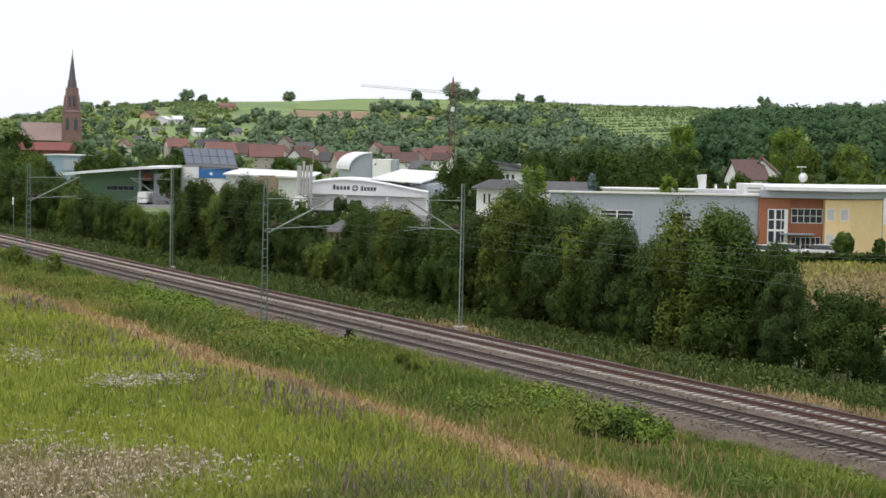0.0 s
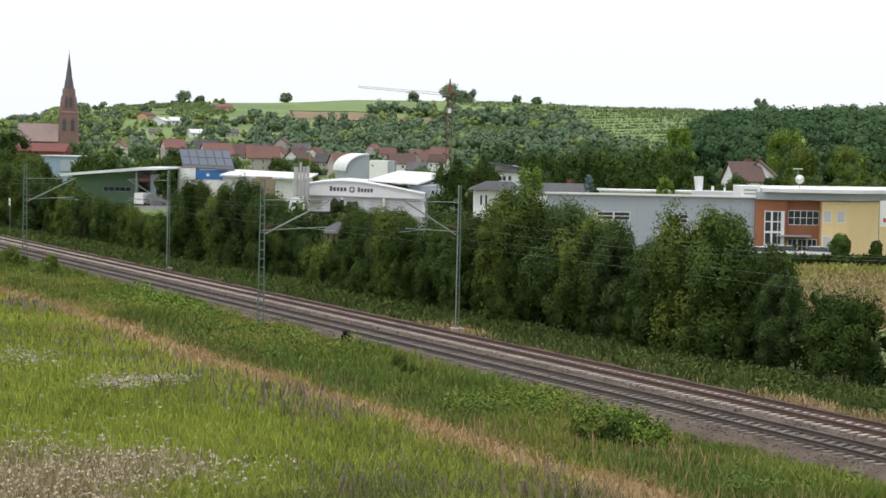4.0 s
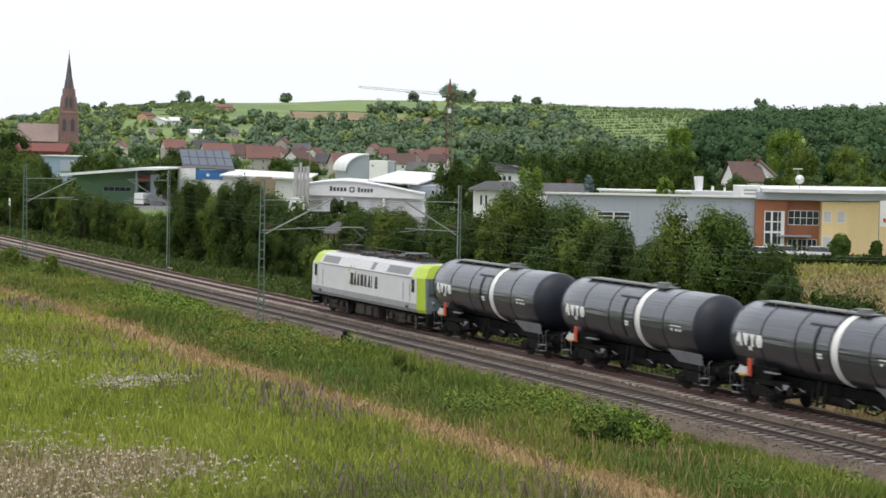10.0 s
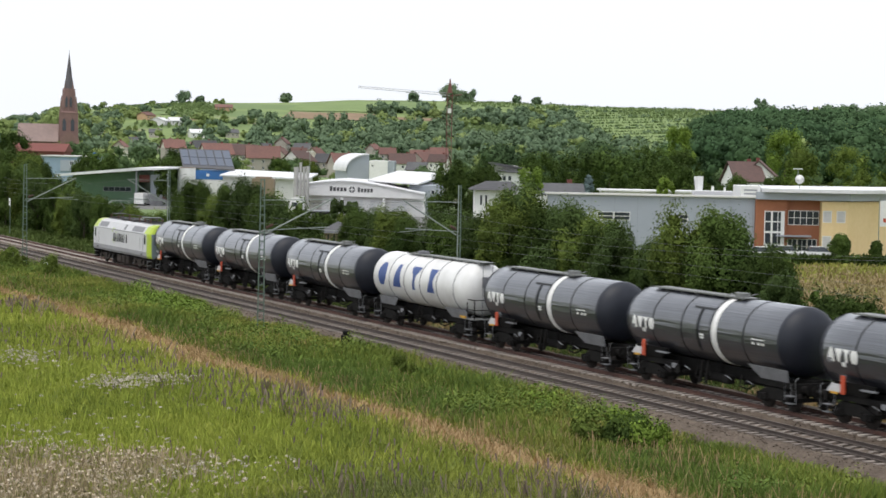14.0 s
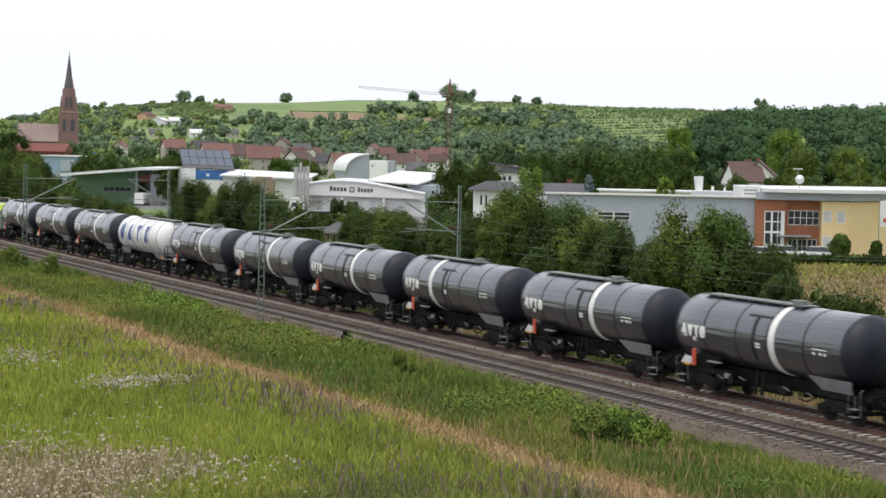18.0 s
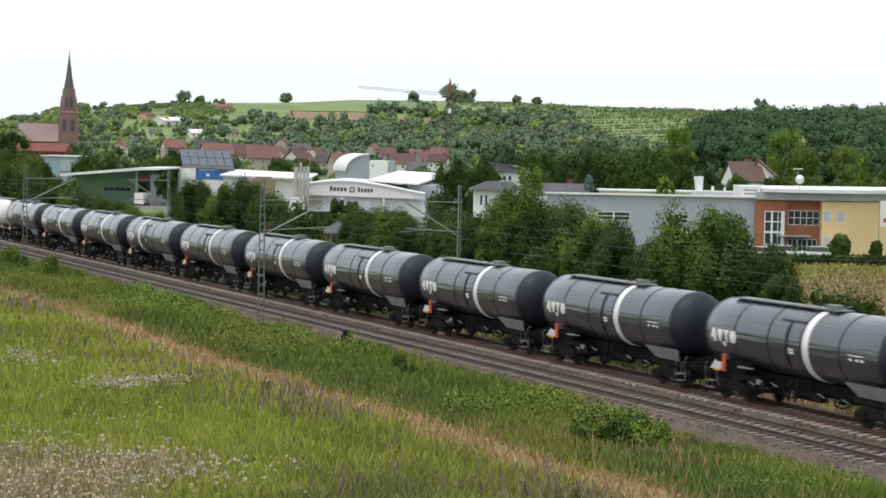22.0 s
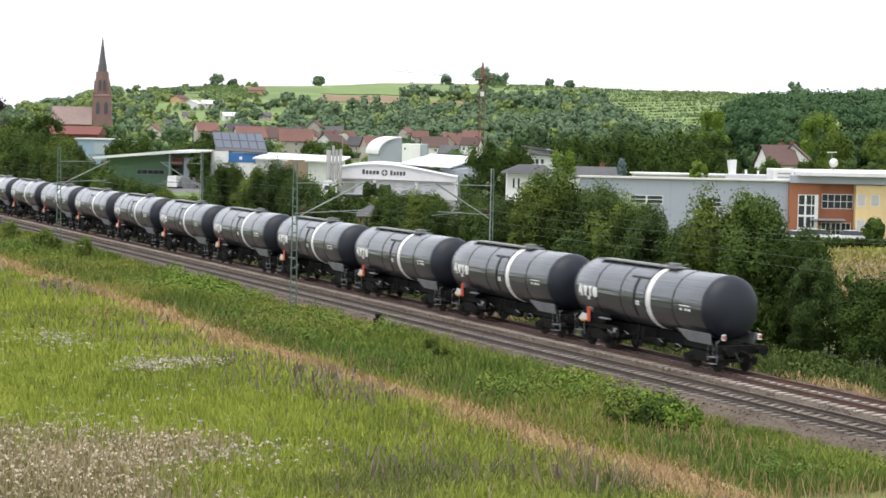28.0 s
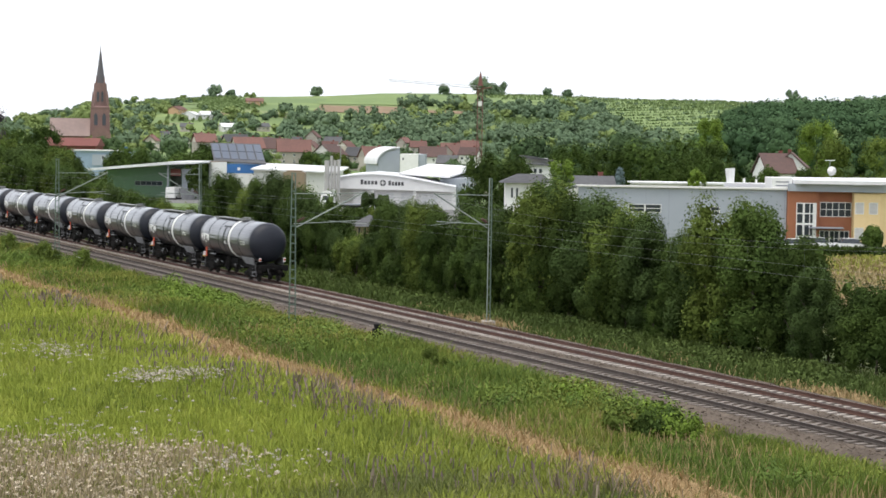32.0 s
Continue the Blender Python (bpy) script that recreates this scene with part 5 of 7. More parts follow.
def far_woods():
    """Woods, orchards and hedges on the hills: many small crowns in one mesh."""
    rng = np.random.default_rng(21)
    groups = {"far_leaf": [], "far_leaf_light": [], "wood_leaf": [], "town_leaf": [], "stand_leaf": []}
    cores = {"far_leaf": [], "far_leaf_light": [], "wood_leaf": [], "town_leaf": [], "stand_leaf": []}
    bm = bmesh.new()
    bmesh.ops.create_icosphere(bm, subdivisions=2, radius=1.0)
    bm.verts.index_update()
    ICO = np.array([v.co[:] for v in bm.verts])
    TRI = np.array([[v.index for v in f.verts] for f in bm.faces])
    bm.free()
    # clear ground: vineyards and fields as (x, y, half-width, half-depth)
    clear = [(-85, 1590, 46, 90), (-88, 1440, 38, 78), (-232, 1540, 46, 150), (-186, 1410, 28, 140), (-188, 1230, 24, 55), (-205, 1290, 16, 50), (-156, 1155, 12, 45), (36, 1352, 26, 78),
             (-20, 1440, 28, 40), (70, 1640, 66, 110), (154, 1440, 58, 240), (152, 1180, 16, 40), (-30, 1620, 30, 90), (195, 1540, 54, 150), (-150, 1560, 40, 110), (255, 1580, 60, 120),
             (-140, 1010, 16, 40), (-130, 1170, 14, 40), (-172, 1060, 14, 36)]

    def put(x, y, tall, half, n, leaf, tone, lump=(0.18, 0.40)):
        z = float(height(x, y))
        # clumps of foliage: a rounded uneven core each, with loose leaves round it
        k = n[0]
        zz = 0.12 * tall + 0.70 * tall * rng.random(k) ** 0.9
        env = half * np.clip(np.sin(np.pi * (0.2 + 0.75 * zz / tall)), 0.25, 1)
        th, rad = rng.uniform(0, math.tau, k), env * np.sqrt(rng.uniform(0.05, 0.75, k))
        cc = np.stack([x + rad * np.cos(th), y + rad * np.sin(th), z - 0.3 + zz], 1)
        lr = half * rng.uniform(lump[0], lump[1], k)
        stretch = np.stack([np.ones(k), np.ones(k), rng.uniform(0.75, 1.2, k)], 1)
        cores[tone].append(cc[:, None, :] + ICO[None] * stretch[:, None, :] * (lr[:, None] * rng.uniform(0.5, 0.92, (k, len(ICO))))[:, :, None])
        j = np.repeat(np.arange(k), n[1])
        m = len(j)
        d = rng.normal(0, 1, (m, 3))
        d[:, 2] += 0.2
        d /= np.linalg.norm(d, axis=1)[:, None]
        t1 = np.cross(d, rng.normal(0, 1, (m, 3)))
        t1 /= np.linalg.norm(t1, axis=1)[:, None] + 1e-6
        t2 = np.cross(d + rng.normal(0, 0.45, (m, 3)), t1)
        t2 /= np.linalg.norm(t2, axis=1)[:, None] + 1e-6
        sz = (leaf * rng.uniform(0.5, 1.3, m))[:, None]
        groups[tone].append((cc[j] + d * (lr[j] * rng.uniform(0.75, 1.4, m))[:, None] * stretch[j], t1 * sz, t2 * sz * 0.7))
    n = 5200
    b, d = rng.uniform(-0.33, 0.27, n), rng.uniform(960 ** 2, 1790 ** 2, n) ** 0.5
    for bi, di in zip(b, d):
        x, y = di * math.sin(bi), di * math.cos(bi)
        inside = any(((x - cx) / w) ** 2 + ((y - cy) / h) ** 2 < 1 for cx, cy, w, h in clear)
        if inside and not (bi < -0.10 and rng.random() < 0.14):
            continue
        if di > 1560 and rng.random() < 0.93:
            continue
        if bi < -0.205 and di > 1290:
            continue
        # gardens and orchards above the church stand looser than the woods
        loose = bi < -0.10 and di > 1050
        dens = math.sin(x * 0.021 + 1) + math.sin(y * 0.013 + x * 0.008) + 0.9 * rng.normal()
        if dens < (-0.2 if loose else -1.3 if di < 1480 else 0.3):
            continue
        big = rng.uniform(0.6, 1.25) * (0.75 if loose else 1.0) * (0.75 if di > 1540 else 1.0) * (0.6 if inside else 1.0)
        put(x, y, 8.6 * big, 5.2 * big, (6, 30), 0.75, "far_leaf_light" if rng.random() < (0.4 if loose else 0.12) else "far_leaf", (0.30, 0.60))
    # hedge lines along the terraces of the vineyards
    for y0 in (1300, 1345, 1395, 1450, 1510, 1580, 1650):
        for x in np.arange(94, 262, 3.4):
            if rng.random() < 0.55 + 0.3 * math.sin(x * 0.05 + y0):
                put(x + rng.normal(0, 1), y0 + 0.12 * (x - 150) + rng.normal(0, 1.5), rng.uniform(1.6, 3.4), rng.uniform(1.8, 2.8), (6, 8), 0.30, "far_leaf")
    # the wood on the right, nearer and taller
    for _ in range(420):
        bi, di = rng.uniform(0.118, 0.222), rng.uniform(660, 960)
        x, y = di * math.sin(bi), di * math.cos(bi)
        big = rng.uniform(0.8, 1.25)
        put(x, y, (17.5 if bi > 0.13 else 13.0) * big, 5.8 * big, (24, 60), 0.42, "far_leaf_light" if rng.random() < 0.03 else "wood_leaf", (0.24, 0.52))
    for bi, di, tall in ((0.224, 690, 15), (0.231, 690, 18), (0.236, 700, 20), (0.243, 700, 20), (0.228, 760, 14), (0.25, 720, 21)):
        put(di * math.sin(bi), di * math.cos(bi), tall, 5.0, (30, 60), 0.42, "far_leaf")
    # trees of the town
    for _ in range(300):
        bi, di = rng.uniform(-0.36, 0.25), rng.uniform(520, 980)
        x, y = di * math.sin(bi), di * math.cos(bi)
        if abs(x + 178) < 26 and abs(y - 895) < 40:
            continue
        if -0.13 < bi < 0.02 and di > 640 and rng.random() < 0.7:
            continue
        big = rng.uniform(0.55, 1.1)
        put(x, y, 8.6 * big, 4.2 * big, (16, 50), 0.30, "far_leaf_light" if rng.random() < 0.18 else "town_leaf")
    # the dark stand behind the halls; beside the church, a clump with sunlight in its paler leaf colour
    for _ in range(46):
        bi, di = rng.uniform(0.024, 0.118), rng.uniform(455, 530)
        put(di * math.sin(bi), di * math.cos(bi), rng.uniform(8.5, 13.5) + 4.5 * (1 + math.sin(95 * bi)) / 2, rng.uniform(3.6, 5.2), (34, 80), 0.27, "stand_leaf", (0.2, 0.46))
    for _ in range(26):
        bi, di = rng.uniform(-0.232, -0.193), rng.uniform(1080, 1200)
        lift = max(0.0, 1 - abs(bi + 0.200) / 0.014)
        put(di * math.sin(bi), di * math.cos(bi), rng.uniform(5, 8) + 17 * lift, rng.uniform(4, 5) + 2 * lift, (22, 50), 0.60, "far_leaf_light", (0.22, 0.5))
    # single trees on the skyline
    for px, d0, tall in ((-0.083, 1690, 11), (-0.135, 1640, 14), (-0.127, 1640, 9), (0.002, 1700, 20), (0.008, 1690, 13), (0.012, 1700, 15), (0.037, 1720, 9), (0.047, 1720, 9),
                         (0.162, 1720, 14), (-0.190, 1300, 12), (-0.183, 1320, 9), (-0.017, 1690, 10)):
        x, y = d0 * math.sin(px), d0 * math.cos(px)
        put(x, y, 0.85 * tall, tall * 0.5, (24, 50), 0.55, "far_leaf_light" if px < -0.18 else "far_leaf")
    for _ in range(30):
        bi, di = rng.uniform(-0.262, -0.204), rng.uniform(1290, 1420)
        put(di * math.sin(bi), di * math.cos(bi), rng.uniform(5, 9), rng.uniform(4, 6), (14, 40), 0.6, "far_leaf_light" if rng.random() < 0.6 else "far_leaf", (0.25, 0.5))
    for tone, lst in cores.items():
        co = np.concatenate(lst)
        n = len(co)
        idx = (TRI[None] + (np.arange(n) * len(ICO))[:, None, None]).reshape(-1, 3)
        me = bpy.data.meshes.new("hill_woods")
        me.vertices.add(n * len(ICO))
        me.vertices.foreach_set("co", co.astype(np.float32).ravel())
        me.loops.add(idx.size)
        me.loops.foreach_set("vertex_index", idx.astype(np.int32).ravel())
        me.polygons.add(len(idx))
        me.polygons.foreach_set("loop_start", np.arange(0, idx.size, 3, dtype=np.int32))
        me.polygons.foreach_set("use_smooth", np.ones(len(idx), dtype=bool))
        me.update(calc_edges=True)
        me.materials.append(M[tone])
        tagged(new("hill_woods", me), "clumped green tree crowns on the hills and in the town", "woods", kind="stuff")
    for tone, lst in groups.items():
        c, u, v = (np.concatenate([q[i] for q in lst]) for i in range(3))
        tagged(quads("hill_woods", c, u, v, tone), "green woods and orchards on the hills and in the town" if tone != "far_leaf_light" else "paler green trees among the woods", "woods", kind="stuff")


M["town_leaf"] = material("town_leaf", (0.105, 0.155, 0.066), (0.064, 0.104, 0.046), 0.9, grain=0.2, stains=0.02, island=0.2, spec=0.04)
M["stand_leaf"] = material("stand_leaf", (0.080, 0.122, 0.050), (0.044, 0.076, 0.036), 0.9, grain=0.12, stains=0.03, island=0.12, spec=0.04)
# bluer than near leaves: some distance haze is in this colour
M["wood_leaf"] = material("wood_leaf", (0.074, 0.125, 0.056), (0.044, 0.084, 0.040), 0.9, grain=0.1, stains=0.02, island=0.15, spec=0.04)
M["vine"] = material("vine", (0.165, 0.218, 0.088), (0.13, 0.185, 0.072), 0.9, grain=0.4, stains=0.05, island=0.2, spec=0.1)
far_woods()


def vineyards():
    """Rows of vines on the cleared slopes."""
    r = np.random.default_rng(33)
    cs = []
    for cx, cy, w, h, turn, gap in ((36, 1372, 24, 56, 0.15, 4.5), (152, 1450, 54, 225, 1.50, 27), (-232, 1560, 40, 110, 0.9, 16), (-183, 1440, 24, 80, 0.3, 6), (-190, 1285, 20, 30, 0.1, 4.5), (70, 1665, 60, 66, 1.5, 24), (190, 1560, 48, 100, 1.5, 27)):
        big = max(w, h)
        for k in np.arange(-big, big, gap):
            t = np.arange(-big, big, 0.8)
            x = k * math.cos(turn) - t * math.sin(turn)
            y = k * math.sin(turn) + t * math.cos(turn)
            ok = (x / w) ** 2 + (y / h) ** 2 < 1
            cs.append(np.stack([cx + x[ok], cy + y[ok]], 1))
    c = np.concatenate(cs)
    c = c + r.normal(0, 0.15, c.shape)
    z = height(c[:, 0], c[:, 1]) + 0.9
    n = len(c)
    u = r.normal(0, 0.45, (n, 3))
    v = r.normal(0, 0.3, (n, 3)) + np.array([0, 0, 0.75])
    tagged(quads("vineyard", np.concatenate([c, z[:, None]], 1), u, v, "vine"), "rows of green vines on the slopes", "vineyard", kind="stuff")


vineyards()


def earth_field(cx, cy, w, h, material_name, label):
    """A bare or mown field lying on the slope."""
    n = 14
    verts, faces = [], []
    for i in range(n):
        for k in range(n):
            x, y = cx + w * (2 * i / (n - 1) - 1), cy + h * (2 * k / (n - 1) - 1) + 0.06 * w * math.sin(3.0 * i / n)
            verts.append((x, y, float(height(x, y)) + 0.5))
    for i in range(n - 1):
        for k in range(n - 1):
            o = i * n + k
            faces.append((o, o + n, o + n + 1, o + 1))
    me = bpy.data.meshes.new("slope_field")
    me.from_pydata(verts, [], faces)
    me.materials.append(M[material_name])
    tagged(new("slope_field", me), label, "field", kind="structure")


M["earth"] = material("earth", (0.27, 0.19, 0.13), (0.21, 0.16, 0.10), 0.95, grain=0.2, stains=0.03, spec=0.1)
M["crop"] = material("crop", (0.205, 0.268, 0.110), (0.160, 0.220, 0.092), 0.95, grain=0.2, stains=0.03, spec=0.1)
earth_field(-88, 1458, 33, 36, "earth", "bare brown field on the slope")
earth_field(-20, 1465, 24, 12, "earth", "bare brown strip between the trees")
earth_field(152, 1450, 50, 215, "crop", "grassy vineyard terraces on the slope")
earth_field(66, 1640, 40, 50, "crop", "pale green field below the ridge")
earth_field(-230, 1520, 34, 80, "crop", "pale green vineyard slope above the church")
earth_field(-188, 1440, 18, 60, "crop", "pale green meadow above the houses")
earth_field(-84, 1586, 40, 76, "crop", "fresh green field below the ridge")
earth_field(-172, 1335, 9, 14, "earth", "bare brown patch above the houses")
# ---- works, houses, church, crane ----
M["wall_grey"] = material("wall_grey", (0.36, 0.39, 0.44), (0.33, 0.36, 0.41), 0.5, grain=0.8, stains=0.15)
M["wall_pale"] = material("wall_pale", (0.70, 0.69, 0.67), (0.62, 0.61, 0.59), 0.8, grain=1.5, stains=0.2)
M["wall_cream"] = material("wall_cream", (0.50, 0.46, 0.40), (0.42, 0.38, 0.33), 0.9, grain=1.5, stains=0.2, rand=0.25)
M["wall_white"] = material("wall_white", (0.82, 0.81, 0.80), (0.74, 0.73, 0.72), 0.8, grain=1.5, stains=0.2)
M["render_rust"] = material("render_rust", (0.34, 0.135, 0.07), (0.30, 0.115, 0.06), 0.85, grain=2, stains=0.3)
M["render_yellow"] = material("render_yellow", (0.84, 0.64, 0.35), (0.78, 0.58, 0.30), 0.85, grain=2, stains=0.3)
M["roof_white"] = material("roof_white", (0.76, 0.76, 0.77), (0.62, 0.62, 0.63), 0.6, grain=0.6, stains=0.15)
M["silo_grey"] = material("silo_grey", (0.46, 0.45, 0.43), (0.37, 0.36, 0.34), 0.6, grain=1.0, stains=0.3)
M["fascia"] = material("fascia", (0.30, 0.31, 0.34), (0.26, 0.27, 0.30), 0.5)
M["pane"] = material("pane", (0.05, 0.06, 0.07), (0.03, 0.035, 0.045), 0.08)
M["blind"] = material("blind", (0.62, 0.60, 0.58), None, 0.7)
M["tile_red"] = material("tile_red", (0.19, 0.092, 0.075), (0.13, 0.07, 0.06), 0.9, grain=1.2, stains=0.2, rand=0.25, bump=0.3)
M["tile_brown"] = material("tile_brown", (0.115, 0.068, 0.06), (0.085, 0.055, 0.05), 0.9, grain=1.2, stains=0.2, rand=0.2)
M["slate"] = material("slate", (0.115, 0.115, 0.12), (0.085, 0.085, 0.09), 0.92, grain=1.2, stains=0.2, rand=0.2, spec=0.2)
M["green_wall"] = material("green_wall", (0.12, 0.21, 0.13), (0.10, 0.18, 0.11), 0.6, grain=1, stains=0.15)
M["blue_wall"] = material("blue_wall", (0.04, 0.16, 0.42), (0.035, 0.14, 0.37), 0.5, grain=1, stains=0.2)
M["lightblue"] = material("lightblue", (0.27, 0.36, 0.46), (0.24, 0.32, 0.41), 0.6, grain=1, stains=0.2)
M["brick"] = material("brick", (0.19, 0.062, 0.05), (0.15, 0.052, 0.044), 0.9, grain=2, stains=0.15)
M["sandstone"] = material("sandstone", (0.235, 0.140, 0.125), (0.175, 0.108, 0.10), 0.9, grain=1, stains=0.2)
M["spire_slate"] = material("spire_slate", (0.115, 0.10, 0.11), (0.085, 0.085, 0.095), 0.7, grain=1, stains=0.3)
M["nave_roof"] = material("nave_roof", (0.285, 0.205, 0.185), (0.225, 0.165, 0.15), 0.85, grain=0.6, stains=0.1)
M["tan"] = material("tan", (0.26, 0.20, 0.135), (0.21, 0.16, 0.11), 0.8)
M["solar"] = material("solar", (0.06, 0.08, 0.12), (0.045, 0.06, 0.09), 0.4)
M["crane_red"] = material("crane_red", (0.17, 0.062, 0.05), (0.12, 0.05, 0.04), 0.7)
M["crane_pale"] = material("crane_pale", (0.50, 0.50, 0.52), None, 0.6)
M["ochre"] = material("ochre", (0.55, 0.36, 0.22), (0.48, 0.32, 0.20), 0.9)
M["copper_leaf"] = material("copper_leaf", (0.065, 0.048, 0.06), (0.04, 0.036, 0.045), 0.8, grain=0.9, stains=0.25, island=0.25, spec=0.12)
M["asphalt"] = material("asphalt", (0.17, 0.165, 0.16), (0.12, 0.12, 0.115), 0.9)
GZ = -1.27


def base(x, y):
    return float(height(x, y)) - 0.05


def window(parent, x, y, z, w, h, frame_mat="white", pane_mat="pane", bars=1, rows=0):
    """A framed window in a wall that faces the camera (-y); x, z: its lower left corner."""
    f = 0.07
    bm = bmesh.new()
    rings = []
    for d, inset in ((y + 0.02, 0.0), (y - 0.05, 0.0), (y - 0.05, f), (y + 0.02, f)):
        rings.append([bm.verts.new((a, d, c)) for a, c in ((x + inset, z + inset), (x + w - inset, z + inset), (x + w - inset, z + h - inset), (x + inset, z + h - inset))])
    for p, q in zip(rings, rings[1:]):
        for k in range(4):
            bm.faces.new((p[k], p[(k + 1) % 4], q[(k + 1) % 4], q[k]))
    bmesh.ops.recalc_face_normals(bm, faces=bm.faces)
    o = part("window", bm, frame_mat, parent)
    for k in range(bars):
        q = x + w * (k + 1) / (bars + 1)
        part("glazing_bar", box(q - f / 2, q + f / 2, y - 0.045, y + 0.02, z + f, z + h - f), frame_mat, o)
    for k in range(rows):
        q = z + h * (k + 1) / (rows + 1)
        part("glazing_bar", box(x + f, x + w - f, y - 0.04, y + 0.02, q - f / 2, q + f / 2), frame_mat, o)
    part("pane", box(x + f * 0.5, x + w - f * 0.5, y - 0.015, y - 0.004, z + f * 0.5, z + h - f * 0.5), pane_mat, o)
    return o


def grey_hall():
    t = thing("industrial_hall", pose(0, 0, 0), "long flat-roofed hall clad in pale blue-grey metal panels", "hall")
    part("wall", loft([[(12.4, 230, GZ - 0.3), (37.28, 230, GZ - 0.3), (37.28, 252, GZ - 0.3), (12.4, 252, GZ - 0.3)],
                       [(12.4, 230, 5.615), (37.28, 230, 5.615), (37.28, 252, 4.6), (12.4, 252, 4.6)]]), "wall_grey", t)
    for k in range(9):
        x = 12.45 + 2.76 * (k + 0.9)
        part("panel_joint", box(x, x + 0.04, 229.985, 230.02, GZ, 5.5), "fascia", t)
    part("roof", box(12.1, 37.3, 229.6, 230.2, 5.62, 5.86, bevel=0.03), "wall_pale", t, "grey roof edge")
    part("roof_sheet", loft([[(12.4, 230.22, 5.63), (37.2, 230.22, 5.63), (37.2, 252, 4.62), (12.4, 252, 4.62)],
                             [(12.4, 230.22, 5.73), (37.2, 230.22, 5.73), (37.2, 252, 4.74), (12.4, 252, 4.74)]]), "slate", t)
    # paler material than the front wall: the light it catches is in the colour
    part("wing_wall", loft([[(8.7, 223.6, GZ - 0.3), (12.38, 229.9, GZ - 0.3), (12.38, 250, GZ - 0.3), (8.7, 250, GZ - 0.3)],
                            [(8.7, 223.6, 4.84), (12.38, 229.9, 5.54), (12.38, 250, 4.3), (8.7, 250, 3.4)]]), "wall_pale", t, "end wall with the light on it put into a paler colour")
    bm = loft([[(8.2, 222.6, 4.86), (12.05, 229.3, 5.60), (12.05, 250.4, 4.35), (8.2, 250.4, 3.45)], [(8.2, 222.6, 5.08), (12.05, 229.3, 5.85), (12.05, 250.4, 4.55), (8.2, 250.4, 3.65)]])
    part("wing_roof", bm, "fascia", t)
    window(t, 18.4, 230, 2.65, 1.95, 1.0, bars=0, rows=1)
    window(t, 20.4, 230, 2.65, 1.95, 1.0, bars=0, rows=1)
    window(t, 28.2, 230, 2.45, 1.1, 1.05, bars=0, rows=1)
    window(t, 28.2, 230, 0.75, 1.0, 0.7, bars=0)
    c = thing("chimney_flue", pose(31.9, 240, 5.28), "tapered white metal flue on the hall roof", "flue")
    part("pipe", rod((0, 0, 0), (-0.15, 0, 2.7), 0.38, seg=10, r2=0.62), "white", c)
    part("curb", box(-0.6, 0.6, -0.6, 0.6, 0.0, 0.2), "fascia", c)
    s = thing("roof_vents", pose(0, 0, 5.3), "low white skylight upstand on the hall roof", "skylight")
    part("upstand", box(31.0, 36.4, 238, 240, 0, 0.95, bevel=0.05), "roof_white", s)
    part("cap", rod((33.4, 239, 0.95), (33.4, 239, 1.5), 0.16), "white", s)
    part("cap", rod((34.9, 239, 0.95), (34.9, 239, 1.4), 0.14), "white", s)


grey_hall()


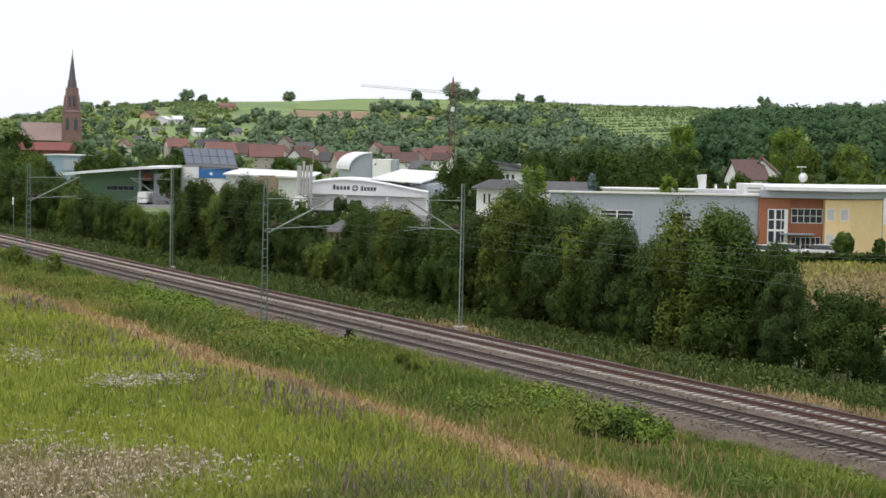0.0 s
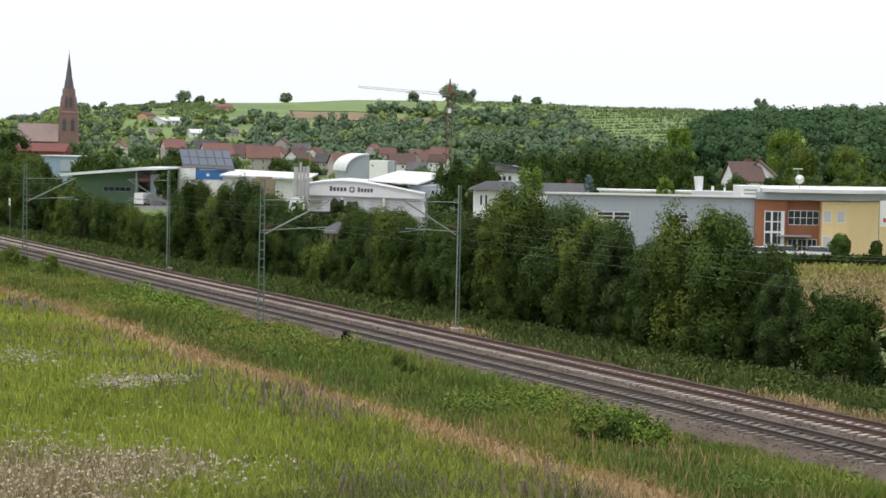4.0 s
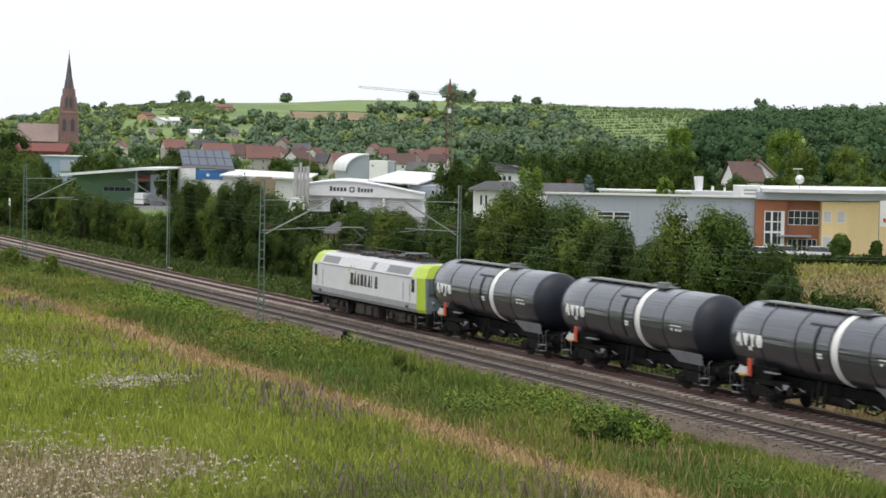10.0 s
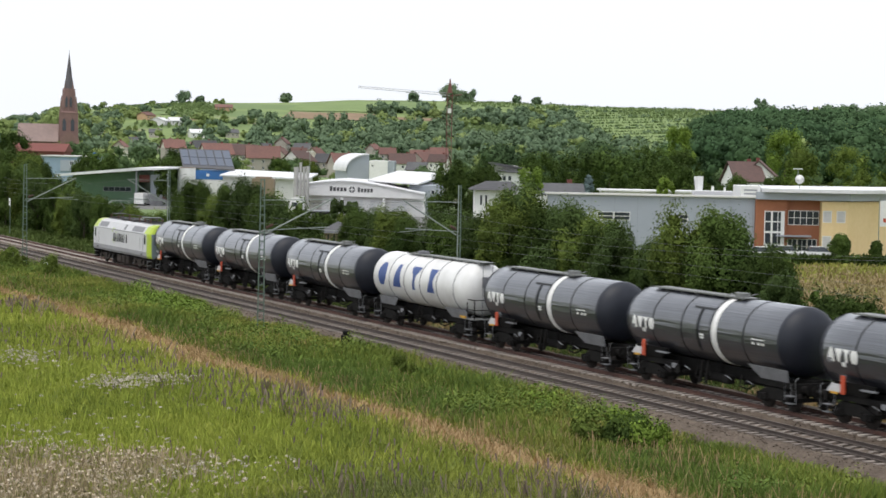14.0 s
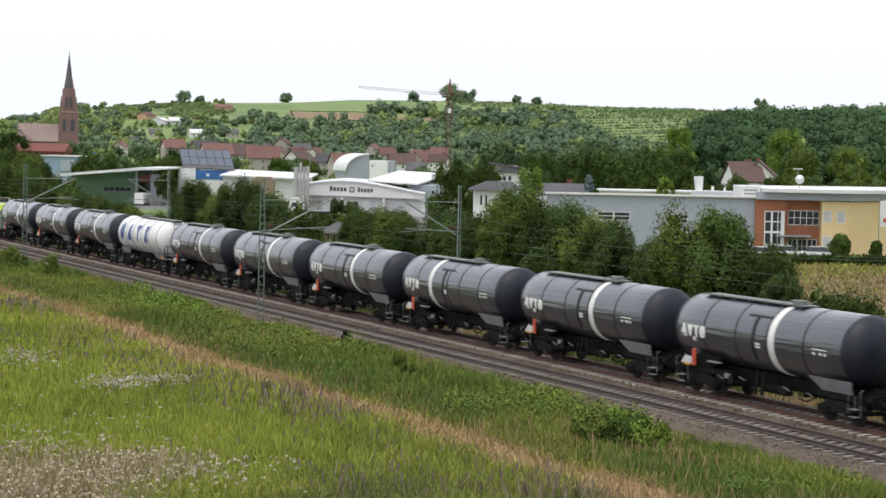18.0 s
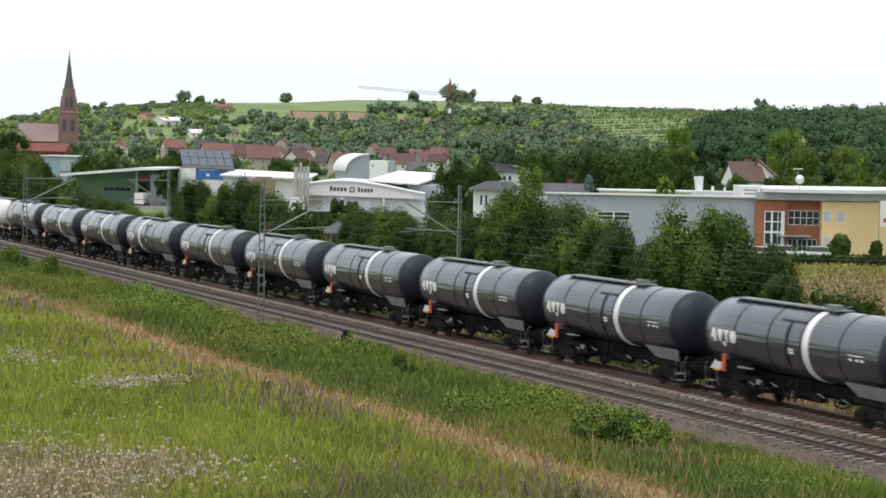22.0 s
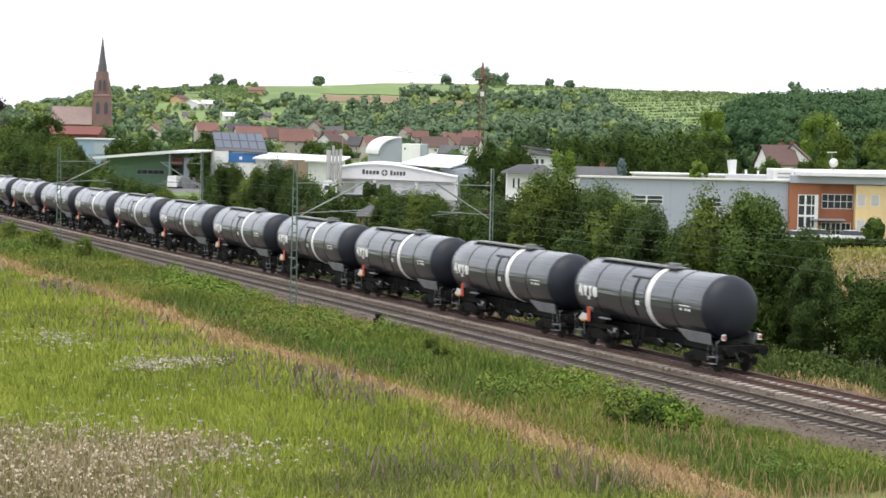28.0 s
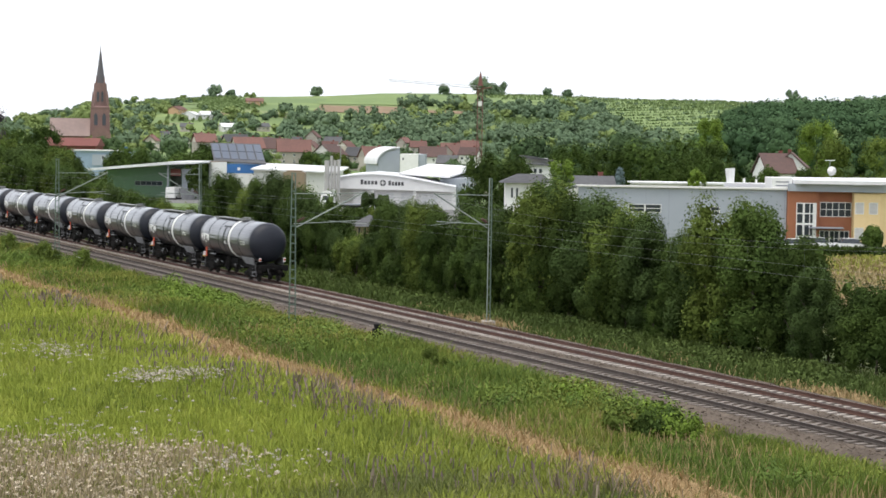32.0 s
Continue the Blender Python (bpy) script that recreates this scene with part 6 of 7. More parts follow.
def office():
    t = thing("office_building", pose(0, 0, 0), "two-storey office with rust-red and yellow render under a white flat roof", "office building")
    part("rust_wall", box(37.3, 41.0, 229.4, 250, GZ - 0.3, 5.5), "render_rust", t, "rust-red rendered wall")
    part("rust_wall", box(41.01, 45.1, 230.2, 250, GZ - 0.3, 5.45), "render_rust", t, "rust-red rendered wall")
    part("yellow_wall", box(45.12, 48.2, 229.0, 250, GZ - 0.3, 5.4), "render_yellow", t, "bright yellow rendered wall")
    part("yellow_side", extrude([(48.21, 229.05), (64, 246), (64, 262), (48.21, 250)], "z", GZ - 0.3, 5.4), "render_yellow", t, "yellow rendered side wall")
    part("fascia", extrude([(37.32, 229.05), (48.4, 228.4), (64.2, 245.4), (64.2, 262), (38.3, 250)], "z", 5.51, 6.4), "wall_grey", t, "grey fascia band")
    part("roof", extrude([(38.0, 229.2), (38.4, 227.9), (48.9, 227.3), (65, 244.6), (65, 263), (38.0, 251)], "z", 6.42, 6.85), "roof_white", t, "white overhanging roof slab")
    part("upstand", box(35.5, 37.9, 229.9, 236, 5.65, 7.1, bevel=0.04), "white", t, "white plant room on the roof")
    for z in (6.05, 6.5):
        part("louvre", box(35.9, 37.5, 229.88, 229.897, z, z + 0.16), "fascia", t)
    g = part("glazed_stair", box(38.35, 40.75, 229.30, 229.395, GZ, 4.15), "white", t, "white-framed glazed stair front")
    for x0, x1 in ((38.45, 39.1), (39.35, 39.9), (40.0, 40.3)):
        for z0, z1 in ((-1.15, 0.0), (0.25, 1.5), (1.75, 2.8), (2.95, 4.05)):
            part("pane", box(x0, x1, 229.28, 229.297, z0, z1), "pane", g)
    window(t, 41.3, 230.2, 2.5, 3.75, 1.75, bars=4, rows=1)
    for x in (41.3, 42.5, 43.7):
        window(t, x, 230.2, -1.0, 1.15, 1.85, bars=1, rows=1)
    part("canopy", box(39.8, 43.9, 228.6, 230.19, 1.1, 1.3, bevel=0.03), "fascia", t)
    window(t, 45.25, 229.0, 2.9, 1.05, 1.4, pane_mat="blind", bars=0)
    window(t, 46.9, 229.0, 2.9, 1.05, 1.4, pane_mat="blind", bars=0)
    window(t, 45.25, 229.0, -0.2, 1.05, 1.5, pane_mat="blind", bars=0)
    part("plinth", box(45.0, 48.25, 228.9, 228.99, GZ - 0.2, -0.7), "wall_pale", t)
    d = thing("satellite_dish", pose(42.9, 232, 6.86), "round white satellite dish on a short roof pole", "satellite dish")
    part("pole", rod((0, 0, 0), (0, 0, 0.9), 0.04), "galv", d)
    part("dish", lathe([(-0.10, 0.55), (-0.02, 0.40), (0.06, 0.15), (0.07, 0.02)], 20, axis_z=1.1), "white", d)
    b = thing("banner_flag", pose(52.2, 230.0, GZ), "tall white banner flag on a pole", "banner")
    part("pole", rod((0, 0, 0), (0, 0, 7.2), 0.05), "galv", b)
    part("cloth", loft([[(0.1, 0, 3.8), (1.25, 0.08, 3.8), (1.25, 0.1, 3.8), (0.1, 0.02, 3.8)], [(0.1, 0, 6.9), (1.25, -0.06, 6.9), (1.25, -0.04, 6.9), (0.1, 0.02, 6.9)]]), "white", b)
    part("mark", box(0.5, 0.85, -0.03, -0.025, 4.3, 4.8), "orange", b)


office()


def car(x, y, turn, paint, label):
    t = thing("parked_car", pose(x, y, base(x, y) + 0.05, 0, 0, turn), label, "car", "parked cars")
    part("body", loft([[(-2.1, -0.85, 0.3), (2.1, -0.85, 0.3), (2.1, 0.85, 0.3), (-2.1, 0.85, 0.3)], [(-2.15, -0.88, 0.6), (2.15, -0.88, 0.6), (2.15, 0.88, 0.6), (-2.15, 0.88, 0.6)],
                       [(-2.0, -0.82, 0.92), (2.0, -0.82, 0.85), (2.0, 0.82, 0.85), (-2.0, 0.82, 0.92)]]), paint, t)
    part("cabin", loft([[(-1.7, -0.78, 0.92), (1.0, -0.78, 0.9), (1.0, 0.78, 0.9), (-1.7, 0.78, 0.92)], [(-1.2, -0.62, 1.44), (0.3, -0.62, 1.44), (0.3, 0.62, 1.44), (-1.2, 0.62, 1.44)]]), "pane", t)
    part("roof", box(-1.2, 0.3, -0.62, 0.62, 1.442, 1.48), paint, t)
    for sx in (-1.3, 1.3):
        for sy in (-0.86, 0.86):
            part("wheel", rod((sx, sy - 0.1, 0.31), (sx, sy + 0.1, 0.31), 0.31, seg=14), "rubber", t)
    return t


car(37.4, 221.5, 20, "white", "white car parked by the office entrance")
car(44.2, 224.5, 5, "loco", "silver car parked in front of the office")
car(40.6, 225.5, 8, "loco", "silver car parked in front of the office")


def leafy(name, x, y, tall, half, material_name, label, category, lumps=60, leaves=70, leaf=0.10, pointed=0.0, seed=1, tr=True):
    t = thing(name, pose(x, y, base(x, y)), label, category)
    if tr:
        part("trunk", rod((0, 0, 0), (0, 0, tall * 0.5), 0.02 * tall, seg=7, r2=0.01 * tall), "bark", t)
    c, u, v = crown(seed, tall, half, lumps, leaves, leaf, 0.15, pointed)
    quads("crown", c, u, v, material_name, t)
    return t


leafy("conifer", 46.4, 223.5, 2.9, 1.0, "leaf", "small dark evergreen shrub by the office", "shrub", 90, 80, 0.085, seed=31)
leafy("conifer", 50.6, 224, 2.2, 0.6, "leaf", "small dark evergreen shrub by the office", "shrub", 70, 60, 0.075, seed=32)


def low_hedge():
    r = np.random.default_rng(8)
    n = 9000
    c = np.stack([r.uniform(33, 66, n), 211.5 + r.uniform(-0.9, 0.9, n), r.uniform(GZ - 0.2, -0.15, n) + 0.12 * np.sin(np.arange(n))], 1)
    u, v = r.normal(0, 0.09, (n, 3)), r.normal(0, 0.09, (n, 3))
    tagged(quads("clipped_hedge", c, u, v, "leaf"), "low clipped dark green hedge before the office", "hedge")


low_hedge()


def gable_house(x, y, w, tall, wall, roof, turn=0.0, label="", deep=None, storeys=2):
    """A plain house with a pitched roof, gable windows and a chimney; tall: the ridge's height over the ground."""
    d = deep or w * 0.8
    rh = min(0.42 * tall, 0.48 * d)
    h = tall - rh
    t = thing("house", pose(x, y, base(x, y), 0, 0, turn), label, "house", "houses of the town")
    part("wall", box(-w / 2, w / 2, -d / 2, d / 2, -0.5, h), wall, t)
    part("gable", extrude([(-d / 2, h), (d / 2, h), (0, tall - 0.15)], "x", -w / 2 + 0.02, w / 2 - 0.02), wall, t)
    for e in (-1, 1):
        q = [(e * (d / 2 + 0.5), h - 0.25), (0, tall), (0, tall + 0.22), (e * (d / 2 + 0.6), h - 0.05)]
        part("roof", extrude(q, "x", -w / 2 - 0.45, w / 2 + 0.45), roof, t)
    part("chimney", box(w * 0.18, w * 0.18 + 0.7, 0.2, 0.9, tall - 1.2, tall + 0.8), "brick", t)
    for k in range(storeys):
        z = h - 1.9 - 2.7 * k
        if z > 0.2:
            for q in (-0.32, 0.0, 0.32):
                window(t, q * w - 0.5, -d / 2, z, 1.0, 1.2, bars=1)
    return t


HILL_HOUSES = [(-207, 1330, 10.2, 3.4, 'o'), (-190, 1280, 12.8, 2.8, 'w'), (-180, 1285, 9.8, 1.6, 'w'), (-154, 1190, 9.1, 3.7, 'w'), (-168, 1455, 12.9, 3.7, 'o'), (-178, 1180, 7.6, 1.8, 'g'), (-179, 1100, 7.8, 4.1, 'g'), (-135, 1210, 8.6, 2.6, 'g'), (-143, 1000, 7.7, 8.8, 'r'), (-137, 1040, 11.0, 6.1, 'r'), (-125, 1040, 9.2, 6.9, 'r'), (-114, 1040, 7.3, 7.0, 'g')]
OLD_TOWN = [(-90, 909, 9.1, 10.4, 'r'), (-73, 852, 10.0, 11.0, 'r'), (-88, 1040, 8.0, 12.3, 'r'), (-77, 1040, 9.2, 9.9, 'g'), (-97, 1040, 9.2, 8.6, 'g'), (-69, 909, 7.0, 11.6, 'r'), (-65, 966, 7.4, 11.3, 'r'), (-37, 994, 6.4, 12.5, 'r'), (-29, 966, 8.0, 12.1, 'r'), (-17, 795, 7.5, 10.2, 'f'), (-10, 852, 10.5, 12.0, 'r'), (-2, 682, 5.6, 10.5, 'b')]
EDGE_HOUSES = [(-10, 710, 7.1, 7.4, 'g'), (-3, 909, 8.0, 13.3, 'r'), (-152, 900, 6.4, 8.4, 'r'), (-204, 1150, 6.8, 4.5, 'g'), (-240, 900, 8.0, 16.8, 'b'), (-178, 1040, 9.2, 3.7, 'r'), (-157, 1022, 7.8, 4.0, 'g')]
ROOFS = [(-94, 790, 12, 10.2, 'r'), (-84, 800, 11, 10.8, 'b'), (-73, 770, 13, 11.2, 'r'), (-60, 790, 12, 10.4, 'b'), (-49, 800, 9, 9.6, 'g'), (-41, 780, 11, 10.0, 'r'), (-17, 760, 10, 10.4, 'b'), (-9, 770, 11, 11.2, 'r'), (-104, 830, 10, 10.6, 'g'), (-116, 820, 9, 9.8, 'r')]
KIND = {"r": ("wall_cream", "tile_red", "white house with a red tiled pitched roof"), "g": ("wall_cream", "slate", "pale house with a grey pitched roof"),
        "b": ("wall_pale", "tile_brown", "pale house with a brown pitched roof"), "w": ("wall_white", "roof_white", "white house with a pale shallow roof"),
        "o": ("ochre", "tile_red", "ochre house with an orange tiled roof"), "f": ("wall_white", "roof_white", "white building with a pale roof")}


def town():
    r = random.Random(9)
    for x, y, w, tall, k in HILL_HOUSES + OLD_TOWN + EDGE_HOUSES + ROOFS:
        wall, roof, label = KIND[k]
        gable_house(x, y, max(w, 6.5), max(tall, 5.0), wall, roof, r.choice((-18, 8, 25, 62, 80)), label)
    gable_house(17.6, 290, 6.0, 7.1, "wall_white", "slate", 8, "white house with a low grey roof behind the hall", 6.0)
    gable_house(65.4, 421, 6.6, 10.7, "wall_white", "tile_brown", 14, "white house with a large brown tiled roof", 8.5)
    gable_house(69.4, 423, 4.6, 11.0, "wall_white", "tile_brown", 75, "white gabled house with a brown tiled roof", 6.5)


town()


def white_house():
    t = thing("house", pose(0, 0, 0), "white two-storey house with a dark hipped roof", "house", "houses of the town")
    part("wall", box(4.25, 9.9, 269, 279, GZ - 0.3, 5.15), "wall_white", t)
    bm = loft([[(3.5, 268.0, 5.16), (11.2, 268.0, 5.16), (11.2, 280, 5.16), (3.5, 280, 5.16)], [(6.0, 272.5, 6.35), (9.6, 272.5, 6.35), (9.6, 275, 6.35), (6.0, 275, 6.35)]])
    part("roof", bm, "slate", t)
    for x in (5.0, 5.7):
        window(t, x, 269, 3.0, 0.4, 1.5, bars=0)
    window(t, 7.9, 269, 3.1, 0.75, 1.1, bars=1)
    part("balcony", box(5.2, 7.6, 267.6, 268.99, 0.4, 1.4), "wall_white", t)
    t = thing("house", pose(0, 0, 0), "white house with a stepped grey monopitch roof", "house", "houses of the town")
    part("wall", box(9.4, 14.2, 330, 340, GZ - 0.3, 7.1), "wall_white", t)
    part("upper_wall", box(8.2, 12.6, 333, 340, 7.102, 8.2), "wall_pale", t)
    part("roof", loft([[(7.8, 331.5, 8.45), (14.0, 331.5, 7.6), (14.0, 341, 7.6), (7.8, 341, 8.45)], [(7.8, 331.5, 8.8), (14.0, 331.5, 7.9), (14.0, 341, 7.9), (7.8, 341, 8.8)]]), "slate", t)
    part("lower_roof", loft([[(9.0, 329.2, 7.11), (14.8, 329.2, 6.9), (14.8, 332.9, 6.95), (9.0, 332.9, 7.13)], [(9.0, 329.2, 7.35), (14.8, 329.2, 7.1), (14.8, 332.9, 7.3), (9.0, 332.9, 7.45)]]), "slate", t)
    for x in (10.0, 10.9, 12.8):
        window(t, x, 330, 5.6, 0.6, 0.9, bars=0)


white_house()


def merchant_hall():
    t = thing("agricultural_hall", pose(0, 0, 0), "white agricultural merchant's hall with a shallow curved gable and open bays", "hall")
    top = [(-26.0, 3.75), (-24.0, 4.15), (-21.5, 4.55), (-18.2, 4.80), (-14.5, 4.60), (-10.0, 3.95), (-5.0, 3.05), (-3.4, 2.75)]
    part("gable_band", extrude(top + [(-3.4, 2.0), (-26.0, 2.35)], "y", 337, 337.6), "wall_white", t)
    part("roof", extrude([(x, z + 0.01) for x, z in top] + [(x, z + 0.22) for x, z in reversed(top)], "y", 336.7, 366), "roof_white", t)
    part("back_wall", box(-21.5, -3.4, 338.2, 366, GZ - 0.3, 2.45), "wall_white", t)
    part("store_wall", box(-26, -21.52, 341, 366, GZ - 0.3, 2.45), "wall_pale", t)
    for x in (-26.0, -18.2, -10.8, -3.8):
        part("pillar", box(x, x + 0.45, 337.1, 337.5, GZ - 0.2, 2.2), "wall_white", t)
    for x in (-17.0, -13.0, -9.3):
        d = part("roller_door", box(x, x + 2.7, 338.1, 338.19, GZ, 1.7), "wall_white", t, "white roller door")
        for k in range(5):
            part("slat", box(x + 0.03, x + 2.67, 338.07, 338.095, GZ + 0.1 + 0.58 * k, GZ + 0.55 + 0.58 * k), "roof_white", d)
    # name board as dark bars on both sides of a round mark
    for k in range(5):
        x = -20.1 + 0.62 * k
        part("name_bar", box(x, x + 0.45, 336.96, 336.995, 3.10, 3.10 + (0.85 if k == 0 else 0.65)), "slate", t)
        x = -15.2 + 0.56 * k
        part("name_bar", box(x, x + 0.42, 336.96, 336.995, 2.98, 2.98 + (0.85 if k == 0 else 0.65)), "slate", t)
    bm = rod((-16.2, 336.95, 3.4), (-16.2, 336.99, 3.4), 0.55, seg=20)
    mk = part("round_mark", bm, "slate", t)
    part("cross_mark", box(-16.28, -16.12, 336.92, 336.945, 2.95, 3.85), "wall_white", mk)
    part("cross_mark", box(-16.65, -15.75, 336.90, 336.919, 3.32, 3.48), "wall_white", mk)
    s = thing("silo_group", pose(0, 0, 0), "tall pale grey metal silos and flues", "silo")
    for x, w, zt in ((-26.3, 0.9, 7.2), (-25.3, 0.45, 8.0), (-24.75, 0.55, 7.3), (-24.1, 0.55, 7.4)):
        part("silo_pipe", rod((x + w / 2, 334.6, GZ - 0.2), (x + w / 2, 334.6, zt), w / 2, seg=14), "silo_grey", s)
    part("brace", box(-26.3, -23.6, 334.9, 335.0, 4.6, 4.9), "fascia", s)
    # the neighbouring sheds behind
    t = thing("shed", pose(0, 0, 0), "grey shed with a broad pale monopitch roof", "shed")
    part("wall", box(-6.4, 0.2, 348, 385, GZ - 0.3, 4.2), "wall_grey", t)
    part("roof", loft([[(-14.0, 349, 4.75), (-4.6, 343.5, 4.35), (1.0, 386, 5.8), (-9.4, 390, 6.1)], [(-14.0, 349, 5.0), (-4.6, 343.5, 4.6), (1.0, 386, 6.05), (-9.4, 390, 6.35)]]), "roof_white", t)
    window(t, -2.4, 348, 2.6, 0.7, 0.8, bars=0)
    window(t, -0.9, 348, 2.6, 0.7, 0.8, bars=0)
    window(t, -2.4, 348, 0.0, 0.7, 0.8, bars=0)
    t = thing("vaulted_hall", pose(0, 0, 0), "hall with a white vaulted roof and grey walls", "hall")
    arc = [(-24.6 + 5.7 * (1 - math.cos(radians(9 * k))), 5.0 + 4.2 * math.sin(radians(9 * k))) for k in range(11)]
    ring = arc + [(x, z + 0.3) for x, z in reversed(arc)]
    part("roof", loft([[(x, 478.5, z) for x, z in ring], [(x - 4.6, 502, z) for x, z in ring]]), "roof_white", t)
    wall = arc[2:] + [(arc[-1][0], GZ - 0.3), (arc[2][0], GZ - 0.3)]
    part("gable_wall", loft([[(x, 479.2, z - 0.02) for x, z in wall], [(x - 4.2, 501, z - 0.02) for x, z in wall]]), "wall_grey", t)
    part("annex", box(-18.5, -14.0, 471, 490, GZ - 0.3, 7.8), "wall_white", t)
    part("annex_end", box(-13.99, -12.4, 471.3, 490, GZ - 0.3, 7.75), "wall_grey", t)
    window(t, -18.0, 471, 6.3, 0.5, 0.6, bars=0)
    t = thing("flat_roof_works", pose(0, 0, 0), "low works buildings with broad white flat roofs", "works")
    part("wall", box(-44, -27.5, 381, 400, GZ - 0.3, 4.6), "wall_pale", t)
    part("roof", loft([[(-44.5, 380, 4.65), (-27, 380, 4.2), (-27, 410, 4.9), (-44.5, 410, 5.4)], [(-44.5, 380, 4.95), (-27, 380, 4.5), (-27, 410, 5.2), (-44.5, 410, 5.7)]]), "roof_white", t)
    t = thing("tan_silo", pose(0, 0, 0), "square tan-coloured silo block", "silo")
    part("body", box(-37.0, -32.8, 369, 373, GZ - 0.3, 4.5, bevel=0.06), "tan", t)
    part("cap", box(-36.4, -33.4, 369.4, 372.6, 4.52, 4.85, bevel=0.1), "tan", t)


merchant_hall()


def truck():
    t = thing("truck", pose(-25.3, 331, base(-25.3, 331) + 0.05, 0, 0, -10), "white lorry with a flat bed parked at the hall", "truck")
    part("cab", loft([[(-1.2, -1.1, 0.5), (1.0, -1.1, 0.5), (1.0, 1.1, 0.5), (-1.2, 1.1, 0.5)], [(-1.2, -1.1, 1.8), (1.0, -1.1, 1.8), (1.0, 1.1, 1.8), (-1.2, 1.1, 1.8)],
                      [(-0.8, -1.05, 3.2), (1.0, -1.05, 3.5), (1.0, 1.05, 3.5), (-0.8, 1.05, 3.2)]]), "white", t)
    part("side_window", box(-0.7, 0.3, -1.115, -1.101, 1.7, 2.4), "pane", t)
    part("windscreen", loft([[(-1.215, -0.95, 1.65), (-1.215, 0.95, 1.65), (-1.19, 0.95, 1.65), (-1.19, -0.95, 1.65)], [(-0.93, -0.9, 2.45), (-0.93, 0.9, 2.45), (-0.9, 0.9, 2.45), (-0.9, -0.9, 2.45)]]), "pane", t)
    part("flat_bed", box(1.1, 6.0, -1.22, 1.22, 0.9, 1.12, bevel=0.03), "fascia", t)
    part("chassis", box(-1.1, 6.0, -0.9, 0.9, 0.5, 0.89), "rubber", t)
    for x in (-0.3, 3.8, 4.9):
        for y in (-1.0, 1.0):
            part("wheel", rod((x, y - 0.14, 0.48), (x, y + 0.14, 0.48), 0.48, seg=16), "rubber", t)


truck()


def solar_works():
    t = thing("solar_roof_works", pose(0, 0, 0), "works with a solar-panelled pitched roof and a blue band", "works")
    part("wall", box(-52, -44.3, 400, 415, GZ - 0.3, 3.6), "wall_white", t)
    part("blue_band", box(-52.05, -44.25, 399.9, 415, 3.604, 5.5), "blue_wall", t, "bright blue wall band")
    part("mark", box(-49.6, -49.0, 399.86, 399.895, 4.2, 4.8), "white", t)
    part("roof", loft([[(-54.6, 400.5, 5.9), (-43.6, 399.0, 5.52), (-46.4, 413, 9.5), (-57.2, 413, 9.6)], [(-54.6, 400.5, 6.1), (-43.6, 399.0, 5.75), (-46.4, 413, 9.75), (-57.2, 413, 9.85)]]), "slate", t)
    for k in range(6):
        f0, f1 = k / 6 + 0.02, (k + 0.82) / 6 + 0.02

        def lerp(f, g, up):
            a = Vector((-54.6, 400.5, 6.1)).lerp(Vector((-43.6, 399.0, 5.75)), f)
            b = Vector((-57.2, 413, 9.85)).lerp(Vector((-46.4, 413, 9.75)), f)
            return tuple(a.lerp(b, g) + Vector((0, 0, up)))
        for g0, g1 in ((0.14, 0.52), (0.55, 0.93)):
            part("solar_panel", loft([[lerp(f0, g0, 0.03), lerp(f1, g0, 0.03), lerp(f1, g1, 0.03), lerp(f0, g1, 0.03)], [lerp(f0, g0, 0.09), lerp(f1, g0, 0.09), lerp(f1, g1, 0.09), lerp(f0, g1, 0.09)]]), "solar", t, "dark blue solar panel")
    s = thing("storage_tank", pose(-53.2, 396, GZ - 0.2), "white cylindrical storage tank", "storage tank")
    part("shell", rod((0, 0, 0), (0, 0, 7.4), 1.85, seg=32), "wall_white", s)
    part("rim", rod((0, 0, 7.41), (0, 0, 7.55), 1.9, seg=32), "tan", s)
    # green hall
    t = thing("green_hall", pose(0, 0, 0), "dark green hall with an overhanging white roof slab", "hall")
    part("wall", extrude([(-73.0, GZ - 0.3), (-60.5, GZ - 0.3), (-60.5, 5.2), (-73.0, 4.1)], "y", 380, 400), "green_wall", t)
    part("roof", extrude([(-76.0, 4.0), (-60.0, 5.5), (-54.6, 5.75), (-54.6, 6.1), (-60.0, 6.05), (-76.0, 4.45)], "y", 374, 402), "roof_white", t)
    window(t, -67.5, 380, 1.2, 5.5, 0.9, "fascia", "pane", bars=4)
    part("annex", box(-58.0, -55.8, 379, 395, GZ - 0.3, 4.6), "wall_grey", t)
    part("red_panel", box(-60.2, -58.2, 378.6, 379.0, 3.2, 4.6), "brick", t)
    part("post", box(-60.5, -60.2, 376, 376.4, GZ, 5.4), "fascia", t)
    for x, y, lab in ((-58.2, 372, "white delivery van parked by the green hall"),):
        v = thing("delivery_van", pose(x, y, base(x, y), 0, 0, 75), lab, "van")
        part("body", loft([[(-2.5, -0.95, 0.4), (2.4, -0.95, 0.4), (2.4, 0.95, 0.4), (-2.5, 0.95, 0.4)], [(-2.5, -0.95, 1.4), (2.4, -0.95, 1.2), (2.4, 0.95, 1.2), (-2.5, 0.95, 1.4)],
                           [(-2.5, -0.85, 2.5), (1.2, -0.85, 2.5), (1.2, 0.85, 2.5), (-2.5, 0.85, 2.5)]]), "white", v)
        part("windscreen", box(1.75, 1.8, -0.8, 0.8, 1.5, 2.1), "pane", v)
        for q in (-1.6, 1.5):
            part("wheel", rod((q, -1.0, 0.36), (q, 1.0, 0.36), 0.36, seg=12), "rubber", v)
    c = thing("skip_container", pose(-54.6, 371, base(-54.6, 371)), "grey metal roll-off container", "container")
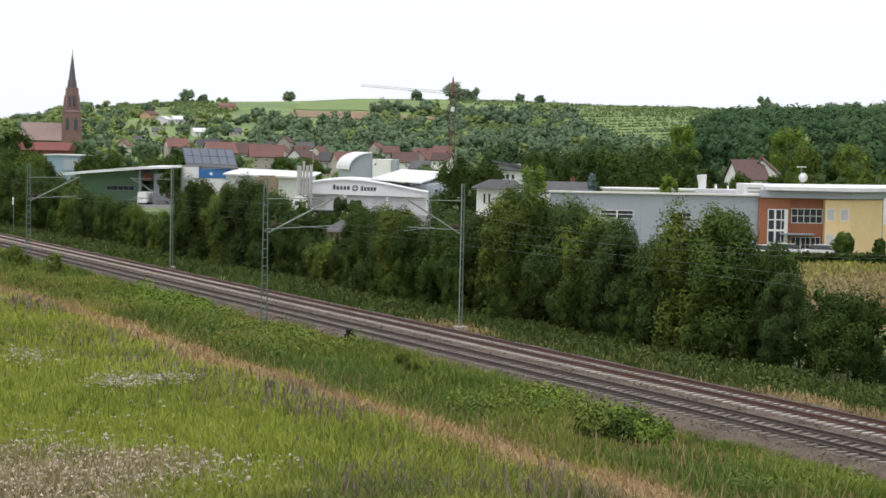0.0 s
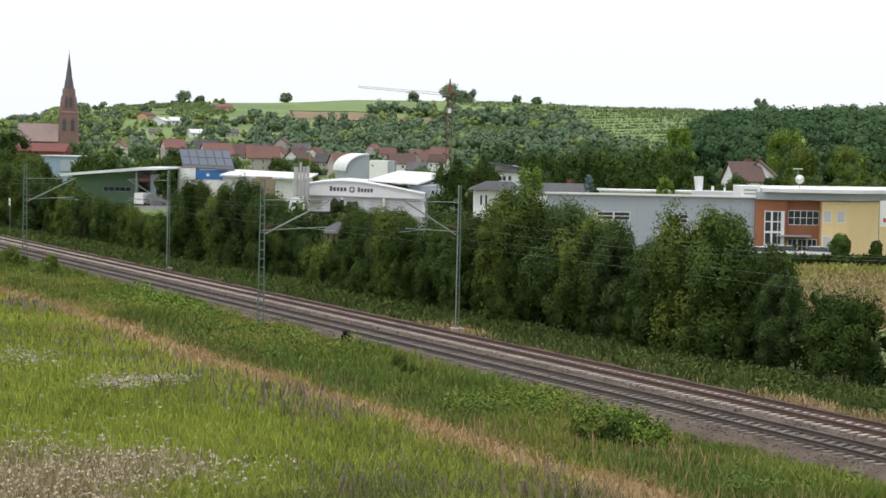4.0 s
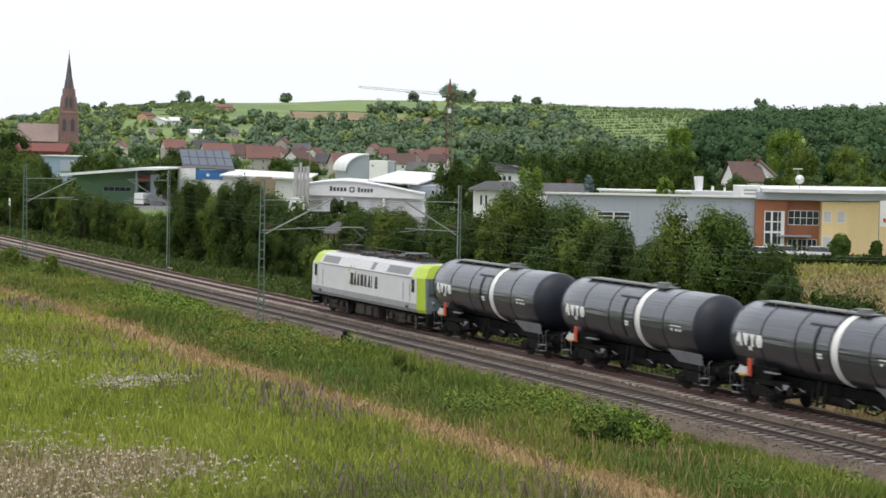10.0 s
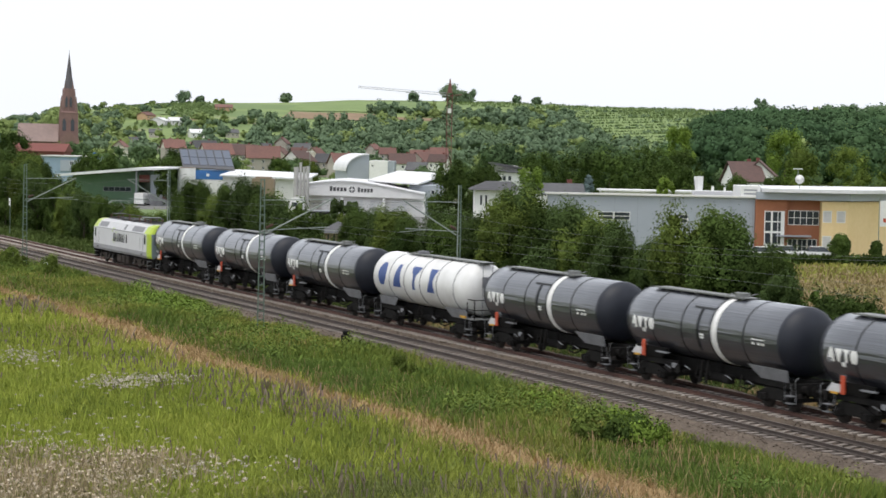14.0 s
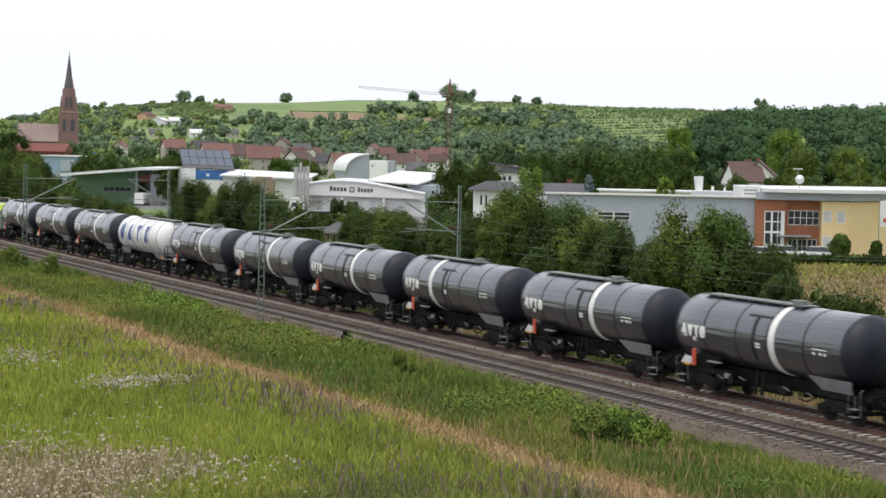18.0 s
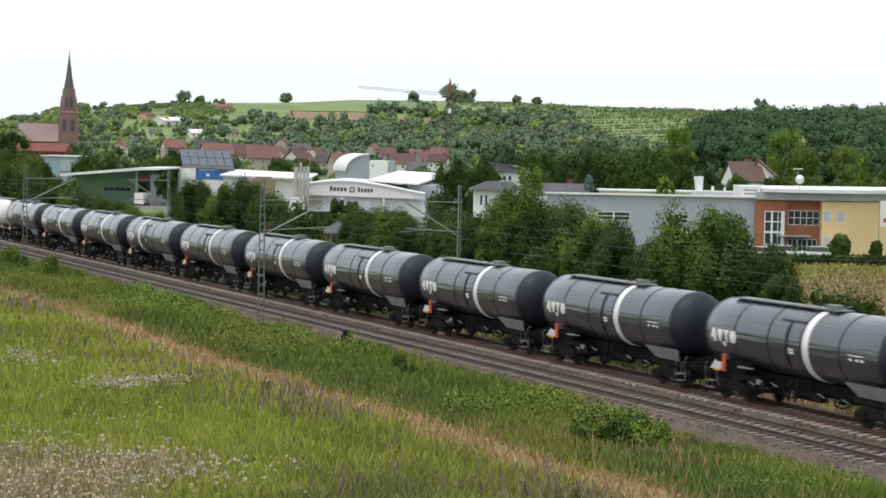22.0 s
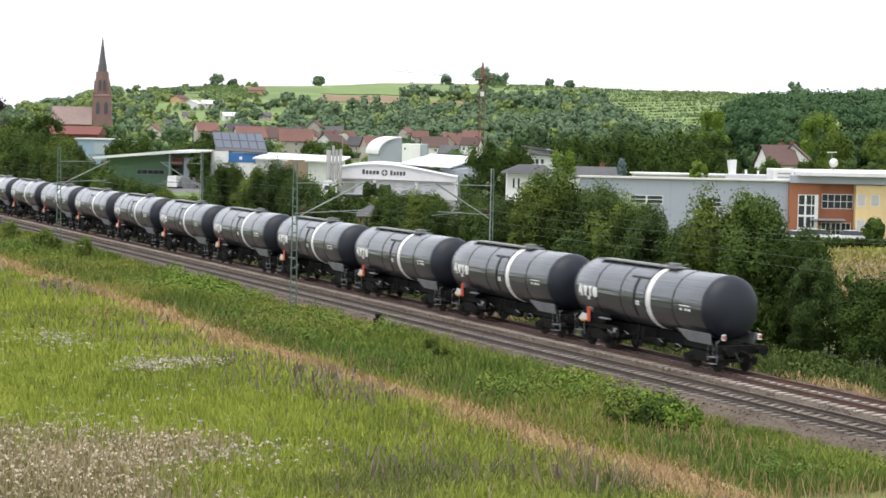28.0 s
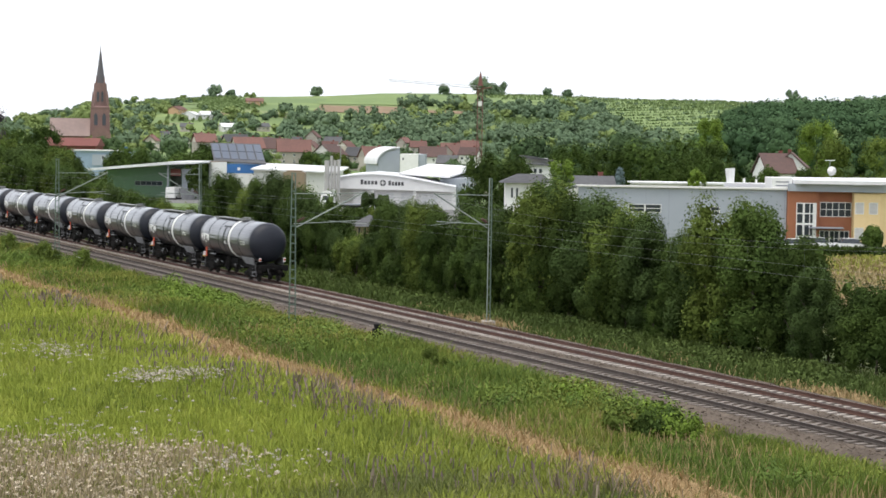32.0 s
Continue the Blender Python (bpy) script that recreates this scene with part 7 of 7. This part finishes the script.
    part("body", loft([[(-2.0, -1.2, 0.1), (1.9, -1.2, 0.1), (1.9, 1.2, 0.1), (-2.0, 1.2, 0.1)], [(-2.5, -1.2, 2.3), (2.3, -1.2, 2.3), (2.3, 1.2, 2.3), (-2.5, 1.2, 2.3)]]), "saddle", c)
    for k in range(6):
        part("rib", box(-1.9 + 0.68 * k, -1.78 + 0.68 * k, -1.27, -1.205, 0.2, 2.25), "saddle", c)
    # light blue works and brick school behind
    t = thing("light_blue_works", pose(0, 0, 0), "light blue flat-roofed works with a white band", "works")
    part("wall", box(-109, -95, 520, 535, GZ - 0.3, 6.9), "lightblue", t)
    part("roof", box(-109.5, -96.5, 519.5, 536, 6.91, 7.2), "wall_pale", t)
    part("white_front", box(-104, -95.2, 519.7, 519.99, 3.0, 6.0), "wall_grey", t)
    part("corner_post", box(-95.2, -94.4, 519.6, 520.4, GZ, 8.2), "blue_wall", t)
    window(t, -101.5, 519.7, 4.6, 0.9, 1.1, bars=1)
    window(t, -99.0, 519.7, 4.6, 0.9, 1.1, bars=1)
    t = thing("brick_school", pose(0, 0, 0), "long red brick building with a red tiled roof", "school building")
    part("wall", box(-136, -119, 600, 612, GZ - 0.3, 8.0), "brick", t)
    part("roof", extrude([(599.4, 7.9), (606, 10.4), (612.6, 7.9)], "x", -136.5, -118.5), "brick", t)
    for k in range(6):
        window(t, -135 + 2.6 * k, 600, 4.6, 1.2, 1.6, bars=1)


solar_works()


def pavilion():
    t = thing("garden_pavilion", pose(-12.6, 230, base(-12.6, 230)), "small timber garden pavilion with a dark pyramid roof", "pavilion")
    part("wall", box(-1.9, 1.9, -1.6, 1.6, 0, 1.75), "tan", t)
    part("roof", loft([[(-2.5, -2.2, 1.75), (2.5, -2.2, 1.75), (2.5, 2.2, 1.75), (-2.5, 2.2, 1.75)], [(-0.05, -0.05, 3.1), (0.05, -0.05, 3.1), (0.05, 0.05, 3.1), (-0.05, 0.05, 3.1)]]), "slate", t)
    for x in (-1.2, -0.5, 0.9):
        part("dark_opening", box(x, x + 0.22, -1.62, -1.601, 0.2, 1.6), "ink", t)


pavilion()


def yard(x0, x1, y0, y1, label):
    """A paved yard lying on the ground."""
    n = 12
    verts = [(x, y, float(height(x, y)) + 0.06) for y in np.linspace(y0, y1, n) for x in np.linspace(x0, x1, n)]
    me = bpy.data.meshes.new("yard")
    me.from_pydata(verts, [], [(j * n + i, j * n + i + 1, (j + 1) * n + i + 1, (j + 1) * n + i) for j in range(n - 1) for i in range(n - 1)])
    me.materials.append(M["asphalt"])
    tagged(new("yard", me), label, "yard", kind="structure")


yard(-34, 4, 268, 338.1, "grey paved yard before the merchant's hall")
yard(-66, -40, 350, 380, "grey paved yard before the green hall")


def church():
    x, y = -175.9, 897
    g = base(x, y)
    t = thing("church", pose(x, y, g, 0, 0, 10), "red sandstone church with a tall slate-capped tower", "church")
    z1, z2, z3 = 25.4 - g, 36.0 - g, 52.6 - g
    part("tower", loft([[(-4.7, -4.7, 0), (4.7, -4.7, 0), (4.7, 4.7, 0), (-4.7, 4.7, 0)], [(-4.3, -4.3, z1 - 0.8), (4.3, -4.3, z1 - 0.8), (4.3, 4.3, z1 - 0.8), (-4.3, 4.3, z1 - 0.8)],
                        [(-3.7, -3.7, z1), (3.7, -3.7, z1), (3.7, 3.7, z1), (-3.7, 3.7, z1)]]), "sandstone", t)
    part("cornice", box(-4.5, 4.5, -4.5, 4.5, z1 - 1.0, z1 - 0.6), "sandstone", t)
    part("belfry", rod((0, 0, z1 - 0.2), (0, 0, z2), 3.5, seg=8, r2=2.9), "sandstone", t, "eight-sided red sandstone belfry")
    for sx in (-1.9, 1.9):
        part("tower_window", extrude([(sx - 0.8, z1 - 9), (sx + 0.8, z1 - 9), (sx + 0.8, z1 - 4.6), (sx, z1 - 3.2), (sx - 0.8, z1 - 4.6)], "y", -4.62, -4.3), "pane", t)
    for sx in (-1.0, 1.0):
        part("belfry_window", extrude([(sx - 0.5, z1 + 2.0), (sx + 0.5, z1 + 2.0), (sx + 0.5, z1 + 6.0), (sx, z1 + 7.0), (sx - 0.5, z1 + 6.0)], "y", -3.35, -2.7), "pane", t)
    for sx in (-1, 1):
        for sy in (-1, 1):
            part("pinnacle", rod((sx * 3.6, sy * 3.6, z1 - 0.2), (sx * 3.4, sy * 3.4, z1 + 7.0), 0.6, seg=6, r2=0.08), "sandstone", t)
            part("pinnacle", rod((sx * 1.9, sy * 1.9, z2 - 0.8), (sx * 1.8, sy * 1.8, z2 + 3.6), 0.4, seg=6, r2=0.06), "sandstone", t)
    part("spire", rod((0, 0, z2 - 0.1), (0, 0, z3), 2.15, seg=8, r2=0.07), "spire_slate", t, "slender dark spire")
    part("cross", rod((0, 0, z3), (0, 0, z3 + 1.3), 0.09), "spire_slate", t)
    h = 11.5 - g
    part("nave", box(-22, -4.5, -6, 8, 0, h), "sandstone", t)
    part("nave_roof", extrude([(-7, h - 0.3), (1, h + 8.0), (9, h - 0.3)], "x", -23, -4.45), "nave_roof", t, "faded pinkish-brown tiled roof")
    part("aisle_gable", extrude([(-4, 0), (5, 0), (5, h + 1), (0.5, h + 5), (-4, h + 1)], "y", -9, -6.01), "sandstone", t)
    for k in range(4):
        part("nave_window", extrude([(-20 + 4 * k, 3), (-18.6 + 4 * k, 3), (-18.6 + 4 * k, h - 3), (-19.3 + 4 * k, h - 1.8), (-20 + 4 * k, h - 3)], "y", -6.08, -6.005), "pane", t)


church()


def crane():
    t = thing("tower_crane", pose(0.8, 420, base(0.8, 420), 0, 0, 0), "slender red tower crane with a pale jib", "crane")
    g = base(0.8, 420)
    top = 23.2 - g
    w = 0.55
    for sx in (-1, 1):
        for sy in (-1, 1):
            part("chord", rod((sx * w, sy * w, 0), (sx * w, sy * w, top), 0.085, seg=4), "crane_red", t)
    n = int(top / 1.2)
    for k in range(n):
        z = 1.2 * k
        e = 1 if k % 2 else -1
        part("brace", rod((-w * e, -w, z), (w * e, -w, z + 1.2), 0.055, seg=4), "crane_red", t)
        part("brace", rod((-w, -w * e, z), (-w, w * e, z + 1.2), 0.055, seg=4), "crane_red", t)
    part("ballast", box(-2.2, 2.2, -2.2, 2.2, 0, 1.2), "concrete", t)
    part("cab", box(-0.4, 0.4, -0.95, -0.6, top - 4.4, top - 3.4), "wall_pale", t, "small pale operator's cab")
    part("tower_head", loft([[(-w, -w, top), (w, -w, top), (w, w, top), (-w, w, top)], [(-0.1, -0.1, 26.3 - g), (0.1, -0.1, 26.3 - g), (0.1, 0.1, 26.3 - g), (-0.1, 0.1, 26.3 - g)]]), "crane_red", t)
    a, b = Vector((0, 0, top - 0.6)), Vector((-20.0, -1.5, 23.9 - g))
    for off in ((0, -0.35, 0), (0, 0.35, 0), (0, 0, 0.55)):
        part("jib_chord", rod(a + Vector(off), b + Vector(off) * 0.6, 0.05, seg=4), "crane_pale", t)
    for k in range(22):
        p, q = a.lerp(b, k / 22), a.lerp(b, (k + 1) / 22)
        part("jib_brace", rod(p + Vector((0, -0.33 if k % 2 else 0.33, 0)), q + Vector((0, 0, 0.5)), 0.025, seg=4), "crane_pale", t)
    part("counter_jib", rod((0, 0, top - 0.6), (2.6, 0.3, top - 0.3), 0.10, seg=4), "crane_red", t)
    part("trolley", box(-9.6, -8.4, -0.9, 0.2, 23.05 - g, 23.3 - g), "crane_pale", t)


crane()


def street_furniture():
    for x, y, h in ((55.2, 300, 10.1), (-29.5, 420, 11.0)):
        t = thing("street_lamp", pose(x, y, base(x, y)), "thin grey street lamp with a flat head", "street lamp", "street lamps")
        part("pole", rod((0, 0, 0), (0, 0, h), 0.08), "galv", t)
        part("head", box(-0.75, 0.75, -0.15, 0.15, h, h + 0.14), "white", t)
    t = thing("low_works", pose(0, 0, 0), "low white works roofs behind the trees", "works")
    part("wall", box(25, 44, 302, 310, GZ - 0.3, 4.75), "wall_pale", t)
    part("roof", box(24.6, 44.4, 301.6, 310.4, 4.76, 5.0), "roof_white", t)


street_furniture()


def town_trees():
    """Single larger trees among the buildings."""
    for i, (x, y, tall, half, mat, lab) in enumerate((
            (3.8, 300, 11.2, 4.0, "leaf", "broad dark green tree between the works"), (0.8, 304, 9.5, 3.5, "leaf", "broad dark green tree between the works"),
            (6.6, 306, 9.8, 3.0, "leaf", "broad dark green tree between the works"), (11.9, 262, 9.6, 1.9, "leaf_bright", "bright green round tree by the white house"),
            (22.6, 300, 8.4, 1.25, "spruce", "blue-green spruce behind the hall"), (-62.5, 405, 8.4, 3.0, "leaf", "dark green tree beside the works"),
            (-17.6, 318, 3.3, 1.2, "leaf_blue", "grey-green willow before the hall"), (-15.4, 322, 2.8, 1.0, "leaf_blue", "green shrub before the hall"),
            (-53.6, 371, 6.6, 1.7, "leaf", "dark green tree beside the works"), (-58.5, 410, 9.0, 2.6, "leaf", "dark green tree beside the works"), (34.5, 300, 8.2, 1.4, "leaf_bright", "young light green tree behind the hall"),
            (-127, 560, 14.4, 5.2, "leaf", "dark round tree by the church"), (-134, 552, 13.6, 4.8, "leaf", "dark round tree by the church"),
            (-121, 402, 13.5, 5.0, "leaf", "tall dark green tree beyond the bend"), (-113, 410, 15.5, 5.0, "leaf", "tall dark green tree beyond the bend"), (-117, 395, 11.0, 4.5, "leaf_light", "green tree beyond the bend"),
            (-107, 405, 17.2, 2.4, "leaf", "tall dark green tree beyond the bend"), (-103.5, 408, 17.0, 3.4, "copper_leaf", "copper beech with dark purple leaves"), (-99, 398, 11.5, 4.5, "leaf_light", "green tree beyond the bend"),
            (-93, 402, 10.0, 4.0, "leaf", "dark green tree beyond the bend"), (-86, 400, 9.0, 3.6, "leaf", "dark green tree beyond the bend"), (-127, 410, 12.5, 5.0, "leaf", "tall dark green tree beyond the bend"),
            (-109, 385, 9.5, 4.5, "leaf_light", "green tree beyond the bend"),
            (-24, 264, 2.6, 1.9, "leaf", "low green bush at the edge of the yard"), (-19.5, 260, 2.3, 1.8, "leaf_light", "low green bush at the edge of the yard"), (-16.5, 266, 2.4, 1.6, "leaf", "low green bush at the edge of the yard"),
            (-10.0, 258, 2.7, 1.8, "leaf", "low green bush at the edge of the yard"), (-13.5, 270, 2.2, 1.8, "leaf_light", "low green bush at the edge of the yard"), (-6.5, 262, 3.2, 1.9, "leaf", "low green bush at the edge of the yard"),
            (-66, 440, 8.6, 3.2, "leaf", "dark green tree beside the works"), (-84, 470, 9.6, 4.0, "leaf", "dark round tree beside the works"), (-90, 480, 8.6, 3.4, "leaf", "dark round tree beside the works"),
            (-72, 520, 10.8, 3.6, "leaf", "dark green tree in the town"), (-40, 470, 9.0, 2.4, "leaf", "dark green tree in the town"), (-33, 470, 8.6, 2.2, "leaf_light", "green tree in the town"),
            (72.5, 390, 13.6, 3.9, "leaf_light", "large light green tree beside the house"), (82, 388, 14.2, 4.6, "leaf_light", "large light green tree beside the house"),
            (92, 384, 14.4, 5.2, "leaf_light", "large light green tree beside the house"), (77.9, 440, 18.4, 4.2, "leaf_bright", "tall bright green tree beside the house"), (71.5, 590, 20.5, 4.2, "leaf_bright", "yellow-green tree at the edge of the wood"), (60, 400, 8.0, 3.0, "leaf", "green tree before the house"), (68, 398, 7.4, 2.4, "leaf", "green tree before the house"),
            (53, 410, 9.0, 3.4, "leaf", "green tree before the house"), (44, 420, 10.5, 4.5, "leaf", "dark green tree behind the hall"), (37, 430, 12.5, 5.5, "leaf", "dark green tree behind the hall"),
            (29, 430, 11.5, 4.5, "leaf", "dark green tree behind the hall"), (21, 420, 11.5, 4.0, "leaf", "dark green tree behind the hall"), (48, 440, 14, 5.5, "leaf", "dark green tree behind the hall"),
            (56, 460, 13, 5.0, "leaf", "dark green tree behind the hall"))):
        t = leafy("tree", x, y, tall, half, mat, lab, "tree", 46, 170, 0.085 * max(1.0, y / 300), 0.9 if "spruce" in lab else 0.0, 40 + i)
        tagged(t, group="trees of the town")


town_trees()
# ---- what moves ----
def motions():
    """The train rolls past, slowly gaining speed."""
    def front(t):
        gain = np.interp(t, (0, 7, 10, 12, 17, 23, 26, 29, 32), (0.1, 0.25, 0.05, 0.1, 0.5, 0.5, 0.25, 0.05, 0.0))
        return 117.36 + 12.919 * (t - 10) + 0.06576 * (t - 10) ** 2 + float(gain)
    times = [0.5 * k for k in range(65)]
    for ob, back in [(LOCO, 0.0)] + [(w, 18.9 + WLEN * k) for k, w in enumerate(WAGONS)]:
        walk(ob, [(t, TRK @ pose(0, front(t) - back, 0)) for t in times])


motions()
